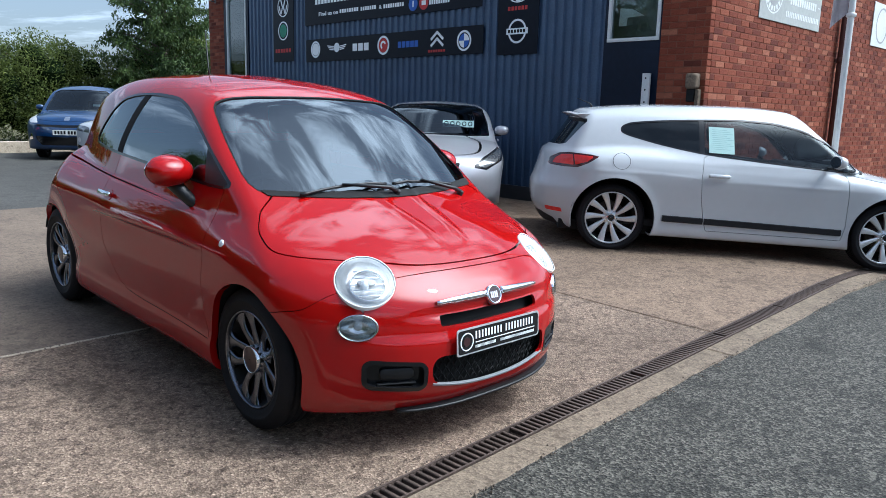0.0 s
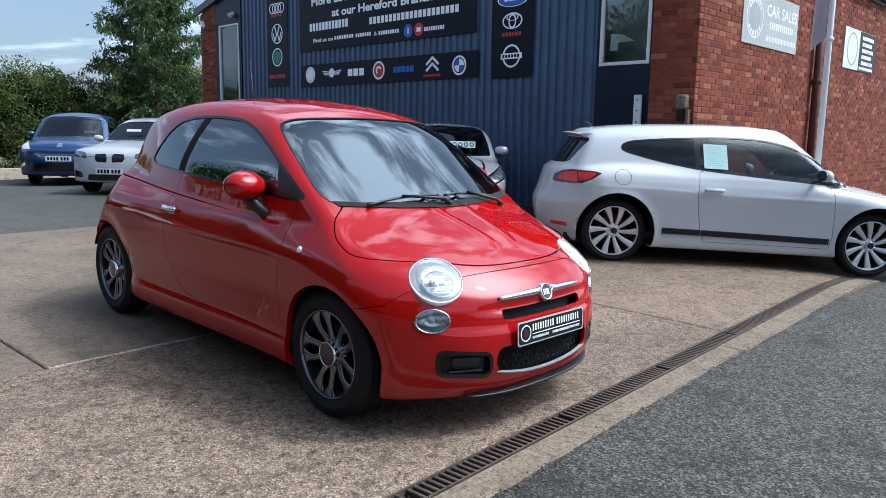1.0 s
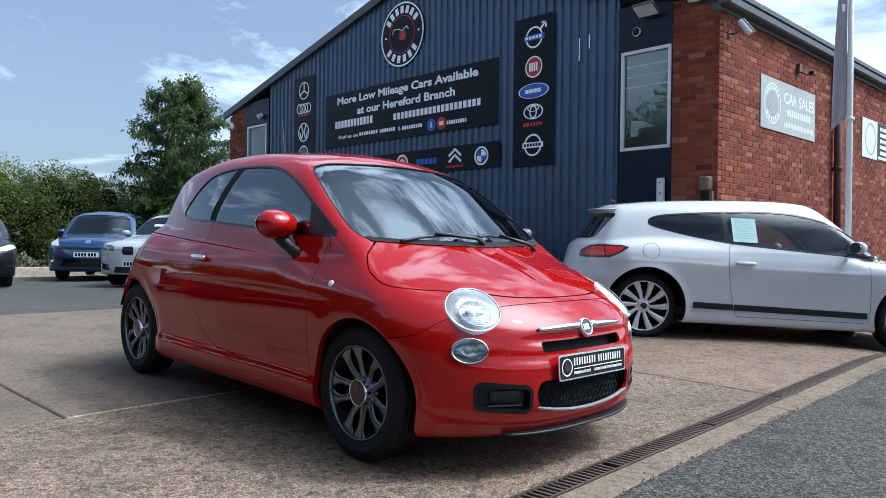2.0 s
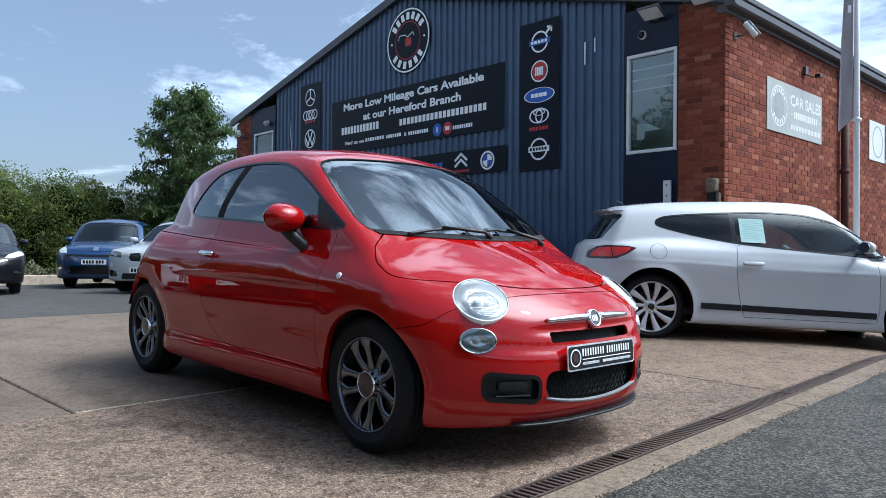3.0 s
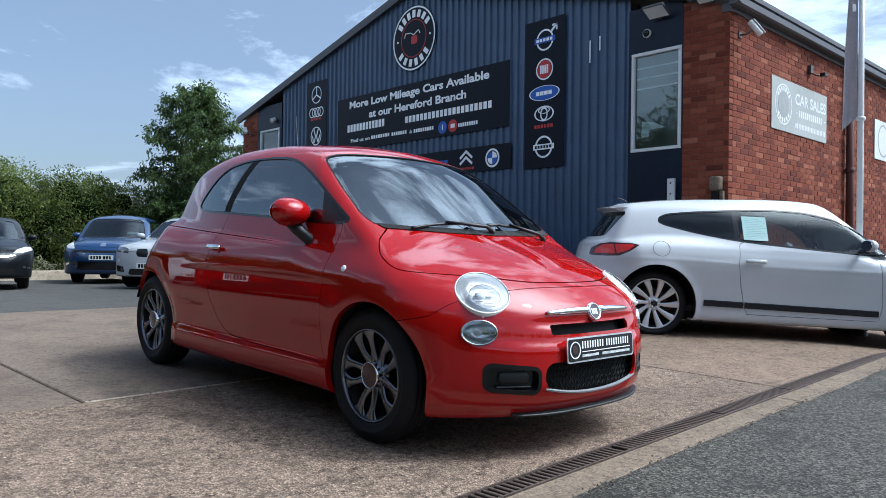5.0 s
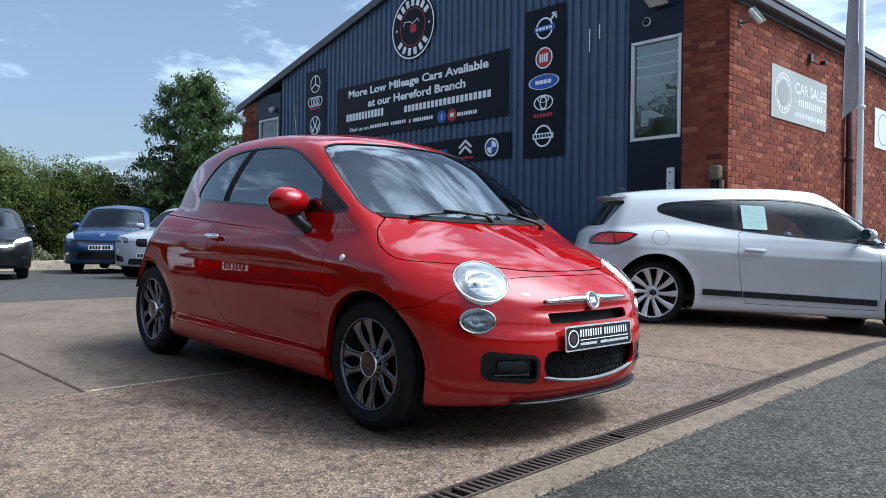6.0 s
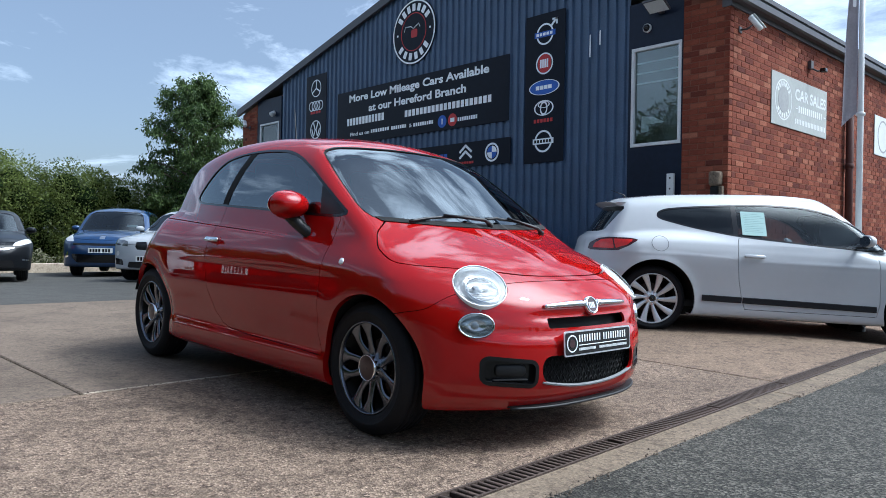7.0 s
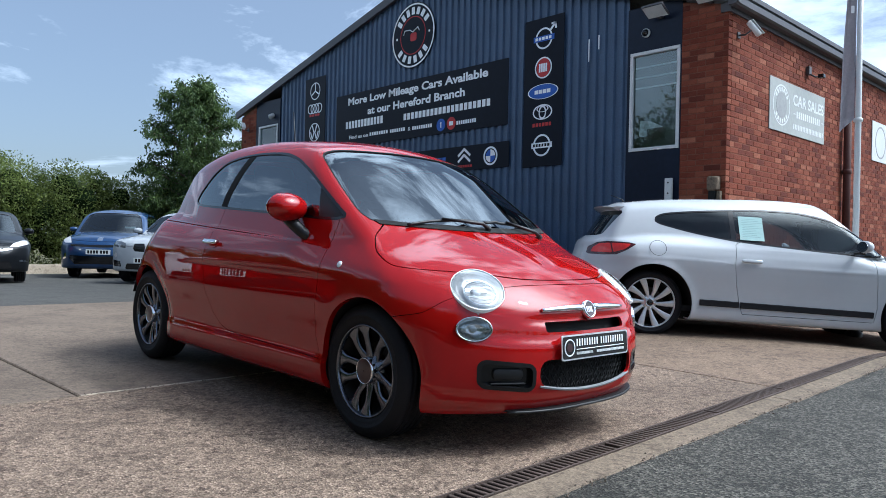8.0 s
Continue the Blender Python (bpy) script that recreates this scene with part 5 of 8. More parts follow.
        housing = shell(g, (-0.14, -0.14, -0.1), (0.14, 0.08, 0.1), 0.012)
        panel("housing", cut(housing, lambda V: 0.022 - V[:, 1]), "red_paint", mir)
        part("mirror_glass", prism(disc(0.094, 36, ry=0.060), 0.004, pose(0, 0.020, 0, -90)), "chrome", mir)
        arm = tube([(-s * 0.020, -0.01, -0.050), (-s * 0.04, -0.035, -0.085), (-s * 0.055, -0.075, -0.118), (-s * 0.085, -0.12, -0.150)], [0.034, 0.030, 0.028, 0.034], 12)
        part("arm", smooth_all(arm), "black_plastic", mir)
    # wipers
    for x0, x1, tag in ((-0.02, -0.46, 0), (0.40, 0.02, 1)):
        wp = new("wiper")
        wp.parent = car
        pts = []
        for t in np.linspace(0, 1, 14):
            x = x0 + (x1 - x0) * t
            c, n = surface_point(F, (x, 0.08, 0.918 + 0.022 * math.sin(math.pi * t) - 0.004 * tag), (0, -1, 1.5))
            pts.append(c + 0.015 * n)
        part("blade", tube(pts, 0.0075, 6), "black_plastic", wp)
        mid = pts[7]
        hub, hn = surface_point(F, (x0 + 0.03, 0.02, 0.90), (0, -0.6, 1))
        part("arm", tube([hub + 0.012 * hn, hub + 0.026 * hn + Vector((-0.05, 0, 0.010)), mid + Vector((0, -0.008, 0.010))], [0.013, 0.009, 0.006], 8), "black_plastic", wp)
        part("pivot", revolve([(0, 0.016), (0.018, 0.015), (0.022, 0.010), (0.023, 0.001)], 16, "z", m=oriented(hub, hn)), "black_plastic", wp)
    cow = cut(shellp, lambda V: np.minimum(np.where(V[:, 1] < 0.6, inside([(-0.60, 0.948), (-0.58, 0.928), (-0.3, 0.915), (0, 0.909), (0.3, 0.913), (0.60, 0.922), (0.62, 0.95), (0.45, 0.940), (0, 0.932), (-0.45, 0.940)], V[:, 0], V[:, 2]), -1), 0.4 - V[:, 1]))
    panel("scuttle", cow, "matt_black", car, fold=0.01, lift=0.004)
    # aerial
    c, n = surface_point(F, (0.0, 1.80, 1.45), (0, 0, 1))
    part("aerial", tube([c, c + Vector((0, 0.015, 0.05)), c + Vector((0, 0.05, 0.27))], [0.009, 0.0045, 0.003], 6), "black_plastic", car)
    # tail lamps
    for s in (-1, 1):
        c, n = surface_point(F, (s * 0.66, 2.66, 0.78), (s * 0.5, 1, 0))
        part("tail_light", revolve([(-0.01, 0.095), (0.006, 0.09), (0.014, 0.05), (0.016, 0.001)], 32, "z", m=oriented(c, n) @ Matrix.Diagonal((0.55, 1.25, 1, 1))), "lamp_red", car)
    # wheels
    st = {"n": 10, "w": lambda t: 0.084 + 0.085 * (2 * t - 1.05) ** 2 + 0.07 * max(t - 0.82, 0) * 5, "twist": 0.0, "lean": lambda k, t: (-0.10 if k % 2 else 0.10) * (1 - 0.9 * math.sin(math.pi * min(t * 1.1, 1)) * 1.0), "dish": 0.026, "face": "alloy_face", "well": "matt_black", "ring": "chrome", "capmat": "cap_dark", "cap": 0.27, "edge": 0.018, "hub": 0.42, "bolts": 0, "phase": 0.3}
    for x in (-WX, WX):
        wheel(car, x, FW, R_T, 0.195, RIM, st, tilt=12)
        wheel(car, x * 1.022, RW, R_T, 0.195, RIM, st, tilt=40)
    arch_well(car, FW - 0.035, 0.295, 0.331, 0.45, 0.752, a1=1.0, nip=0.07)
    arch_well(car, RW - 0.015, 0.285, 0.341, 0.45, 0.75, a0=0.12)
    part("underbody", box(-0.5, -0.34, 0.16, 0.5, 2.6, 0.24), "matt_black", car)
    # cabin
    part("dashboard", smooth_all(box(-0.60, 0.10, 0.55, 0.60, 0.42, 0.875, 0.06, seg=3)), "cabin_grey", car)
    part("cabin_floor", box(-0.62, 0.30, 0.24, 0.62, 2.5, 0.30), "cabin_grey", car)
    seat(car, "front_seat", -0.35, 0.98, 0.44)
    seat(car, "front_seat", 0.35, 0.98, 0.44)
    seat(car, "rear_seat", 0, 1.75, 0.50, w=1.1, h=0.55, head=False)
    steering(car, -0.35, 0.60, 0.80)
    return car


def ring_rect(w0, h0, w1, h1, r, depth=0.012):
    """A rounded rectangular frame."""
    bm = bmesh.new()
    A, B = rounded(w0, h0, r), rounded(w1, h1, r * 0.9)
    loops = [[bm.verts.new((x, y, z)) for x, y in o] for o, z in ((A, -0.02), (A, depth * 0.4), (B, depth * 0.2), (B, -0.04))]
    n = len(A)
    for p, q in zip(loops, loops[1:]):
        for i in range(n):
            bm.faces.new((p[i], p[(i + 1) % n], q[(i + 1) % n], q[i]))
    return bm


mat("satin_grey", (0.36, 0.36, 0.37), 0.4, 0.4, scale=9, vary=0.08)
mat("cap_dark", (0.030, 0.006, 0.008), 0.4, coat=0.5)
red_hatchback()
# ---- the other parked cars ----
def parked_car(name, place, label, c):
    """A car from its curves: c holds the half-width, axle positions, profiles and outlines, y rearwards from the front axle."""
    car = empty(name, place, label, "car", "parked cars")
    wide, inset, nose, tail, top, cabin, roof_c = (spline(*c[k]) for k in ("wide", "inset", "nose", "tail", "top", "cabin", "roof"))
    wb, r, rim, sill = c["wb"], c["r"], c["rim"], c["sill"]
    sy, sz, sk, sb = c["screen"]
    by, bz, bk, bb = c["back"]
    pa, pb = c["plan"]

    def F(p):
        x, y, z = np.abs(p[:, 0]), p[:, 1], p[:, 2]
        rf, rr = np.hypot(y, z - r), np.hypot(y - wb, z - r)
        fl = 0.012 * np.exp(-((rf - r - 0.05) / 0.05) ** 2) + 0.012 * np.exp(-((rr - r - 0.05) / 0.05) ** 2)
        side = x - (wide(y) - inset(z) + fl)
        bon = (z - (top(y) - 0.06 * (x / 0.7) ** 2.4)) * 0.94
        front = (nose(z) + pa * (x / 0.7) ** 2.8 - y) * 0.88
        rear = (y - (tail(z) - pb * (x / 0.7) ** 2.8)) * 0.88
        low = smax(smax(side, bon, 0.09), smax(front, rear, 0.01), 0.075)
        low = smax(low, sill - z, 0.03)
        scr = (sy + sk * (z - sz) + sb * (x / 0.65) ** 2 - y) / math.hypot(1, sk)
        back = (y - (by + bk * (z - bz) - bb * (x / 0.65) ** 2)) / math.hypot(1, bk)
        tap = 0.05 * np.clip((0.9 - y) / 0.8, 0, 1) ** 2 + c["taper"] * np.clip((y - 1.5) / (by - 1.5), 0, 1) ** 2
        cab = smax(smax((x - (cabin(z) - tap)) * 0.93, (z - (roof_c(y) - 0.045 * (x / 0.55) ** 2)) * 0.96, 0.085), smax(scr, back, 0.01), 0.05)
        cab = smax(cab, c.get("cab_low", 0.7) - z, 0.02)
        out = smin(low, cab, 0.03)
        for z0, dz, amp, y0, y1 in c.get("crease", ()):
            out = out - amp * np.exp(-((z - z0 - dz * y) / 0.02) ** 2) * np.clip((y - y0) / 0.3, 0, 1) * np.clip((y1 - y) / 0.6, 0, 1) * np.clip((x - 0.6) / 0.1, 0, 1)
        return out

    h = c.get("step", 0.04)
    w = max(wide(np.linspace(-1, 4, 50))) + 0.1
    base = shell(F, (-w, float(nose(0.4)) - 0.15, 0.08), (w, float(tail(0.5)) + 0.2, float(roof_c(1.4)) + 0.12), h)
    ra = r + c.get("arch", 0.045)
    hull = cut(cut(base, lambda V: np.hypot(V[:, 1], V[:, 2] - r) - ra), lambda V: np.hypot(V[:, 1] - wb, V[:, 2] - r) - ra)
    g_side = lambda V: np.where(np.abs(V[:, 0]) > 0.4, inside(soften(c["side_glass"]), V[:, 1], V[:, 2]), -1.0)
    g_scr = lambda V: np.where((V[:, 1] < c["scr_lim"][1]) & (V[:, 1] > c["scr_lim"][0]), inside(c["scr"], np.abs(V[:, 0]), V[:, 2]), -1.0)
    g_back = lambda V: np.where(V[:, 1] > by - 0.35, inside(c["backglass"], np.abs(V[:, 0]), V[:, 2]), -1.0) if "backglass" in c else np.full(len(V), -1.0)
    metal = cut(hull, lambda V: -np.maximum(np.maximum(g_side(V), g_scr(V)), g_back(V)))
    gap = 0.0025
    panels = []
    for nm, where, lim, outline, material in c.get("patches", ()):
        if where == "front":
            fn = lambda V, o=outline, q=lim: np.where(V[:, 1] < q, inside(o, np.abs(V[:, 0]), V[:, 2]), -1.0)
        elif where == "rear":
            fn = lambda V, o=outline, q=lim: np.where(V[:, 1] > q, inside(o, np.abs(V[:, 0]), V[:, 2]), -1.0)
        else:
            fn = lambda V, o=outline, q=lim: np.where(np.abs(V[:, 0]) > q, inside(o, V[:, 1], V[:, 2]), -1.0)
        panels.append((nm, fn, material))
    for nm, fn, material in panels:
        metal = cut(metal, minus(fn))
    d_fn = lambda V: np.where(np.abs(V[:, 0]) > 0.5, inside(c["door"], V[:, 1], V[:, 2]), -1.0)
    bz_ = spline(*c["bonnet_line"])
    b_fn = lambda V: np.minimum(V[:, 2] - bz_(V[:, 1]), sy + 0.25 - V[:, 1])
    bonnet = cut(metal, lambda V: b_fn(V) - gap)
    rest = cut(metal, lambda V: -b_fn(V) - gap)
    paint = c["paint"]
    panel("bonnet", bonnet, paint, car)
    for s in (-1, 1):
        d = panel("door", cut(rest, both(lambda V: d_fn(V) - gap, lambda V: side_of(V, s))), paint, car)
        hy, hz = c["handle"]
        p, n = surface_point(F, (s * 0.85, hy, hz), (s, 0, 0.05))
        part("door_handle", smooth_all(prism(rounded(0.20, 0.032, 0.014), 0.022, oriented(p, n) @ pose(0, 0, 0.012), bevel=0.009)), c.get("handle_mat", paint), d)
    panel("body", cut(rest, lambda V: -d_fn(V) - gap), paint, car, fold=0.016)
    for nm, fn, material in panels:
        piece = cut(hull, fn)
        sides = (-1, 1) if np.abs(piece[0][:, 0]).min(initial=9) > 0.03 else (0,)
        for s in sides:
            panel(nm, cut(piece, lambda V: s * V[:, 0]) if s else piece, material, car, fold=0.006, lift=-0.002)
    for s in (-1, 1):
        sd = lambda V: side_of(V, s)
        glass = cut(hull, both(lambda V: g_side(V) - 0.014, sd))
        cuts = [-9] + [q for q, _ in c["pillars"]] + [9]
        ws = [0] + [q for _, q in c["pillars"]] + [0]
        for i in range(len(cuts) - 1):
            lo, hi = cuts[i] + ws[i] / 2, cuts[i + 1] - ws[i + 1] / 2
            panel("side_window", cut(glass, lambda V: np.minimum(V[:, 1] - lo, hi - V[:, 1])), c.get("glass", "car_glass") if i == 0 else c.get("rear_glass", "dark_glass"), car, fold=0, lift=-0.004)
        for q, wq in c["pillars"]:
            panel("window_pillar", cut(glass, lambda V: wq / 2 - np.abs(V[:, 1] - q)), "gloss_black", car, fold=0.01, lift=-0.001)
        panel("window_seal", cut(cut(cut(hull, g_side), lambda V: 0.0145 - g_side(V)), sd), "gloss_black", car, fold=0.015, lift=0.001)
    panel("windscreen", cut(hull, lambda V: g_scr(V) - 0.012), c.get("screen_glass", "far_glass"), car, fold=0, lift=-0.004)
    panel("windscreen_seal", cut(cut(hull, g_scr), lambda V: 0.0125 - g_scr(V)), "gloss_black", car, fold=0.015, lift=0.001)
    if "backglass" in c:
        panel("rear_window", cut(hull, g_back), c.get("rear_glass", "dark_glass"), car, fold=0, lift=-0.003)
    iv = shell(lambda p: F(p) + 0.05, (-w, float(nose(0.4)) - 0.1, 0.1), (w, float(tail(0.5)) + 0.1, 1.1), 0.06)
    iv = cut(cut(cut(iv, lambda V: np.hypot(V[:, 1], V[:, 2] - r) - ra - 0.01), lambda V: np.hypot(V[:, 1] - wb, V[:, 2] - r) - ra - 0.01), lambda V: c["scr"][0][1] - 0.06 - V[:, 2])
    panel("inner_shell", iv, "matt_black", car, fold=0)
    # mirrors
    my, mz, mx = c["mirror"]
    for s in (-1, 1):
        mir = new("door_mirror")
        mir.parent = car
        mir.matrix_basis = pose(s * mx, my, mz, 0, 0, s * -8) @ Matrix.Scale(0.80, 4)
        g = lambda p: np.sqrt((np.abs(p[:, 0]) / 0.115) ** 2.4 + (p[:, 1] / np.where(p[:, 1] < 0, 0.10, 0.03)) ** 2 + (np.abs(p[:, 2]) / 0.075) ** 2.4) - 1
        hs = shell(g, (-0.14, -0.13, -0.1), (0.14, 0.06, 0.1), 0.02)
        panel("housing", cut(hs, lambda V: 0.02 - V[:, 1]), c.get("mirror_mat", paint), mir)
        part("mirror_glass", prism(disc(0.10, 28, ry=0.064), 0.004, pose(0, 0.018, 0, -90)), "chrome", mir)
        part("arm", smooth_all(box(-0.06 if s > 0 else 0.02, -0.04, -0.09, -0.02 if s > 0 else 0.06, 0.02, -0.03, 0.012)), "black_plastic", mir)
        part("foot", smooth_all(box(-0.17 if s > 0 else 0.0, -0.035, -0.095, 0.0 if s > 0 else 0.17, 0.015, -0.065, 0.01)), "black_plastic", mir)
    st = c["wheel"]
    wx = c["wx"]
    for x in (-wx, wx):
        wheel(car, x, 0, r, 0.21, rim, st, tilt=17)
        wheel(car, x, wb, r, 0.21, rim, st, tilt=31)
    arch_well(car, 0, r, ra + 0.012, 0.5, wx + 0.03, a0=0.0, a1=1.0)
    arch_well(car, wb, r, ra + 0.012, 0.5, wx + 0.03, a0=0.06, a1=1.0)
    part("underbody", box(-0.68, float(nose(0.3)) + 0.25, sill - 0.01, 0.68, float(tail(0.3)) - 0.2, sill + 0.08), "matt_black", car)
    sc = c["scr"][0][1]
    part("dashboard", smooth_all(box(-0.66, sy + 0.08, 0.5, 0.66, sy + 0.5, sc - 0.03, 0.05, seg=2)), "cabin_grey", car)
    part("cabin_floor", box(-0.7, sy + 0.2, 0.26, 0.7, by - 0.3, 0.32), "cabin_grey", car)
    zs = 0.42 + c.get("seat_up", 0.0)
    for x in (-0.37, 0.37):
        seat(car, "front_seat", x, sy + 0.95, zs)
    seat(car, "rear_seat", 0, sy + 1.75, zs + 0.04, w=1.2, h=0.55, head=False)
    steering(car, -0.37, sy + 0.55, zs + 0.36)
    if c.get("plate"):
        py, pz = c["plate"]
        plain_plate(car, Matrix.Translation((0, py, pz)) @ pose(0, 0, 0, 88))
    return car, F, hull


def turbine(n, mat_name="alloy_silver", twist=0.25, w=0.085, phase=0.0, well="alloy_grey", flare=0.05):
    return {"n": n, "w": lambda t: w + flare * t, "twist": twist, "lean": lambda k, t: 0.0, "dish": 0.02, "face": mat_name, "well": well, "ring": "chrome", "capmat": "gloss_black", "cap": 0.13, "bolts": 5, "phase": phase}


# white three-door coupe beside the brick corner
white = dict(
    wb=2.578, r=0.322, rim=0.246, sill=0.185, wx=0.80, paint="white_paint", step=0.03, arch=0.066,
    wide=((-0.95, 0.80), (-0.5, 0.86), (0, 0.885), (0.6, 0.87), (1.3, 0.87), (2.0, 0.89), (2.6, 0.905), (3.0, 0.88), (3.5, 0.80)),
    inset=((0.1, 0.10), (0.19, 0.042), (0.26, 0.027), (0.34, 0.025), (0.5, 0.016), (0.62, 0.006), (0.72, 0.0), (0.80, 0.010), (0.88, 0.036), (0.96, 0.08), (1.05, 0.13)),
    nose=((0.15, -0.72), (0.3, -0.86), (0.5, -0.88), (0.62, -0.84), (0.72, -0.74), (0.85, -0.45)),
    tail=((0.12, 3.10), (0.24, 3.22), (0.40, 3.30), (0.55, 3.32), (0.68, 3.28), (0.80, 3.25), (0.92, 3.22), (1.1, 3.10)),
    top=((-0.9, 0.62), (-0.6, 0.76), (-0.2, 0.86), (0.2, 0.925), (0.45, 0.955), (0.75, 1.04), (1.2, 1.06), (2.2, 1.07), (2.6, 1.05), (3.0, 0.985), (3.3, 0.945), (3.5, 0.90)),
    cabin=((0.6, 0.90), (0.82, 0.852), (0.9, 0.822), (1.0, 0.778), (1.1, 0.730), (1.2, 0.674), (1.3, 0.603), (1.4, 0.50)),
    roof=((0.2, 1.17), (0.5, 1.335), (0.82, 1.430), (1.25, 1.458), (1.9, 1.436), (2.4, 1.403), (2.8, 1.352), (3.15, 1.288), (3.4, 1.23)),
    screen=(0.15, 0.95, 1.40, 0.18), back=(3.17, 0.93, -0.62, 0.16), cab_low=0.90, plan=(0.20, 0.22), taper=0.12,
    crease=((0.735, 0.012, 0.004, 0.3, 3.1),),
    side_glass=[(0.30, 0.885), (1.10, 0.928), (1.77, 0.970), (2.2, 1.037), (2.50, 1.105), (2.555, 1.135), (2.545, 1.19), (2.46, 1.23), (2.2, 1.263), (1.83, 1.296), (1.45, 1.320), (1.10, 1.312), (0.78, 1.240), (0.48, 1.075)],
    scr=[(0, 0.965), (0.5, 0.955), (0.66, 0.945), (0.62, 1.10), (0.55, 1.24), (0.45, 1.285), (0, 1.30), (-0.02, 1.30), (-0.02, 0.965)], scr_lim=(0.2, 1.3),
    backglass=[(-0.02, 0.97), (0.40, 0.97), (0.50, 0.985), (0.575, 1.20), (0.55, 1.235), (-0.02, 1.245)],
    door=[(0.45, 0.27), (0.425, 0.40), (0.44, 0.65), (0.46, 0.85), (0.50, 0.91), (1.72, 0.985), (1.785, 0.95), (1.80, 0.75), (1.775, 0.55), (1.735, 0.37), (1.70, 0.27)],
    bonnet_line=((-0.9, 0.66), (-0.6, 0.74), (0.0, 0.82), (0.42, 0.885), (0.55, 0.97)),
    pillars=((1.80, 0.05),), handle=(1.645, 0.785), mirror=(0.64, 0.995, 0.96), screen_glass="car_glass", wheel=turbine(10, "alloy_silver", 0.13, 0.048, well="matt_black", flare=0.095), glass="coupe_glass", rear_glass="privacy_glass",
    patches=(
        ("tail_light", "side", 0.42, [(2.755, 0.893), (2.82, 0.906), (3.02, 0.910), (3.10, 0.895), (3.17, 0.850), (3.20, 0.79), (3.17, 0.772), (3.05, 0.770), (2.94, 0.778), (2.85, 0.825)], "lamp_dark"),
        ("reflector", "rear", 3.0, [(0.52, 0.33), (0.72, 0.335), (0.72, 0.375), (0.52, 0.37)], "lamp_red"),
        ("valance", "rear", 3.0, [(-0.02, 0.15), (0.62, 0.15), (0.58, 0.26), (0.40, 0.30), (-0.02, 0.30)], "black_plastic"),
        ("headlight", "front", -0.3, [(0.45, 0.60), (0.80, 0.66), (0.82, 0.74), (0.62, 0.70), (0.46, 0.66)], "lamp_bowl"),
        ("grille", "front", -0.5, [(-0.02, 0.57), (0.42, 0.58), (0.42, 0.66), (-0.02, 0.65)], "gloss_black"),
        ("intake", "front", -0.5, [(-0.02, 0.26), (0.55, 0.26), (0.50, 0.42), (-0.02, 0.42)], "gloss_black"),
    ),
)
WH_TH = 43.5
white_car, WF, WHULL = parked_car("coupe", pose(8.90, 3.10, gz(2.56, 8.3) + 0.012, 2.35, 0, WH_TH), "white three-door coupe with a roof spoiler, parked by the brick corner", white)


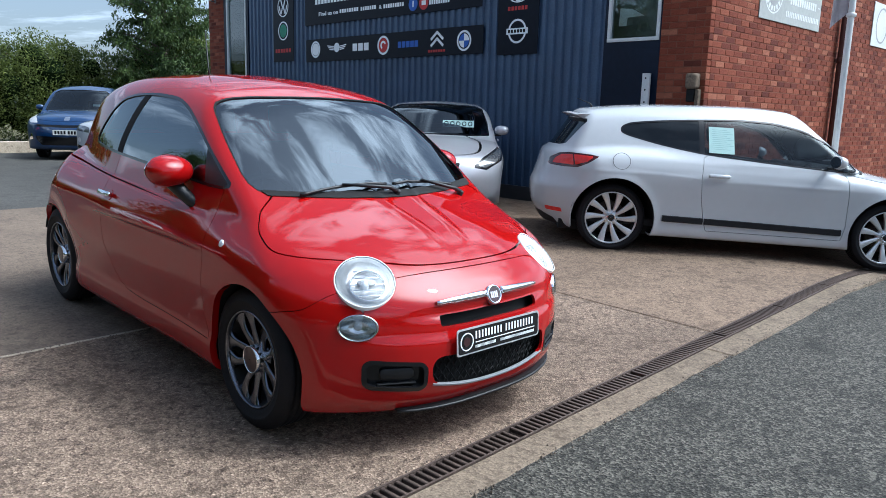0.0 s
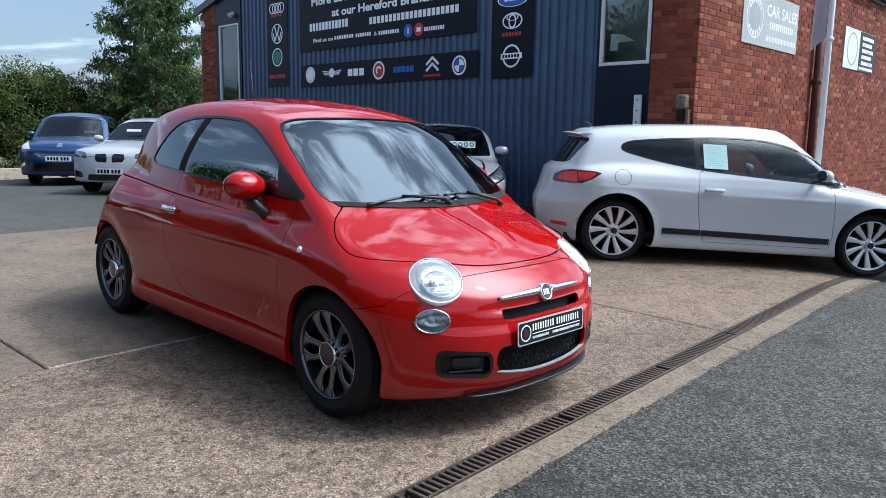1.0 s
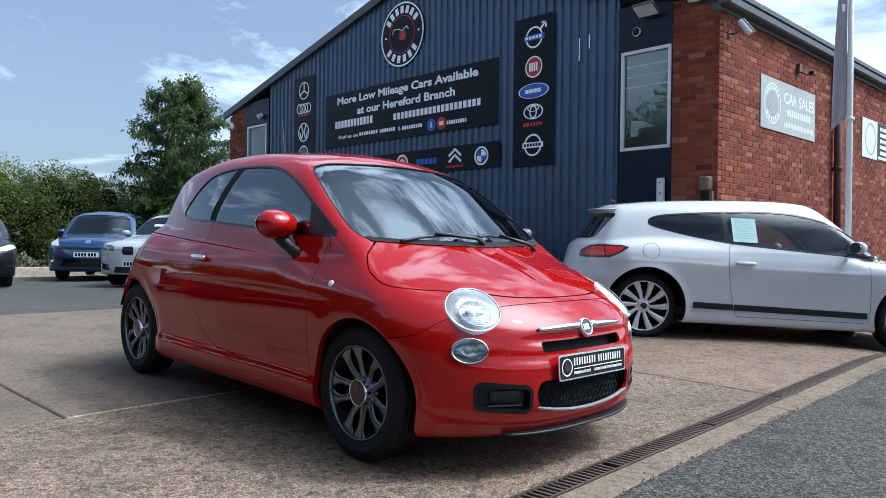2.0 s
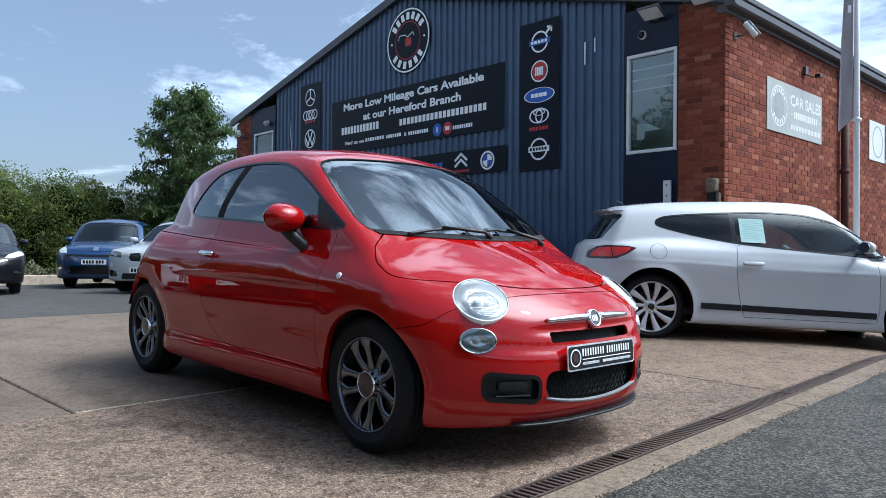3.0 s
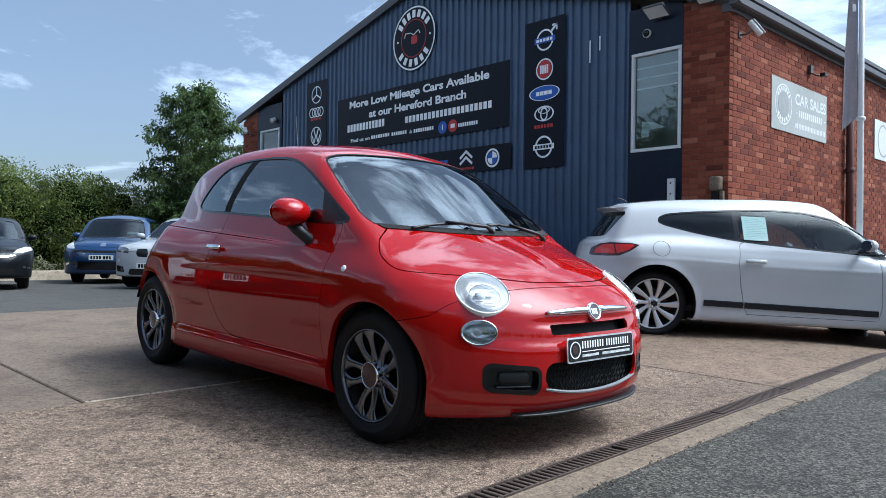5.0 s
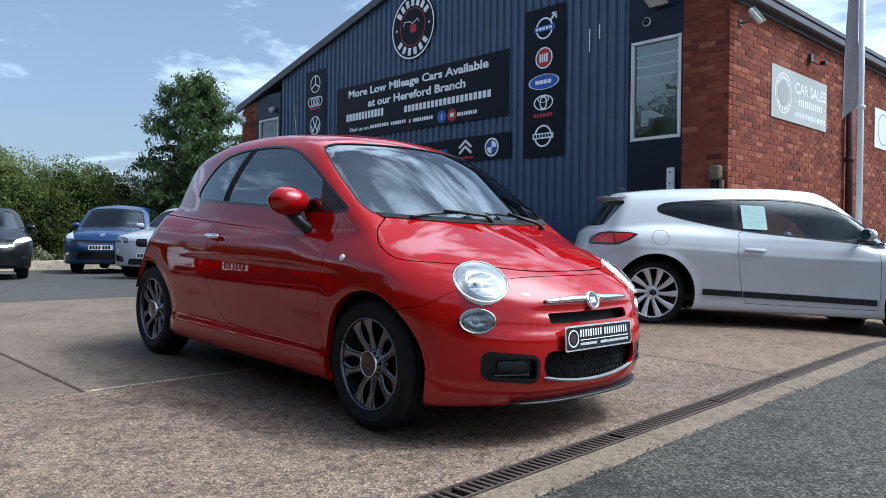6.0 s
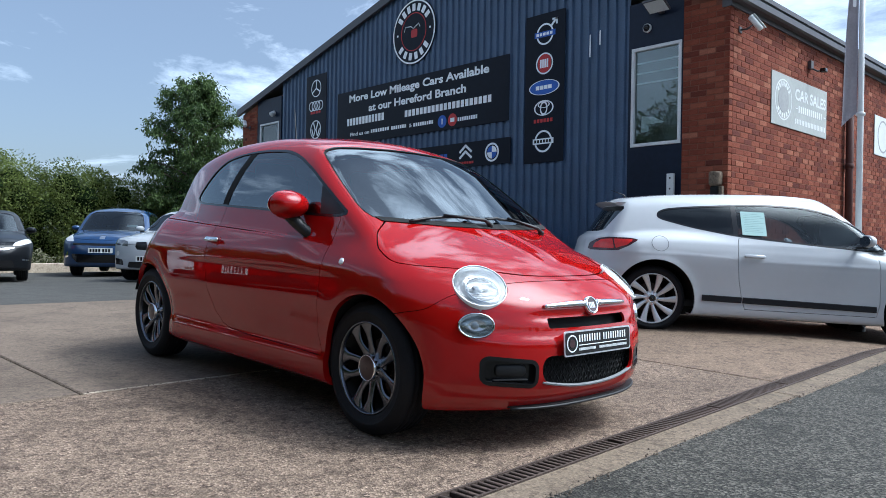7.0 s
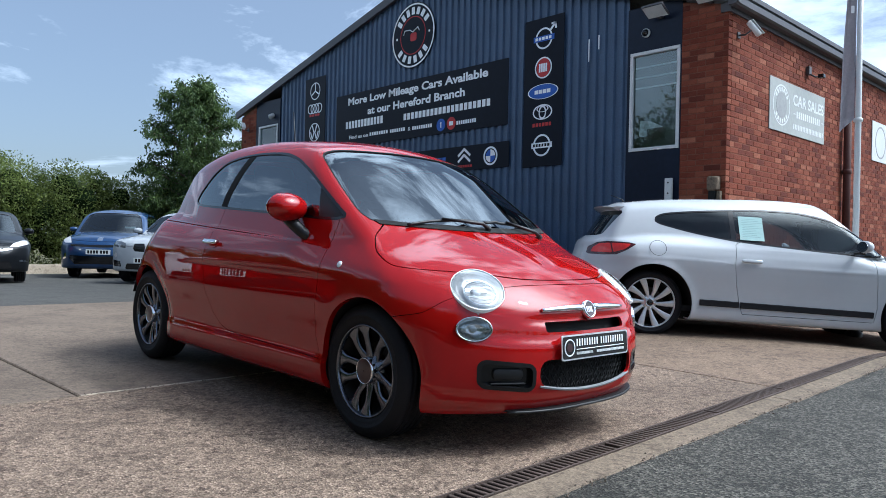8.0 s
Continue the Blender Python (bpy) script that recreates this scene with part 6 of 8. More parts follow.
def white_details():
    """Spoiler, rubbing strip, fuel flap, price sheet and roof aerial of the white coupe."""
    bm = bmesh.new()
    rows = []
    for t in np.linspace(-1, 1, 17):
        x = 0.515 * t
        y = 3.06 - 0.10 * t * t
        z = 1.290 - 0.022 * t * t
        rows.append([bm.verts.new(v) for v in ((x * 0.97, y - 0.40, z + 0.026), (x, y - 0.05, z + 0.008), (x, y, z - 0.002), (x * 0.98, y - 0.02, z - 0.016), (x * 0.94, y - 0.20, z - 0.085))])
    for p, q in zip(rows, rows[1:]):
        for i in range(5):
            bm.faces.new((p[i], p[(i + 1) % 5], q[(i + 1) % 5], q[i])).smooth = i in (0,)
    bm.faces.new(rows[0]), bm.faces.new(rows[-1][::-1])
    bmesh.ops.recalc_face_normals(bm, faces=bm.faces)
    part("roof_spoiler", bm, "white_paint", white_car)
    for s in (-1, 1):
        for y0, y1, nm in ((0.455, 1.725, "rubbing_strip"), (1.74, 2.12, "rubbing_strip")):
            bm = bmesh.new()
            loops = []
            for y in np.linspace(y0, y1, 12):
                z = 0.345 + 0.018 * (y - 0.55) / 1.5
                p, n = surface_point(WF, (s * 0.88, y, z), (s, 0, 0))
                e = n * 0.014
                loops.append([bm.verts.new(v) for v in (p + Vector((0, 0, -0.030)), p + e + Vector((0, 0, -0.024)), p + e + Vector((0, 0, 0.024)), p + Vector((0, 0, 0.030)))])
            for p, q in zip(loops, loops[1:]):
                for i in range(4):
                    bm.faces.new((p[i], p[(i + 1) % 4], q[(i + 1) % 4], q[i]))
            bm.faces.new(loops[0]), bm.faces.new(loops[-1][::-1])
            bmesh.ops.recalc_face_normals(bm, faces=bm.faces)
            part(nm, bm, "tyre_rubber", white_car, "black rubber side strip")
    p, n = surface_point(WF, (-0.88, 2.55, 0.868), (-1, 0, 0.2))
    part("fuel_flap", ring_plate(0.079, 0.083, 0.0012, oriented(p, n) @ pose(0, 0, 0.0005)), "cabin_grey", white_car)
    p, n = surface_point(WF, (-0.75, 1.62, 1.125), (-1, 0, 0.35))
    pm = oriented(p, n) @ pose(0, 0, 0.0025)
    sh = part("price_sheet", prism(rounded(0.235, 0.27, 0.004), 0.001, pm), "paper_green", white_car, "pale green printed sheet in the window")
    for k in range(11):
        part("line", box(-0.09, 0.105 - 0.02 * k, 0.001, 0.05 + 0.03 * (k % 3), 0.108 - 0.02 * k, 0.0016), "paper_line", sh).matrix_basis = pm
    for s in (-1, 1):
        for nm, o, mt in (("lens", [(2.80, 0.890), (2.98, 0.892), (2.96, 0.80), (2.86, 0.838)], "lamp_red"), ("lens", [(2.99, 0.892), (3.08, 0.882), (3.13, 0.845), (3.155, 0.795), (2.975, 0.795)], "lamp_red")):
            panel(nm, cut(cut(WHULL, lambda V: np.where(np.abs(V[:, 0]) > 0.42, inside(o, V[:, 1], V[:, 2]), -1.0)), lambda V: s * V[:, 0]), mt, white_car, fold=0.004, lift=0.002)
    p, n = surface_point(WF, (0, 2.75, 1.4), (0, 0, 1))
    part("aerial", tube([p, p + Vector((0, 0.02, 0.03)), p + Vector((0, 0.16, 0.075))], [0.014, 0.006, 0.003], 6), "black_plastic", white_car)


white_details()


def hatch_like(**k):
    """Curves of a plain family car, to be changed where one differs."""
    c = dict(
        wb=2.5, r=0.31, rim=0.215, sill=0.19, wx=0.775, paint="silver_paint", step=0.04,
        wide=((-0.9, 0.76), (-0.5, 0.83), (0, 0.86), (1.2, 0.855), (2.4, 0.865), (2.9, 0.84), (3.4, 0.76)),
        inset=((0.1, 0.10), (0.2, 0.03), (0.3, 0.025), (0.5, 0.015), (0.7, 0.0), (0.82, 0.015), (0.92, 0.05), (1.02, 0.10), (1.12, 0.15)),
        nose=((0.15, -0.66), (0.3, -0.77), (0.5, -0.78), (0.66, -0.73), (0.78, -0.62), (0.92, -0.3)),
        tail=((0.15, 3.0), (0.3, 3.1), (0.55, 3.12), (0.8, 3.08), (1.0, 3.02), (1.2, 2.95)),
        top=((-0.8, 0.70), (-0.6, 0.80), (-0.2, 0.90), (0.2, 0.97), (0.5, 1.0), (1.2, 1.0), (2.4, 1.03), (3.1, 1.0)),
        cabin=((0.6, 0.86), (0.9, 0.79), (1.0, 0.765), (1.15, 0.715), (1.3, 0.65), (1.42, 0.57), (1.52, 0.47)),
        roof=((0.4, 1.15), (0.8, 1.33), (1.1, 1.42), (1.6, 1.465), (2.1, 1.455), (2.6, 1.40), (3.0, 1.30)),
        screen=(0.38, 0.97, 1.65, 0.16), back=(2.95, 1.0, -0.35, 0.14), plan=(0.20, 0.18), taper=0.12,
        side_glass=[(0.62, 1.0), (1.5, 1.02), (2.55, 1.05), (2.62, 1.10), (2.5, 1.25), (2.3, 1.33), (1.7, 1.365), (1.3, 1.345), (1.05, 1.27)],
        scr=[(0, 0.985), (0.5, 0.975), (0.64, 0.985), (0.60, 1.15), (0.54, 1.33), (0.45, 1.375), (0, 1.39), (-0.02, 1.39), (-0.02, 0.985)], scr_lim=(0.2, 1.2),
        backglass=[(-0.02, 1.06), (0.5, 1.06), (0.46, 1.30), (-0.02, 1.32)],
        door=[(0.55, 0.28), (0.52, 0.45), (0.58, 0.8), (0.62, 1.02), (1.52, 1.04), (1.56, 0.8), (1.5, 0.4), (1.46, 0.28)],
        bonnet_line=((-0.9, 0.72), (-0.55, 0.76), (0.0, 0.86), (0.35, 0.93), (0.5, 1.0)),
        pillars=((1.55, 0.09),), handle=(1.40, 0.86), mirror=(0.72, 1.02, 0.86), wheel=turbine(5, "alloy_silver", 0.0, 0.16), plate=None,
        patches=(
            ("headlight", "front", 0.05, [(0.36, 0.60), (0.60, 0.61), (0.82, 0.70), (0.86, 0.80), (0.68, 0.80), (0.48, 0.72)], "lamp_bowl"),
            ("grille", "front", -0.3, [(-0.02, 0.58), (0.34, 0.60), (0.36, 0.68), (-0.02, 0.67)], "gloss_black"),
            ("intake", "front", -0.3, [(-0.02, 0.26), (0.55, 0.26), (0.50, 0.44), (-0.02, 0.46)], "gloss_black"),
            ("tail_light", "rear", 2.6, [(0.55, 0.80), (0.80, 0.82), (0.80, 1.0), (0.60, 0.98)], "lamp_red"),
        ),
    )
    c.update(k)
    return c


silver_car, SF, SHULL = parked_car("hatchback", pose(6.43, 6.81, gz(6.8), 0, 0, -46) @ Matrix.Scale(0.96, 4), "silver hatchback with a price card in its windscreen, by the cladding", hatch_like(
    step=0.035, back=(2.75, 1.0, -0.35, 0.14), wb=2.4, tail=((0.15, 2.8), (0.3, 2.9), (0.55, 2.92), (0.8, 2.88), (1.0, 2.82), (1.2, 2.75)),
    top=((-0.8, 0.66), (-0.6, 0.76), (-0.2, 0.86), (0.2, 0.93), (0.5, 0.96), (1.2, 0.98), (2.4, 1.0), (3.1, 0.98)),
    roof=((0.4, 1.10), (0.8, 1.27), (1.1, 1.345), (1.6, 1.385), (2.1, 1.375), (2.6, 1.32), (3.0, 1.22)),
    scr=[(0, 0.955), (0.5, 0.945), (0.70, 0.950), (0.675, 1.10), (0.605, 1.28), (0.50, 1.325), (0, 1.345), (-0.02, 1.345), (-0.02, 0.955)], scr_lim=(0.2, 1.35),
    patches=(
        ("headlight", "front", 0.15, [(0.50, 0.63), (0.66, 0.60), (0.84, 0.70), (0.88, 0.84), (0.80, 0.84), (0.62, 0.74)], "gloss_black"),
        ("grille", "front", -0.3, [(-0.02, 0.58), (0.34, 0.60), (0.36, 0.68), (-0.02, 0.67)], "gloss_black"),
        ("intake", "front", -0.3, [(-0.02, 0.26), (0.55, 0.26), (0.50, 0.44), (-0.02, 0.46)], "gloss_black"),
        ("tail_light", "rear", 2.4, [(0.55, 0.80), (0.80, 0.82), (0.80, 1.0), (0.60, 0.98)], "lamp_red"),
    ),
    side_glass=[(0.62, 0.98), (1.5, 1.0), (2.35, 1.03), (2.42, 1.07), (2.3, 1.2), (2.1, 1.26), (1.7, 1.285), (1.3, 1.27), (1.05, 1.21)]))
for s in (-1, 1):
    lens_o = [(0.56, 0.645), (0.66, 0.625), (0.81, 0.71), (0.845, 0.81), (0.80, 0.815), (0.64, 0.72)]
    panel("lamp_lens", cut(cut(SHULL, lambda V: np.where(V[:, 1] < 0.15, inside(lens_o, np.abs(V[:, 0]), V[:, 2]), -1.0)), lambda V: s * V[:, 0]), "lamp_smoke", silver_car, fold=0.004, lift=0.002)
white_suv, BF, _ = parked_car("compact_suv", pose(6.338, 15.605, gz(15.6), 0, 0, -45), "white compact off-road car with twin black grilles, parked on the asphalt", hatch_like(
    paint="white_paint", wb=2.76, r=0.34, rim=0.23, wx=0.80, sill=0.24, seat_up=0.1, plate=(-0.80, 0.46),
    wide=((-0.9, 0.80), (-0.5, 0.87), (0, 0.895), (1.2, 0.89), (2.6, 0.90), (3.1, 0.87), (3.6, 0.80)),
    nose=((0.18, -0.70), (0.3, -0.79), (0.5, -0.80), (0.75, -0.77), (0.88, -0.68), (1.0, -0.4)),
    tail=((0.15, 3.4), (0.3, 3.5), (0.55, 3.52), (0.8, 3.48), (1.0, 3.42), (1.2, 3.35)),
    top=((-0.8, 0.84), (-0.6, 0.90), (-0.2, 0.97), (0.2, 1.02), (0.5, 1.05), (1.2, 1.06), (2.6, 1.08), (3.4, 1.05)),
    roof=((0.4, 1.18), (0.9, 1.40), (1.2, 1.48), (1.7, 1.54), (2.4, 1.53), (3.0, 1.47), (3.4, 1.38)),
    back=(3.4, 1.05, -0.35, 0.14),
    scr=[(0, 1.045), (0.5, 1.035), (0.66, 1.045), (0.62, 1.2), (0.56, 1.38), (0.47, 1.43), (0, 1.445), (-0.02, 1.445), (-0.02, 1.045)],
    side_glass=[(0.65, 1.06), (1.5, 1.08), (2.9, 1.11), (2.95, 1.16), (2.8, 1.32), (2.5, 1.40), (1.7, 1.435), (1.35, 1.41), (1.08, 1.33)],
    mirror=(0.78, 1.08, 0.885),
    patches=(
        ("headlight", "front", -0.1, [(0.46, 0.70), (0.86, 0.74), (0.88, 0.84), (0.60, 0.83), (0.47, 0.80)], "lamp_smoke"),
        ("kidney_grille", "front", -0.3, [(0.05, 0.63), (0.25, 0.64), (0.29, 0.70), (0.27, 0.79), (0.07, 0.80), (0.045, 0.72)], "gloss_black"),
        ("fog_light", "front", -0.1, disc(0.05, 16, 0.72, 0.56), "lamp_bowl"),
        ("side_intake", "front", -0.1, [(0.55, 0.33), (0.80, 0.34), (0.80, 0.47), (0.58, 0.44)], "gloss_black"),
        ("intake", "front", -0.3, [(-0.02, 0.28), (0.46, 0.28), (0.42, 0.40), (-0.02, 0.40)], "gloss_black"),
        ("tail_light", "rear", 2.6, [(0.55, 0.80), (0.80, 0.82), (0.80, 1.0), (0.60, 0.98)], "lamp_red"),
    )))
blue_mpv, PF, _ = parked_car("people_carrier", pose(6.60, 19.65, gz(19.6), 0, 0, -31) @ Matrix.Scale(1.05, 4), "dark blue people carrier parked before the hedge", hatch_like(
    paint="blue_paint", wb=2.73, r=0.33, rim=0.22, wx=0.80, sill=0.22, seat_up=0.14, plate=(-0.86, 0.60),
    wide=((-0.9, 0.82), (-0.5, 0.89), (0, 0.92), (1.2, 0.915), (2.6, 0.92), (3.1, 0.90), (3.6, 0.82)),
    nose=((0.18, -0.74), (0.3, -0.84), (0.5, -0.86), (0.75, -0.82), (0.92, -0.68), (1.05, -0.4)),
    tail=((0.15, 3.5), (0.3, 3.6), (0.55, 3.62), (0.8, 3.58), (1.0, 3.54), (1.3, 3.45)),
    top=((-0.86, 0.78), (-0.6, 0.93), (-0.2, 1.02), (0.2, 1.08), (0.5, 1.10), (1.2, 1.10), (2.6, 1.12), (3.5, 1.10)),
    cabin=((0.6, 0.93), (0.9, 0.88), (1.1, 0.83), (1.25, 0.785), (1.45, 0.72), (1.6, 0.63), (1.74, 0.5)),
    roof=((0.2, 1.2), (0.6, 1.44), (0.95, 1.58), (1.5, 1.665), (2.4, 1.66), (3.0, 1.61), (3.5, 1.5)),
    screen=(0.15, 1.05, 1.35, 0.18), back=(3.5, 1.1, -0.25, 0.14),
    scr=[(0, 1.07), (0.5, 1.06), (0.72, 1.07), (0.68, 1.25), (0.60, 1.48), (0.50, 1.545), (0, 1.56), (-0.02, 1.56), (-0.02, 1.07)], scr_lim=(0.0, 1.1),
    side_glass=[(0.55, 1.12), (1.5, 1.13), (3.0, 1.15), (3.05, 1.2), (2.95, 1.4), (2.7, 1.5), (1.7, 1.54), (1.2, 1.51), (0.92, 1.40)],
    mirror=(0.68, 1.13, 0.905), bonnet_line=((-0.9, 0.80), (-0.55, 0.88), (0.0, 0.97), (0.25, 1.03), (0.4, 1.08)),
    patches=(
        ("headlight", "front", 0.1, [(0.60, 0.80), (0.78, 0.80), (0.90, 0.90), (0.90, 1.02), (0.80, 1.0), (0.66, 0.90)], "lamp_bowl"),
        ("badge", "front", -0.3, [(-0.02, 0.86), (0.06, 0.86), (0.05, 0.94), (-0.02, 0.95)], "chrome"),
        ("grille", "front", -0.3, [(-0.02, 0.70), (0.62, 0.72), (0.64, 0.77), (-0.02, 0.76)], "gloss_black"),
        ("intake", "front", -0.3, [(-0.02, 0.32), (0.52, 0.32), (0.64, 0.44), (0.64, 0.52), (-0.02, 0.50)], "gloss_black"),
        ("fog_trim", "front", 0.0, [(0.72, 0.45), (0.80, 0.42), (0.82, 0.44), (0.76, 0.58), (0.73, 0.58)], "chrome"),
        ("tail_light", "rear", 2.6, [(0.6, 0.90), (0.85, 0.92), (0.85, 1.15), (0.65, 1.12)], "lamp_red"),
    )))
black_car, KF, _ = parked_car("crossover", pose(3.36, 17.16, gz(17), 0, 0, -12), "glossy black crossover parked on the asphalt", hatch_like(
    paint="black_paint", wb=2.6, r=0.34, rim=0.23, wx=0.79, sill=0.22, plate=(-0.79, 0.52), seat_up=0.05,
    patches=(
        ("headlight", "front", -0.1, [(0.50, 0.70), (0.66, 0.71), (0.84, 0.76), (0.84, 0.83), (0.72, 0.83), (0.56, 0.77)], "lamp_bowl"),
        ("chrome_bar", "front", -0.2, [(-0.02, 0.60), (0.40, 0.62), (0.62, 0.68), (0.40, 0.66), (-0.02, 0.635)], "chrome"),
        ("grille", "front", -0.3, [(-0.02, 0.645), (0.36, 0.67), (0.40, 0.76), (-0.02, 0.74)], "gloss_black"),
        ("lamp_strip", "front", 0.0, [(0.66, 0.42), (0.80, 0.40), (0.80, 0.43), (0.67, 0.45)], "chrome"),
        ("intake", "front", -0.3, [(-0.02, 0.28), (0.55, 0.28), (0.50, 0.42), (-0.02, 0.42)], "gloss_black"),
        ("tail_light", "rear", 2.6, [(0.55, 0.80), (0.80, 0.82), (0.80, 1.0), (0.60, 0.98)], "lamp_red"),
    )))
# ---- signs on the gable ----
def board(name, label, y0, y1, z0, z1, material="sign_black", x=GX - 0.004, thick=0.012, category="sign"):
    """A flat board on the gable; its own axes run right and up as one faces it."""
    yc, zc = (y0 + y1) / 2, (z0 + z1) / 2
    e = empty(name, oriented((x, yc, zc), (-1, 0, 0)), label, category)
    part("panel", box(-(y1 - y0) / 2, -(z1 - z0) / 2, 0, (y1 - y0) / 2, (z1 - z0) / 2, thick, 0.003, seg=1), material, e)
    return e, yc, zc, thick


def bars_row(parent, u0, u1, v, h, material, z, count=None, gap=0.28):
    """Unread lettering as a row of plain bars."""
    n = count or max(1, round((u1 - u0) / (h * 0.8)))
    step = (u1 - u0) / n
    for k in range(n):
        part("bar", box(u0 + k * step, v, z, u0 + k * step + step * (1 - gap), v + h, z + 0.002), material, parent)


sign, yc, zc, th = board("main_sign", "long black sign board with white lettering on the cladding", 8.43, 13.17, 2.83, 3.90)
U = lambda y: yc - y
V_ = lambda z: z - zc
text_part("lettering", "More Low Mileage Cars Available", 0.20, pose(U(12.755), V_(3.675), th), "white_print", sign, width=3.88, depth=0.003, bold=0.006)
text_part("lettering", "at our Hereford Branch", 0.20, pose(U(12.11), V_(3.425), th), "white_print", sign, width=2.70, depth=0.003, bold=0.006)
bars_row(sign, U(12.82), U(11.60), V_(3.20), 0.145, "white_print", th, 12)
bars_row(sign, U(11.01), U(8.79), V_(3.18), 0.12, "white_print", th, 21)
text_part("lettering", "Find us on", 0.10, pose(U(12.70), V_(2.985), th), "white_print", sign, width=0.62, depth=0.003, bold=0.002)
bars_row(sign, U(12.03), U(11.45), V_(2.99), 0.065, "white_print", th, 8)
bars_row(sign, U(11.40), U(10.95), V_(2.985), 0.065, "white_print", th, 7)
text_part("lettering", "&", 0.10, pose(U(10.88), V_(2.975), th), "white_print", sign, width=0.075, depth=0.003)
bars_row(sign, U(10.76), U(10.21), V_(2.975), 0.065, "white_print", th, 9)
part("round_mark", prism(disc(0.11), 0.003, pose(U(9.99), V_(2.985), th)), "blue_print", sign)
part("bar", box(U(9.99) - 0.012, V_(2.935), th + 0.003, U(9.99) + 0.014, V_(3.035), th + 0.005), "white_print", sign)
part("round_mark", prism(disc(0.11), 0.003, pose(U(9.73), V_(2.985), th)), "red_print", sign)
part("bar", box(U(9.73) - 0.05, V_(2.95), th + 0.003, U(9.73) + 0.05, V_(3.02), th + 0.005), "white_print", sign)
bars_row(sign, U(9.60), U(9.12), V_(2.945), 0.065, "silver_print", th, 9)

crest, yc, zc, th = empty("round_sign", oriented((GX - 0.004, 10.80, 4.72), (-1, 0, 0)), "round black sign with a white ring and red centre mark", "sign"), 10.80, 4.72, 0.012
part("panel", prism(disc(0.60, 64), 0.012), "sign_black", crest)
part("ring", ring_plate(0.555, 0.585, 0.003, pose(0, 0, 0.012), 64), "white_print", crest)
part("inner_ring", ring_plate(0.335, 0.350, 0.003, pose(0, 0, 0.012), 48), "red_print", crest)
part("emblem", prism(rounded(0.17, 0.15, 0.035, 4, 0.02, -0.03), 0.003, pose(0, 0, 0.012)), "red_print", crest)
part("emblem_hose", tube([(-0.26, 0.04, 0.014), (-0.22, 0.12, 0.014), (-0.08, 0.11, 0.014), (0.0, 0.06, 0.014), (0.14, 0.13, 0.014), (0.18, 0.06, 0.014)], 0.011, 5), "silver_print", crest)
for a0, a1, n in ((145, 35, 7), (-140, -40, 6)):
    for k in range(n):
        a = a0 + (a1 - a0) * k / (n - 1)
        m = pose(0, 0, 0.012) @ pose(0.45 * math.cos(radians(a)), 0.45 * math.sin(radians(a)), 0, 0, 0, a - 90 if a0 > 0 else a + 90)
        part("bar", prism(rounded(0.085, 0.135, 0.01, 2), 0.003, m), "white_print", crest)
for a in (180, 0):
    part("dot", prism(disc(0.022, 16, 0.45 * math.cos(radians(a)), 0), 0.003, pose(0, 0, 0.012)), "white_print", crest)


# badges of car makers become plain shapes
def ring_badge(e, u, v, r, t=0.16, m="silver_print", th=0.012):
    part("badge_ring", ring_plate(r * (1 - t), r, 0.004, pose(u, v, th), 40), m, e)


def bar_at(e, u, v, w, h, m, rot=0.0, th=0.012, d=0.003, name="badge_bar"):
    part(name, box(-w / 2, -h / 2, 0, w / 2, h / 2, d), m, e).matrix_basis = pose(u, v, th, 0, 0, rot)


strip1, yc, zc, th = board("badge_board", "tall black board with silver round badges on the cladding", 13.585, 14.345, 2.18, 4.43)
v = 4.14 - zc
ring_badge(strip1, 0, v, 0.185, 0.10)
for a in (90, 210, 330):
    bar_at(strip1, 0.085 * math.cos(radians(a)), v + 0.085 * math.sin(radians(a)), 0.17, 0.028, "silver_print", a)
for k in range(4):
    part("badge_ring", ring_plate(0.085, 0.105, 0.003 + 0.0008 * k, pose(-0.165 + 0.11 * k, 3.765 - zc, th), 32), "silver_print", strip1)
bars_row(strip1, -0.20, 0.20, 3.60 - zc, 0.05, "red_print", th, 4)
v = 3.255 - zc
ring_badge(strip1, 0, v, 0.20, 0.11)
for u, w, rot in ((-0.055, 0.15, -68), (0.055, 0.15, 68)):
    bar_at(strip1, u, v + 0.08, w, 0.032, "silver_print", rot)
for u, rot in ((-0.115, -68), (-0.04, 68), (0.04, -68), (0.115, 68)):
    bar_at(strip1, u, v - 0.06, 0.17, 0.030, "silver_print", rot)
v = 2.785 - zc
part("badge_disc", prism(disc(0.13), 0.003, pose(0, v, th)), "green_print", strip1)
ring_badge(strip1, 0, v, 0.185, 0.14)
bars_row(strip1, -0.30, 0.30, 2.36 - zc, 0.075, "red_print", th, 6)

strip2, yc, zc, th = board("badge_board", "tall black board with badges of many colours on the cladding", 7.335, 8.10, 2.105, 4.39)
v = 4.07 - zc
ring_badge(strip2, 0, v, 0.165, 0.16)
bar_at(strip2, 0.165, v + 0.15, 0.13, 0.035, "silver_print", 45)
bar_at(strip2, 0.19, v + 0.20, 0.10, 0.03, "silver_print", 0)
bar_at(strip2, 0.225, v + 0.165, 0.03, 0.10, "silver_print", 0)
bar_at(strip2, 0, v, 0.40, 0.085, "blue_print", 0, d=0.005)
bars_row(strip2, -0.165, 0.165, v - 0.022, 0.045, "white_print", th + 0.005, 5)
v = 3.62 - zc
part("badge_disc", prism(disc(0.13, 40, ry=0.15), 0.003, pose(0, v, th)), "red_print", strip2)
ring_badge(strip2, 0, v, 0.165, 0.13)
bars_row(strip2, -0.085, 0.085, v - 0.065, 0.13, "silver_print", th + 0.003, 4)
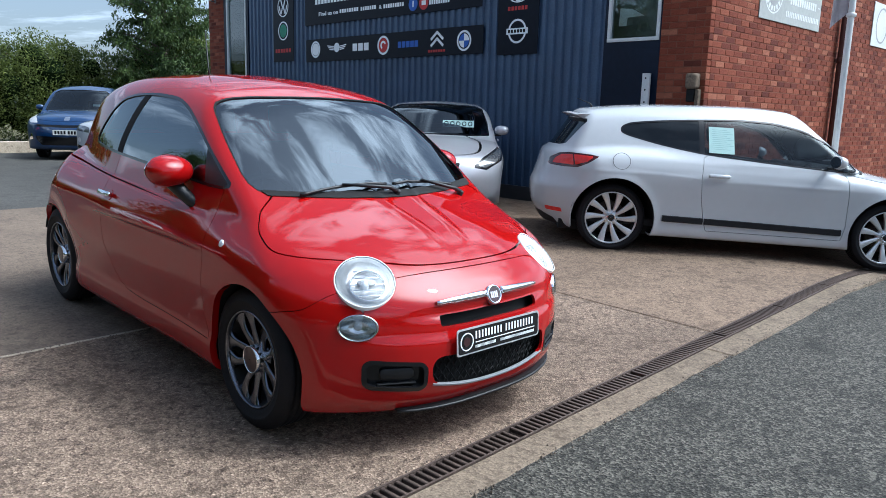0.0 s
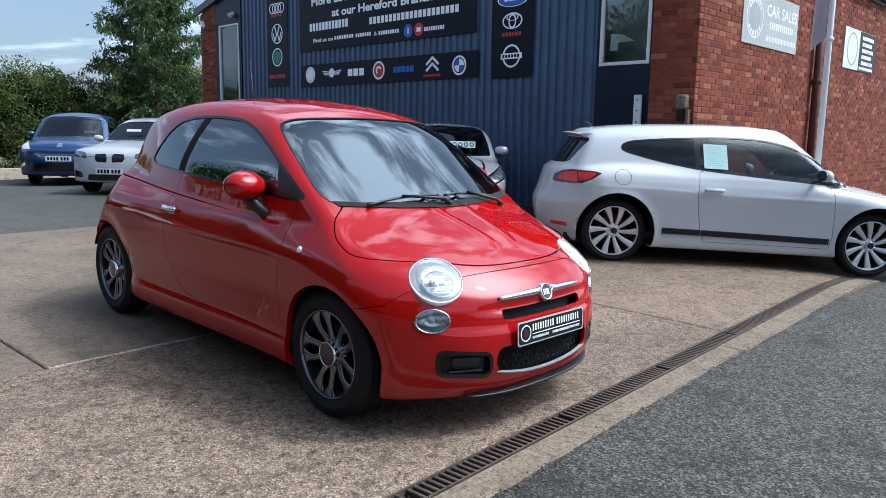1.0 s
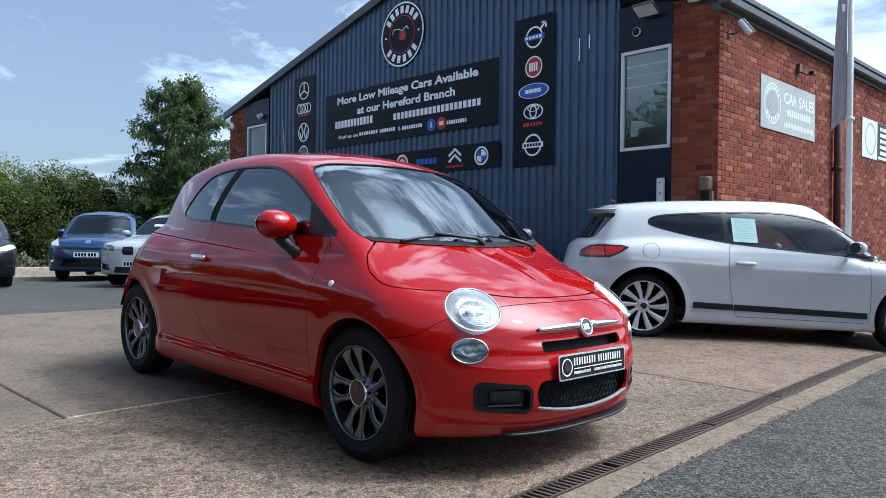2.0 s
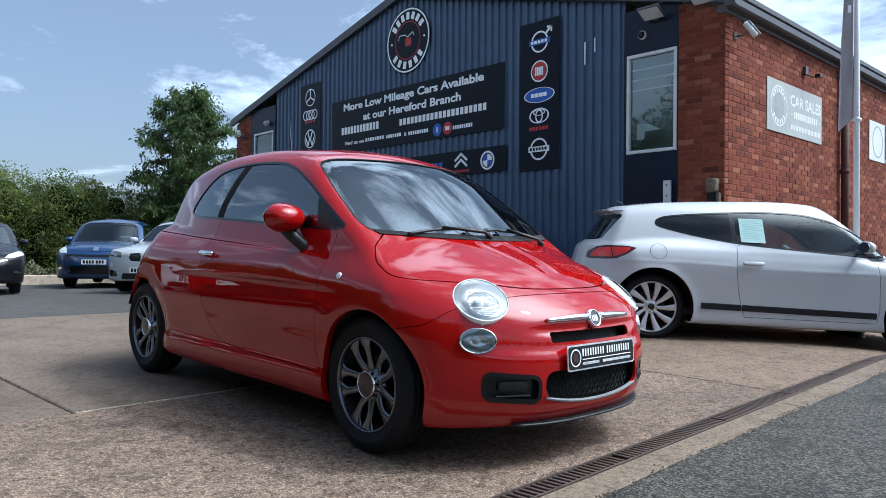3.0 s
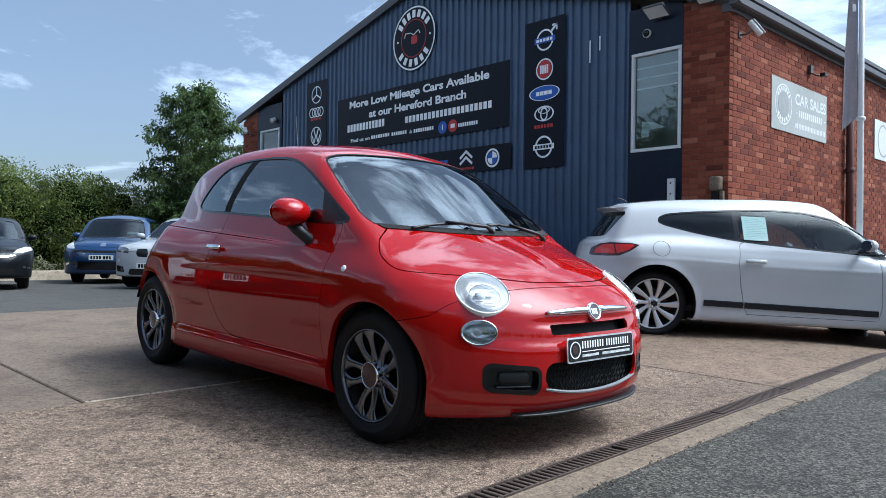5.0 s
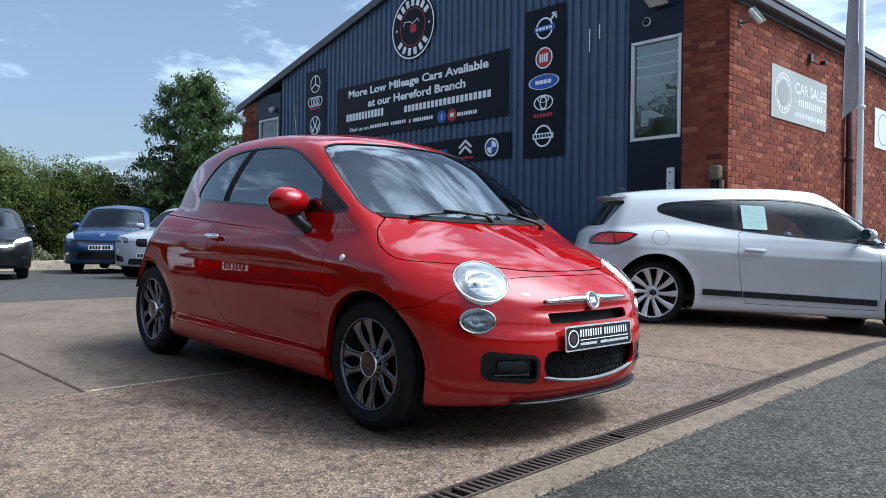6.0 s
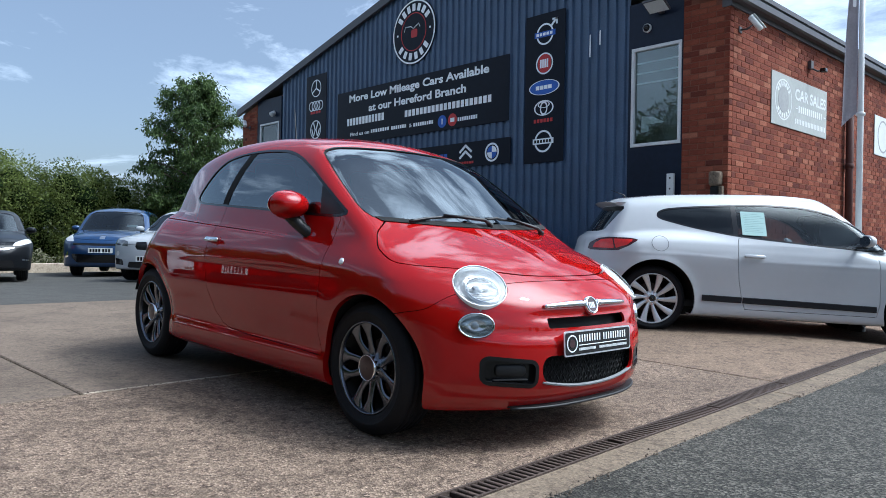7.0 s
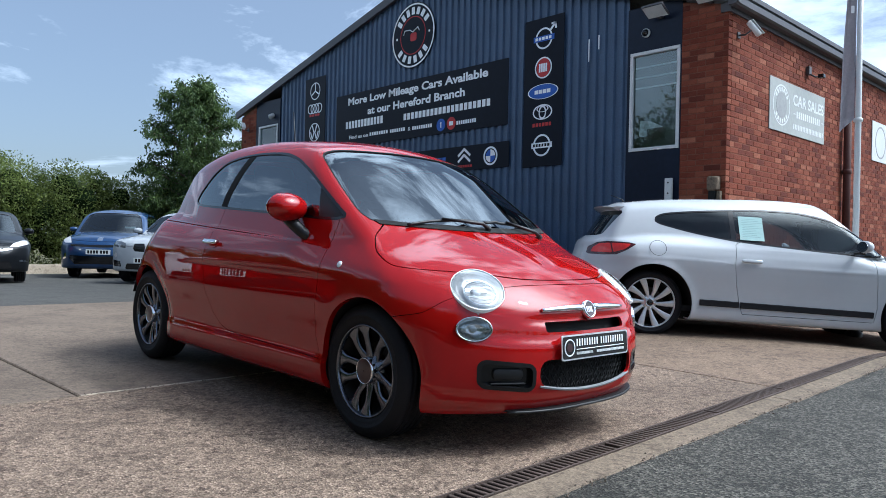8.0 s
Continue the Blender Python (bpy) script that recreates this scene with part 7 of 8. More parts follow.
v = 3.255 - zc
part("badge_disc", prism(disc(0.275, 48, ry=0.105), 0.003, pose(0, v, th)), "blue_print", strip2)
part("badge_ring", ring_plate(0.275, 0.295, 0.004, pose(0, v, th), 48, sy=0.39), "silver_print", strip2)
bars_row(strip2, -0.16, 0.16, v - 0.03, 0.06, "white_print", th + 0.003, 4, 0.15)
v = 2.94 - zc
part("badge_ring", ring_plate(0.165, 0.19, 0.003, pose(0, v, th), 40, sy=0.62), "silver_print", strip2)
part("badge_ring", ring_plate(0.052, 0.072, 0.004, pose(0, v - 0.005, th), 32, sy=1.5), "silver_print", strip2)
part("badge_ring", ring_plate(0.095, 0.115, 0.005, pose(0, v + 0.05, th), 32, sy=0.45), "silver_print", strip2)
bars_row(strip2, -0.19, 0.19, 2.72 - zc, 0.055, "red_print", th, 6)
v = 2.43 - zc
ring_badge(strip2, 0, v, 0.17, 0.17)
bar_at(strip2, 0, v, 0.40, 0.085, "silver_print", 0, d=0.006)
bars_row(strip2, -0.17, 0.17, v - 0.022, 0.045, "plate_black", th + 0.006, 6)

strip3, yc, zc, th = board("badge_board", "long black board with a row of badges below the main sign", 8.385, 13.14, 2.145, 2.565)
U = lambda y: yc - y
ring_badge(strip3, U(12.81), 0.02, 0.155, 0.2)
part("badge_disc", prism(disc(0.115), 0.003, pose(U(12.81), 0.02, th)), "white_print", strip3)
part("badge_disc", prism(disc(0.085), 0.003, pose(U(12.12), 0.03, th)), "silver_print", strip3)
for s in (-1, 1):
    for k in range(3):
        bar_at(strip3, U(12.12) + s * (0.19 - 0.012 * k), 0.06 - 0.03 * k, 0.21 - 0.035 * k, 0.018, "silver_print", s * 6)
bars_row(strip3, U(11.37) - 0.26, U(11.37) + 0.24, -0.055, 0.13, "white_print", th, 3, 0.2)
part("badge_disc", prism(disc(0.12), 0.003, pose(U(10.75), 0.01, th)), "red_print", strip3)
ring_badge(strip3, U(10.75), 0.01, 0.16, 0.22)
part("badge_mark", ring_plate(0.04, 0.075, 0.003, pose(U(10.75), 0.01, th + 0.003), 20, a0=20, a1=240), "white_print", strip3)
bars_row(strip3, U(10.36), U(9.83), -0.05, 0.10, "blue_print", th, 5, 0.18)
for dv in (0.05, -0.05):
    for s in (-1, 1):
        bar_at(strip3, U(9.395) + s * 0.07, dv + 0.05, 0.19, 0.042, "silver_print", s * -38)
bars_row(strip3, U(9.60), U(9.19), -0.155, 0.04, "red_print", th, 7)
for k in range(4):
    part("badge_quarter", prism([(0, 0)] + [(0.105 * math.cos(radians(90 * k + 9 * i)), 0.105 * math.sin(radians(90 * k + 9 * i))) for i in range(11)], 0.003, pose(U(8.785), -0.005, th)), "blue_print" if k % 2 else "white_print", strip3)
ring_badge(strip3, U(8.785), -0.005, 0.155, 0.20)

# weather streaks where two boards have been taken down
for y, z0, z1 in ((6.89, 3.57, 3.90), (6.72, 3.72, 3.93)):
    e = empty("paint_scuff", oriented((GX - 0.0035, y, (z0 + z1) / 2), (-1, 0, 0)), "pale scuff in the dark cladding paint", "paint mark")
    part("mark", prism(rounded(0.02, z1 - z0, 0.008, 3), 0.0008), "silver_print", e)


# ---- fittings on the gable bays ----
def floodlight(y, z, name="floodlight", parent_x=GX):
    e = empty(name, pose(parent_x, y, z), "flat grey flood lamp on a dark bracket", "lamp", "wall lamps")
    bm = box(-0.225, -0.155, -0.018, 0.0, 0.155, 0.018, 0.006)
    bmesh.ops.transform(bm, matrix=pose(-0.06, 0, 0.02, 0, 28, 0), verts=bm.verts)
    part("housing", bm, "fascia", e)
    bm = box(-0.212, -0.142, -0.022, -0.012, 0.142, -0.0182, 0.002, seg=1)
    bmesh.ops.transform(bm, matrix=pose(-0.06, 0, 0.02, 0, 28, 0), verts=bm.verts)
    part("lamp_face", bm, "lamp_panel", e)
    part("bracket", box(-0.07, -0.03, 0.0, 0.004, 0.03, 0.05, 0.006), "fascia", e)
    return e


floodlight(5.73, 3.95)
floodlight(5.02, 3.99)
dome = empty("dome_camera", pose(GX, 5.95, 3.80), "small grey dome camera on the dark panel", "camera")
part("base", revolve([(0.0, 0.06), (-0.03, 0.06), (-0.035, 0.05)], 24, "x"), "lamp_panel", dome)
part("dome", revolve([(-0.035, 0.045), (-0.06, 0.036), (-0.075, 0.02), (-0.08, 0.001)], 24, "x"), "gloss_black", dome)
post = empty("bracket_post", pose(GX - 0.06, 5.535, 0), "white perforated steel upright on the dark panel", "post")
part("upright", box(-0.02, -0.05, 0.09, 0.02, 0.05, 1.80, 0.004), "frame_white", post)
for z in (1.45, 1.60, 1.74):
    part("hole", prism(disc(0.012, 12), 0.002, oriented((-0.0195, 0, z), (-1, 0, 0))), "matt_black", post)
boxp = empty("stone_bracket", pose(GX - 0.004, 4.90, 1.66), "weathered grey stone bracket on the brick pier", "bracket")
bm = box(-0.12, -0.055, -0.05, 0, 0.085, 0.13, 0.03, seg=3)
for vtx in bm.verts:
    vtx.co += 0.012 * Vector((noise.noise(vtx.co * 14), noise.noise(vtx.co * 14 + Vector((5, 0, 0))), noise.noise(vtx.co * 14 + Vector((0, 5, 0)))))
part("block", bm, "concrete_kerb", boxp)
# plain black block directly below the stone
part("bearing", box(-0.09, -0.02, -0.20, 0.0, 0.075, -0.053, 0.015), "matt_black", boxp, "matt black block below the stone")
part("upright", box(-0.07, -0.075, -1.6, 0.0, -0.028, -0.055, 0.01), "concrete_kerb", boxp)


def bullet_camera(m, label):
    e = empty("security_camera", m, label, "camera", "security cameras")
    part("arm", tube([(0, 0, -0.02), (0.0, -0.09, -0.03), (0.03, -0.15, 0.02)], 0.012, 8), "fascia", e)
    part("body", revolve([(-0.10, 0.001), (-0.10, 0.036), (0.11, 0.038), (0.12, 0.034), (0.12, 0.03), (0.105, 0.028), (0.105, 0.001)], 20, "x", m=pose(0.05, -0.17, 0.05, 0, 36, -20)), "frame_white", e)
    part("hood", box(-0.10, -0.045, 0.036, 0.15, 0.045, 0.046, 0.004), "frame_white", e).matrix_basis = pose(0.05, -0.17, 0.05, 0, 36, -20)
    part("plate", box(-0.04, -0.012, -0.06, 0.04, 0.0, 0.02, 0.004), "fascia", e)
    return e


bullet_camera(pose(9.16, SY - 0.002, 3.62), "white bullet camera on the brick flank")
bullet_camera(pose(GX - 0.002, 16.86, 3.62, 0, 0, -90), "white bullet camera on the far brick pier")
lampw = empty("wall_lamp", pose(11.42, SY - 0.002, 3.47), "small dark flood lamp above the pale sign", "lamp", "wall lamps")
part("back_box", box(-0.05, -0.05, 0.03, 0.05, 0, 0.15, 0.008), "fascia", lampw)
part("arm", tube([(0, -0.02, 0.05), (0.04, -0.10, 0.0), (0.08, -0.16, 0.0)], 0.012, 8), "fascia", lampw)
part("head", box(0.03, -0.22, -0.03, 0.12, -0.14, 0.03, 0.01), "gloss_black", lampw)
spot = empty("wall_lamp", pose(GX - 0.002, 15.70, 3.83), "small white lamp over the far window", "lamp", "wall lamps")
part("head", revolve([(0.0, 0.05), (-0.10, 0.06), (-0.12, 0.055), (-0.11, 0.001)], 20, "x", m=pose(0, 0, 0, 0, -30, 0)), "lamp_panel", spot)

# ---- signs, pipe and flag on the brick flank ----
def flank_board(name, label, x0, x1, z0, z1, material):
    e = empty(name, oriented(((x0 + x1) / 2, SY - 0.003, (z0 + z1) / 2), (0, -1, 0)), label, "sign")
    part("panel", box(-(x1 - x0) / 2, -(z1 - z0) / 2, 0, (x1 - x0) / 2, (z1 - z0) / 2, 0.012, 0.003, seg=1), material, e)
    return e


cs = flank_board("car_sales_sign", "faded cream sign with pale car sales lettering on brick", 10.11, 12.11, 2.545, 3.268, "sign_cream")
part("crest_ring", ring_plate(0.265, 0.285, 0.002, pose(-0.61, 0.01, 0.012), 48), "faded_print", cs)
part("crest_disc", prism(disc(0.175), 0.002, pose(-0.61, 0.01, 0.012)), "sign_dim", cs)
for a0, a1, n in ((145, 35, 7), (-140, -40, 6)):
    for k in range(n):
        a = a0 + (a1 - a0) * k / (n - 1)
        m = pose(-0.61, 0.01, 0.012) @ pose(0.222 * math.cos(radians(a)), 0.222 * math.sin(radians(a)), 0, 0, 0, a - 90 if a0 > 0 else a + 90)
        part("bar", prism(rounded(0.042, 0.062, 0.005, 2), 0.002, m), "faded_print", cs)
text_part("lettering", "CAR SALES", 0.22, pose(-0.215, 0.075, 0.012), "faded_print", cs, width=1.17, depth=0.002, bold=0.006)
bars_row(cs, -0.09, 0.83, -0.10, 0.10, "faded_print", 0.012, 12)
for u in (-0.20, 0.87):
    part("bar", box(u, -0.056, 0.012, u + 0.08, -0.042, 0.014), "faded_print", cs)
bars_row(cs, -0.20, 0.95, -0.27, 0.075, "faded_print", 0.012, 20)
s2 = flank_board("service_sign", "white and black sign with small lettering on brick", 14.38, 16.2, 2.54, 3.24, "frame_white")
part("dark_field", box(-0.05, -0.345, 0.012, 0.90, 0.345, 0.014), "sign_black", s2)
part("crest_ring", ring_plate(0.26, 0.29, 0.002, pose(-0.45, 0.0, 0.012), 40), "sign_dim", s2)
for k in range(5):
    bars_row(s2, 0.10, 0.80 - 0.1 * (k % 2), 0.21 - 0.11 * k, 0.065, "white_print", 0.014, 10)
bars_row(s2, 0.0, 0.85, -0.32, 0.05, "white_print", 0.014, 18)

pipe = empty("downpipe", pose(12.95, SY - 0.08, 0), "brown painted rainwater downpipe on the brick flank", "downpipe")
part("pipe", tube([(0, 0, 0.05), (0, 0, 3.92)], 0.058, 14), "pipe_brown", pipe)
for z in (0.6, 2.2, 3.7):
    part("collar", revolve([(z - 0.04, 0.058), (z - 0.035, 0.068), (z + 0.035, 0.068), (z + 0.04, 0.058)], 20, "z"), "pipe_brown", pipe)
    part("bracket", box(-0.07, 0.05, z - 0.02, 0.07, 0.074, z + 0.02, 0.003), "pipe_brown", pipe)

FX, FY = 9.30, 3.42
pole = empty("flag_pole", pose(FX, FY, gz(FY, FX) - 0.006), "slim white flag pole with a faded grey banner", "flag pole")
part("pole", tube([(0, 0, 0), (0, 0, 2.4), (-0.01, 0, 5.2)], [0.036, 0.034, 0.026], 14), "pole_white", pole)
part("collar", revolve([(2.46, 0.034), (2.47, 0.050), (2.50, 0.050), (2.51, 0.034)], 20, "z"), "pole_white", pole)
part("ground_sleeve", revolve([(0.0, 0.09), (0.05, 0.09), (0.07, 0.06), (0.30, 0.055), (0.31, 0.04)], 20, "z"), "fascia", pole)
part("top_bend", tube([(-0.01, 0, 5.2), (-0.05, 0.03, 5.32), (-0.14, 0.10, 5.36), (-0.22, 0.17, 5.30)], [0.03, 0.022, 0.018, 0.014], 10), "pole_white", pole)
bm = bmesh.new()
grid = []
for i in range(31):
    t = i / 30
    row = []
    for j in range(9):
        s_ = j / 8
        wd = 0.055 + 0.115 * (1 - t) ** 0.8
        z = 2.50 + 2.78 * t - 0.16 * s_ * (1 - t)
        off = 0.035 * math.sin(3.0 * s_ + 4 * t) + 0.025 * math.sin(9 * t + 5 * s_)
        u = wd * s_ + 0.04
        row.append(bm.verts.new((-0.62 * u + 0.78 * off * s_, 0.78 * u + 0.62 * off * s_, z)))
    grid.append(row)
for p, q in zip(grid, grid[1:]):
    for j in range(8):
        bm.faces.new((p[j], p[j + 1], q[j + 1], q[j])).smooth = True
bmesh.ops.solidify(bm, geom=bm.faces, thickness=0.003)
banner = part("banner", bm, "flag_cloth", pole, "faded grey cloth banner, hanging in folds")
for k in range(7):
    z = 3.75 + 0.15 * k
    m = pose(-0.62 * 0.095, 0.78 * 0.095, z) @ pose(0, 0, 0, 90, 0, -52) @ pose(0, 0, 0.030)
    part("bar", prism(rounded(0.035, 0.085, 0.008, 2), 0.002, m), "flag_print", pole)

# price card and stickers of the silver car
pcm = oriented((0.30, 0.60, 1.09), (0, -0.86, 0.5))
card = part("price_card", box(-0.20, -0.048, 0, 0.20, 0.048, 0.002), "paper_green", silver_car, "pale price card behind the windscreen")
card.matrix_basis = pcm
for k in range(5):
    part("bar", ring_plate(0.018, 0.028, 0.001, pose(-0.152 + 0.076 * k, 0, 0.002), 16, sy=1.25), "plate_black", card)
for ob, x, y, z, w in ((white_suv, -0.10, 0.72, 1.25, 0.30), (white_suv, 0.42, 0.62, 1.15, 0.24), (blue_mpv, 0.42, 0.50, 1.20, 0.26), (blue_mpv, 0.05, 0.30, 1.075, 0.34)):
    part("windscreen_card", prism(rounded(w, 0.07 if z > 1.1 else 0.03, 0.005), 0.002, oriented((x, y, z), (0, -0.7, 0.7))), "plate_white", ob)

# ---- low kerb wall at the back ----
kw = tagged(new("boundary_wall"), "low pale concrete kerb wall before the hedge", "wall", "", "structure")
for k in range(14):
    x0 = -16 + 2.2 * k
    part("kerb_stone", box(x0, 24.5, -0.35, x0 + 2.19, 24.72, 0.09 + 0.01 * (k % 2), 0.02), "concrete_pale", kw)
part("verge", box(-16, 24.74, -0.35, 14.8, 34.0, -0.03), "earth", kw)


# ---- trees and hedges ----
def leaf_mat(name, base, tip):
    m = bpy.data.materials.new(name)
    MATS[name] = m
    m.use_nodes = True
    nt = m.node_tree
    bs = nt.nodes["Principled BSDF"]
    bs.inputs["Roughness"].default_value = 0.5
    bs.inputs["Specular IOR Level"].default_value = 0.22
    ge = nt.nodes.new("ShaderNodeNewGeometry")
    co = nt.nodes.new("ShaderNodeTexCoord")
    nz = nt.nodes.new("ShaderNodeTexNoise")
    nz.inputs["Scale"].default_value = 0.55
    nz.inputs["Detail"].default_value = 3
    nt.links.new(co.outputs["Object"], nz.inputs["Vector"])
    ad = nt.nodes.new("ShaderNodeMath")
    ad.operation = "MULTIPLY_ADD"
    ad.inputs[1].default_value = 0.45
    nt.links.new(ge.outputs["Random Per Island"], ad.inputs[0])
    nt.links.new(nz.outputs["Fac"], ad.inputs[2])
    rg = nt.nodes.new("ShaderNodeMapRange")
    rg.inputs["From Min"].default_value = 0.4
    rg.inputs["From Max"].default_value = 1.05
    nt.links.new(ad.outputs[0], rg.inputs[0])
    mx = nt.nodes.new("ShaderNodeMix")
    mx.data_type = "RGBA"
    mx.inputs[6].default_value = (*base, 1)
    mx.inputs[7].default_value = (*tip, 1)
    nt.links.new(rg.outputs[0], mx.inputs[0])
    nt.links.new(mx.outputs[2], bs.inputs["Base Color"])
    tl = nt.nodes.new("ShaderNodeBsdfTranslucent")
    nt.links.new(mx.outputs[2], tl.inputs["Color"])
    ms = nt.nodes.new("ShaderNodeMixShader")
    ms.inputs[0].default_value = 0.35
    out = nt.nodes["Material Output"]
    nt.links.new(bs.outputs[0], ms.inputs[1])
    nt.links.new(tl.outputs[0], ms.inputs[2])
    nt.links.new(ms.outputs[0], out.inputs["Surface"])


leaf_mat("leaf_tree", (0.026, 0.052, 0.017), (0.115, 0.165, 0.050))
leaf_mat("leaf_hedge", (0.036, 0.060, 0.014), (0.205, 0.245, 0.060))
leaf_mat("leaf_dark", (0.018, 0.035, 0.014), (0.045, 0.075, 0.025))
# near-black colour that paints shade into the depth of the bushes
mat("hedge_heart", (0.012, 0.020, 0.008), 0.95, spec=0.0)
mat("bark", (0.09, 0.07, 0.05), 0.9, scale=8, vary=0.4, bump=0.6)


def leaves(name, P, D, L, W, material, parent=None, seed=1):
    """Many leaves as one mesh: each a folded blade at P, pointing along D, of length L and width W."""
    r = np.random.default_rng(seed)
    n = len(P)
    D = D / np.maximum(np.linalg.norm(D, axis=1), 1e-6)[:, None]
    A = r.normal(size=(n, 3))
    S = np.cross(D, A)
    S /= np.maximum(np.linalg.norm(S, axis=1), 1e-6)[:, None]
    Nn = np.cross(D, S)
    L = L[:, None]
    W = W[:, None]
    v = np.stack([P, P + D * L * 0.45 + S * W * 0.5 + Nn * W * 0.12, P + D * L, P + D * L * 0.45 - S * W * 0.5 + Nn * W * 0.12], 1).reshape(-1, 3)
    i = 4 * np.arange(n)[:, None]
    f = np.concatenate([i + np.array([[0, 1, 2]]), i + np.array([[0, 2, 3]])])
    me = bpy.data.meshes.new(name)
    me.vertices.add(len(v))
    me.vertices.foreach_set("co", v.astype(np.float32).ravel())
    me.loops.add(3 * len(f))
    me.loops.foreach_set("vertex_index", f.astype(np.int32).ravel())
    me.polygons.add(len(f))
    me.polygons.foreach_set("loop_start", (3 * np.arange(len(f))).astype(np.int32))
    me.update(calc_edges=True)
    me.validate()
    me.materials.append(MATS[material])
    ob = new(name, me)
    if parent is not None:
        ob.parent = parent
    return ob


def tree(x, y, z, height, spread, seed, label, n_leaf=40000, material="leaf_tree"):
    """A tapered trunk with rising limbs and drooping leafy twigs."""
    rng = random.Random(seed)
    t = empty("tree", pose(x, y, z), label, "tree")
    twigs = []
    bm = bmesh.new()
    trunk = [Vector((0, 0, 0))]
    for k in range(1, 9):
        trunk.append(Vector((0.10 * math.sin(k), 0.08 * math.cos(1.7 * k), height * 0.92 * k / 8)))
    tube(trunk, [0.17 * (1 - 0.11 * k) for k in range(9)], 9, bm)
    part("trunk", bm, "bark", t)
    bm = bmesh.new()
    for k in range(64):
        h = 0.06 + 0.90 * (k / 63)
        i = min(int(h * 8 / 1.0), 7)
        base = trunk[i].lerp(trunk[i + 1], h * 8 - i) if i < 8 else trunk[8]
        az = k * 2.4 + rng.uniform(-0.4, 0.4)
        reach = spread * (1.18 - 0.88 * h + 0.25 * math.sin(math.pi * h)) * rng.uniform(0.62, 1.12)
        up = 0.35 + 0.55 * h
        pts = [base]
        for q in range(1, 5):
            s_ = q / 4
            pts.append(base + Vector((math.cos(az) * reach * s_, math.sin(az) * reach * s_, reach * up * s_ - 0.28 * reach * s_ * s_)) + Vector((rng.uniform(-1, 1), rng.uniform(-1, 1), rng.uniform(-1, 1))) * 0.07)
        tube(pts, [0.05, 0.035, 0.022, 0.014, 0.006], 5, bm)
        for q in range(1, 5):
            for _ in range(6):
                s_ = rng.uniform(0.25, 1.0)
                j = min(int(s_ * 4), 3)
                p0 = pts[j].lerp(pts[j + 1], s_ * 4 - j)
                d = Vector((rng.gauss(0, 1), rng.gauss(0, 1), rng.gauss(0.1, 0.7))).normalized()
                twigs.append((p0, d, rng.uniform(0.25, 0.60)))
    part("limb", bm, "bark", t)
    r = np.random.default_rng(seed)
    pick = r.integers(0, len(twigs), n_leaf)
    s_ = r.uniform(0, 1, n_leaf)
    P0 = np.array([w[0] for w in twigs])[pick]
    Dd = np.array([w[1] for w in twigs])[pick]
    Ll = np.array([w[2] for w in twigs])[pick]
    P = P0 + Dd * (Ll * s_)[:, None]
    P[:, 2] -= 0.25 * (Ll * s_) ** 2 * 2
    P += r.normal(scale=0.05, size=P.shape)
    D = Dd * 0.5 + r.normal(scale=0.6, size=P.shape) + np.array([0, 0, -0.9])
    crown = leaves("crown", P, D, r.uniform(0.09, 0.17, n_leaf), r.uniform(0.035, 0.065, n_leaf), material, t, seed)
    return t


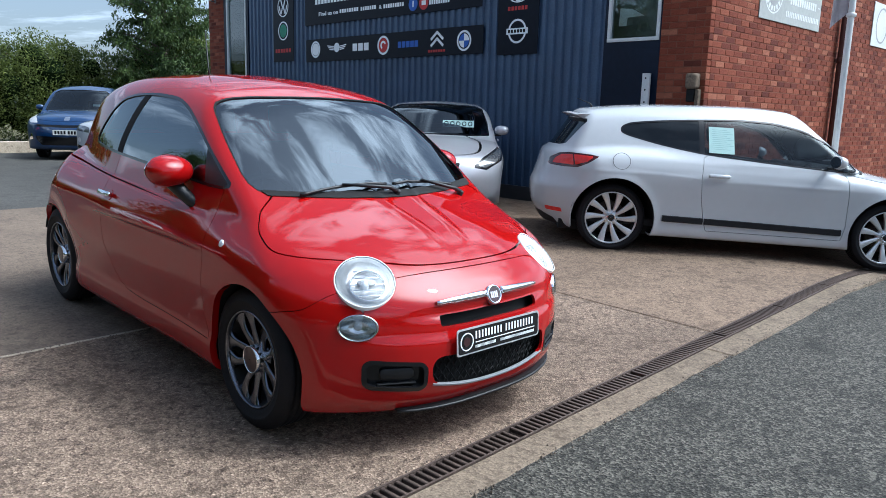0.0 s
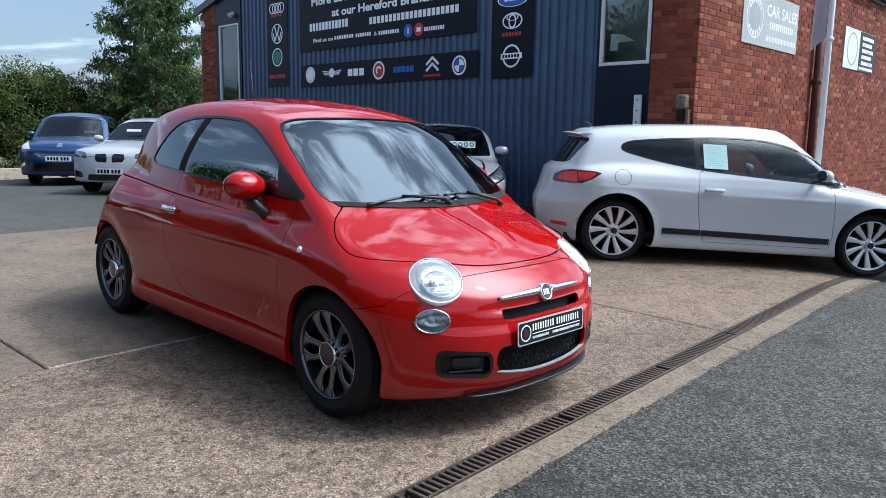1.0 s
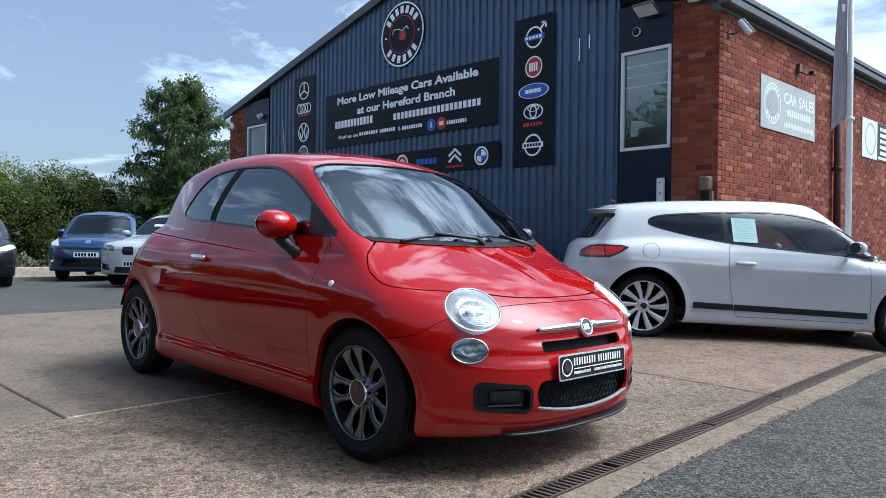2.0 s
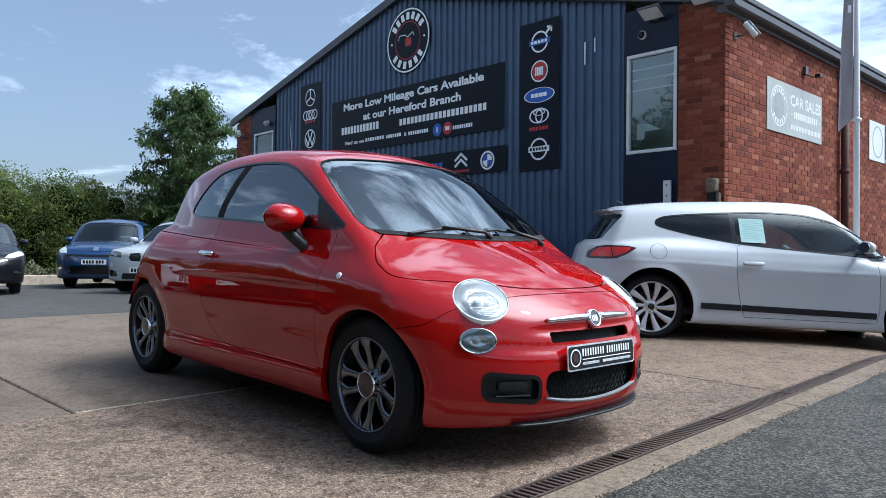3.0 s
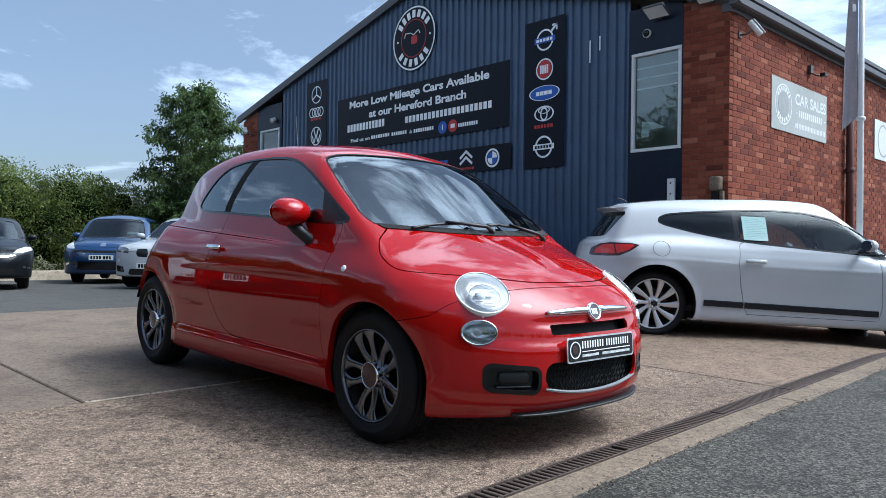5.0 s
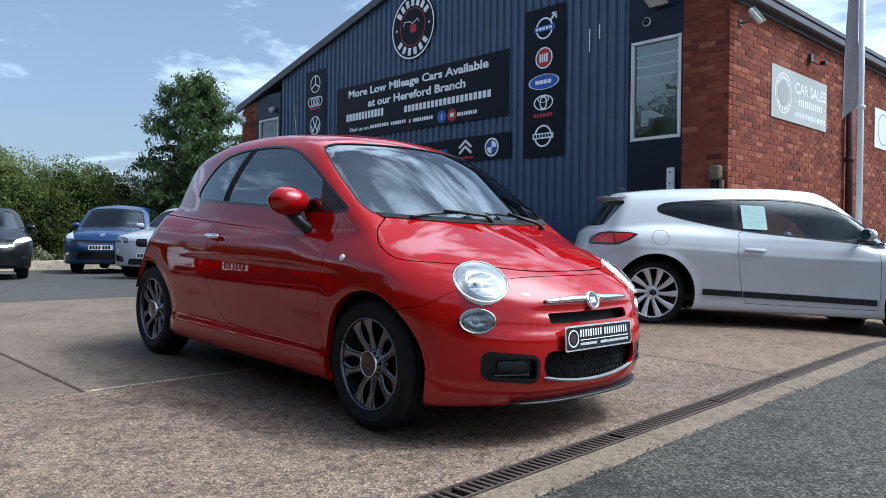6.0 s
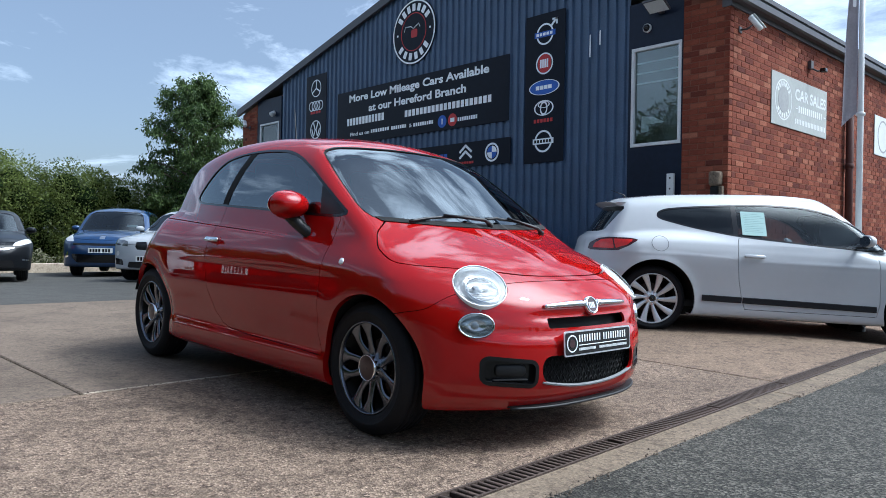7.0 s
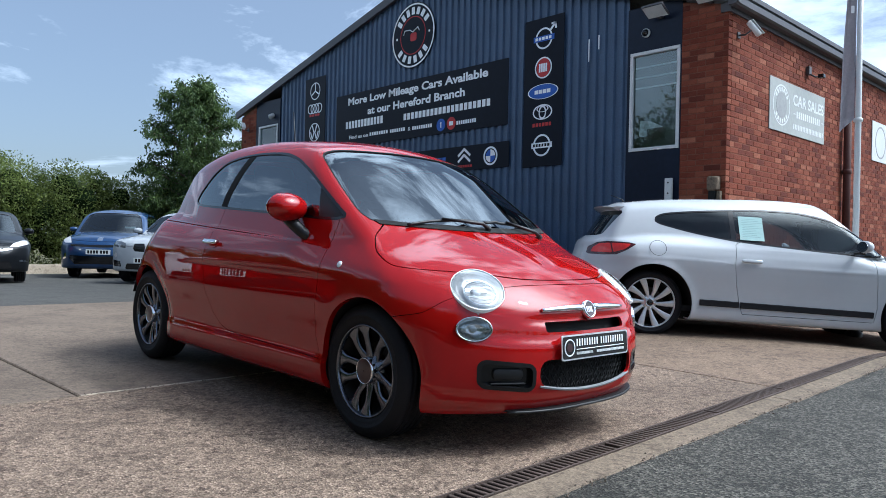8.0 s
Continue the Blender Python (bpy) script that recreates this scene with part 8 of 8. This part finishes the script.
def hedge(name, a, b, z, depth, height, n_leaf, seed, label, material="leaf_hedge", size=1.0, rise=0.0):
    """A run of mixed bushes between two places on the plan: a mound of leaves with gaps and shoots."""
    r = np.random.default_rng(seed)
    a, b = np.array(a, float), np.array(b, float)
    ln = np.linalg.norm(b - a)
    u = (b - a) / ln
    n = np.array([-u[1], u[0]])
    k = int(ln / 0.42)
    bushes = []
    top = height
    ph = r.uniform(0, 6.28, 3)
    for i in range(k):
        s = (i + r.uniform(0, 1)) / k * ln
        rad = r.uniform(0.6, 1.2) * max(1.0, top / 3)
        height = top * (0.86 + 0.05 * math.sin(0.9 * s + ph[0]) + 0.06 * math.sin(2.3 * s + ph[1]) + r.normal(0, 0.05)) * (1 + rise * (s - 0.69 * ln))
        for layer in range(3):
            zc = (0.2 + 0.30 * layer + r.uniform(0, 0.12)) * height
            bushes.append((s + r.normal(0, 0.4), r.uniform(-0.5, 0.5) * depth, min(zc, height - 0.55 * rad), rad * r.uniform(0.6, 1.0)))
    B = np.array(bushes)
    pick = r.integers(0, len(B), n_leaf)
    d = r.normal(size=(n_leaf, 3))
    d /= np.linalg.norm(d, axis=1)[:, None]
    rr = B[pick, 3] * (0.58 + 0.46 * r.uniform(0, 1, n_leaf) ** 0.8)
    loc = np.stack([B[pick, 0], B[pick, 1], B[pick, 2]], 1) + d * rr[:, None]
    # a few long shoots
    sh = r.uniform(0, 1, n_leaf) < 0.02
    loc[sh, 2] += r.exponential(0.10, sh.sum())
    loc[:, 2] = np.maximum(loc[:, 2], 0.02)
    P = np.stack([a[0] + u[0] * loc[:, 0] + n[0] * loc[:, 1], a[1] + u[1] * loc[:, 0] + n[1] * loc[:, 1], z + loc[:, 2]], 1)
    D = np.stack([u[0] * d[:, 0] + n[0] * d[:, 1], u[1] * d[:, 0] + n[1] * d[:, 1], d[:, 2]], 1) + r.normal(scale=0.7, size=P.shape)
    ob = leaves(name, P, D, size * r.uniform(0.10, 0.20, n_leaf), size * r.uniform(0.05, 0.10, n_leaf), material, None, seed)
    tagged(ob, label, "hedge", "", "stuff")
    # near-black balls added inside the bushes stand in for shade between leaves
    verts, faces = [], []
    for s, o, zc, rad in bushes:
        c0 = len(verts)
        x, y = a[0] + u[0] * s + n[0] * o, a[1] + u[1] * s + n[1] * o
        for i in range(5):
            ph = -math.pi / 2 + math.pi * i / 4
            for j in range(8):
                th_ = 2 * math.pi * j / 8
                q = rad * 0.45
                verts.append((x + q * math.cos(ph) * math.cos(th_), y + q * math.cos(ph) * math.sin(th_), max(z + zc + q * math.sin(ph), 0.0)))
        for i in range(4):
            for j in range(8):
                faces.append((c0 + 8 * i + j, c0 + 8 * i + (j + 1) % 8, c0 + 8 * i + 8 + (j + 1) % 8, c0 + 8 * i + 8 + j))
    tagged(raw(name + "_heart", verts, faces, "hedge_heart"), "near-black balls that put shade into the depth of the hedge", "hedge", "", "stuff")


tree(11.0, 24.4, -0.08, 6.75, 2.0, 5, "young broad-leaved tree with drooping dark green leaves")
hedge("hedge", (-16, 28.2), (16, 25.9), -0.05, 1.8, 3.45, 400000, 3, "tall overgrown green hedge of mixed bushes behind the wall", size=0.55, rise=0.02)
hedge("far_hedge", (-9.0, -12), (-9.6, 7), 0.0, 2.5, 8.0, 70000, 8, "row of tall dark green trees along the side of the yard", "leaf_tree", size=1.5)
hedge("side_hedge", (-9.6, 7), (-11, 30), 0.0, 2.5, 7.2, 70000, 11, "dark green hedge along the side of the yard", "leaf_tree", size=1.3)
hedge("lane_hedge", (-16, -16), (26, -18), 0.0, 2.5, 3.2, 14000, 9, "green hedge across the lane", size=2.0)
red_other, _, _ = parked_car("hatchback", pose(-2.50, 11.5, gz(11.5), 0, 0, 38), "red hatchback parked at the end of the row", hatch_like(paint="red_paint", plate=(-0.79, 0.50), step=0.06))
white_other, _, _ = parked_car("hatchback", pose(-3.1, 14.3, gz(14.3), 0, 0, 38), "white hatchback parked in the row of cars", hatch_like(paint="white_paint", plate=(-0.79, 0.50), step=0.06))


# ---- crumbs of stone and dry leaf along the joints ----
mat("crumb", (0.11, 0.085, 0.062), 0.9, scale=20, vary=0.5, island=0.8)


def crumbs():
    """Loose grit along the edging strip, the drain and the slab joints."""
    rng = random.Random(12)
    verts, faces = [], []

    def bit(x, y, r):
        z = gz(y, x)
        k = len(verts)
        a = rng.uniform(0, 6.28)
        for i in range(4):
            t = a + i * 1.57 + rng.uniform(-0.4, 0.4)
            verts.append((x + r * math.cos(t) * rng.uniform(0.6, 1.2), y + r * math.sin(t) * rng.uniform(0.6, 1.2), z - 0.001))
        verts.append((x + rng.uniform(-0.3, 0.3) * r, y + rng.uniform(-0.3, 0.3) * r, z + r * rng.uniform(0.5, 1.0)))
        faces.extend([(k + i, k + (i + 1) % 4, k + 4) for i in range(4)])
    for a0, a1, b, spread, n, big in ((-2.5, 6.0, -0.222, 0.018, 520, 0.007), (-2.0, 5.0, 0.056, 0.006, 160, 0.005), (-1.5, 4.0, -0.070, 0.005, 120, 0.005)):
        for _ in range(n):
            x, y = yard(rng.uniform(a0, a1), b + rng.gauss(0, spread))
            bit(x, y, big * rng.uniform(0.4, 1.3))
    for _ in range(260):
        x, y = yard(rng.uniform(-0.62, 1.6), 2.2025 + rng.gauss(0, 0.010))
        bit(x, y, 0.006 * rng.uniform(0.4, 1.3))
    for _ in range(260):
        x, y = yard(-0.594 + rng.gauss(0, 0.008), rng.uniform(2.2, 4.2))
        bit(x, y, 0.004 * rng.uniform(0.4, 1.4))
    for _ in range(120):
        x, y = yard(2.911 + rng.gauss(0, 0.006), rng.uniform(0.1, 3.0))
        bit(x, y, 0.006 * rng.uniform(0.4, 1.3))
    tagged(raw("grit", verts, faces, "crumb"), "brown grit and crumbled leaf lying along the joints", "grit", "", "stuff")


crumbs()
# ---- the bricks of the walls ----
for args in WALLS:
    brickwork(*args)
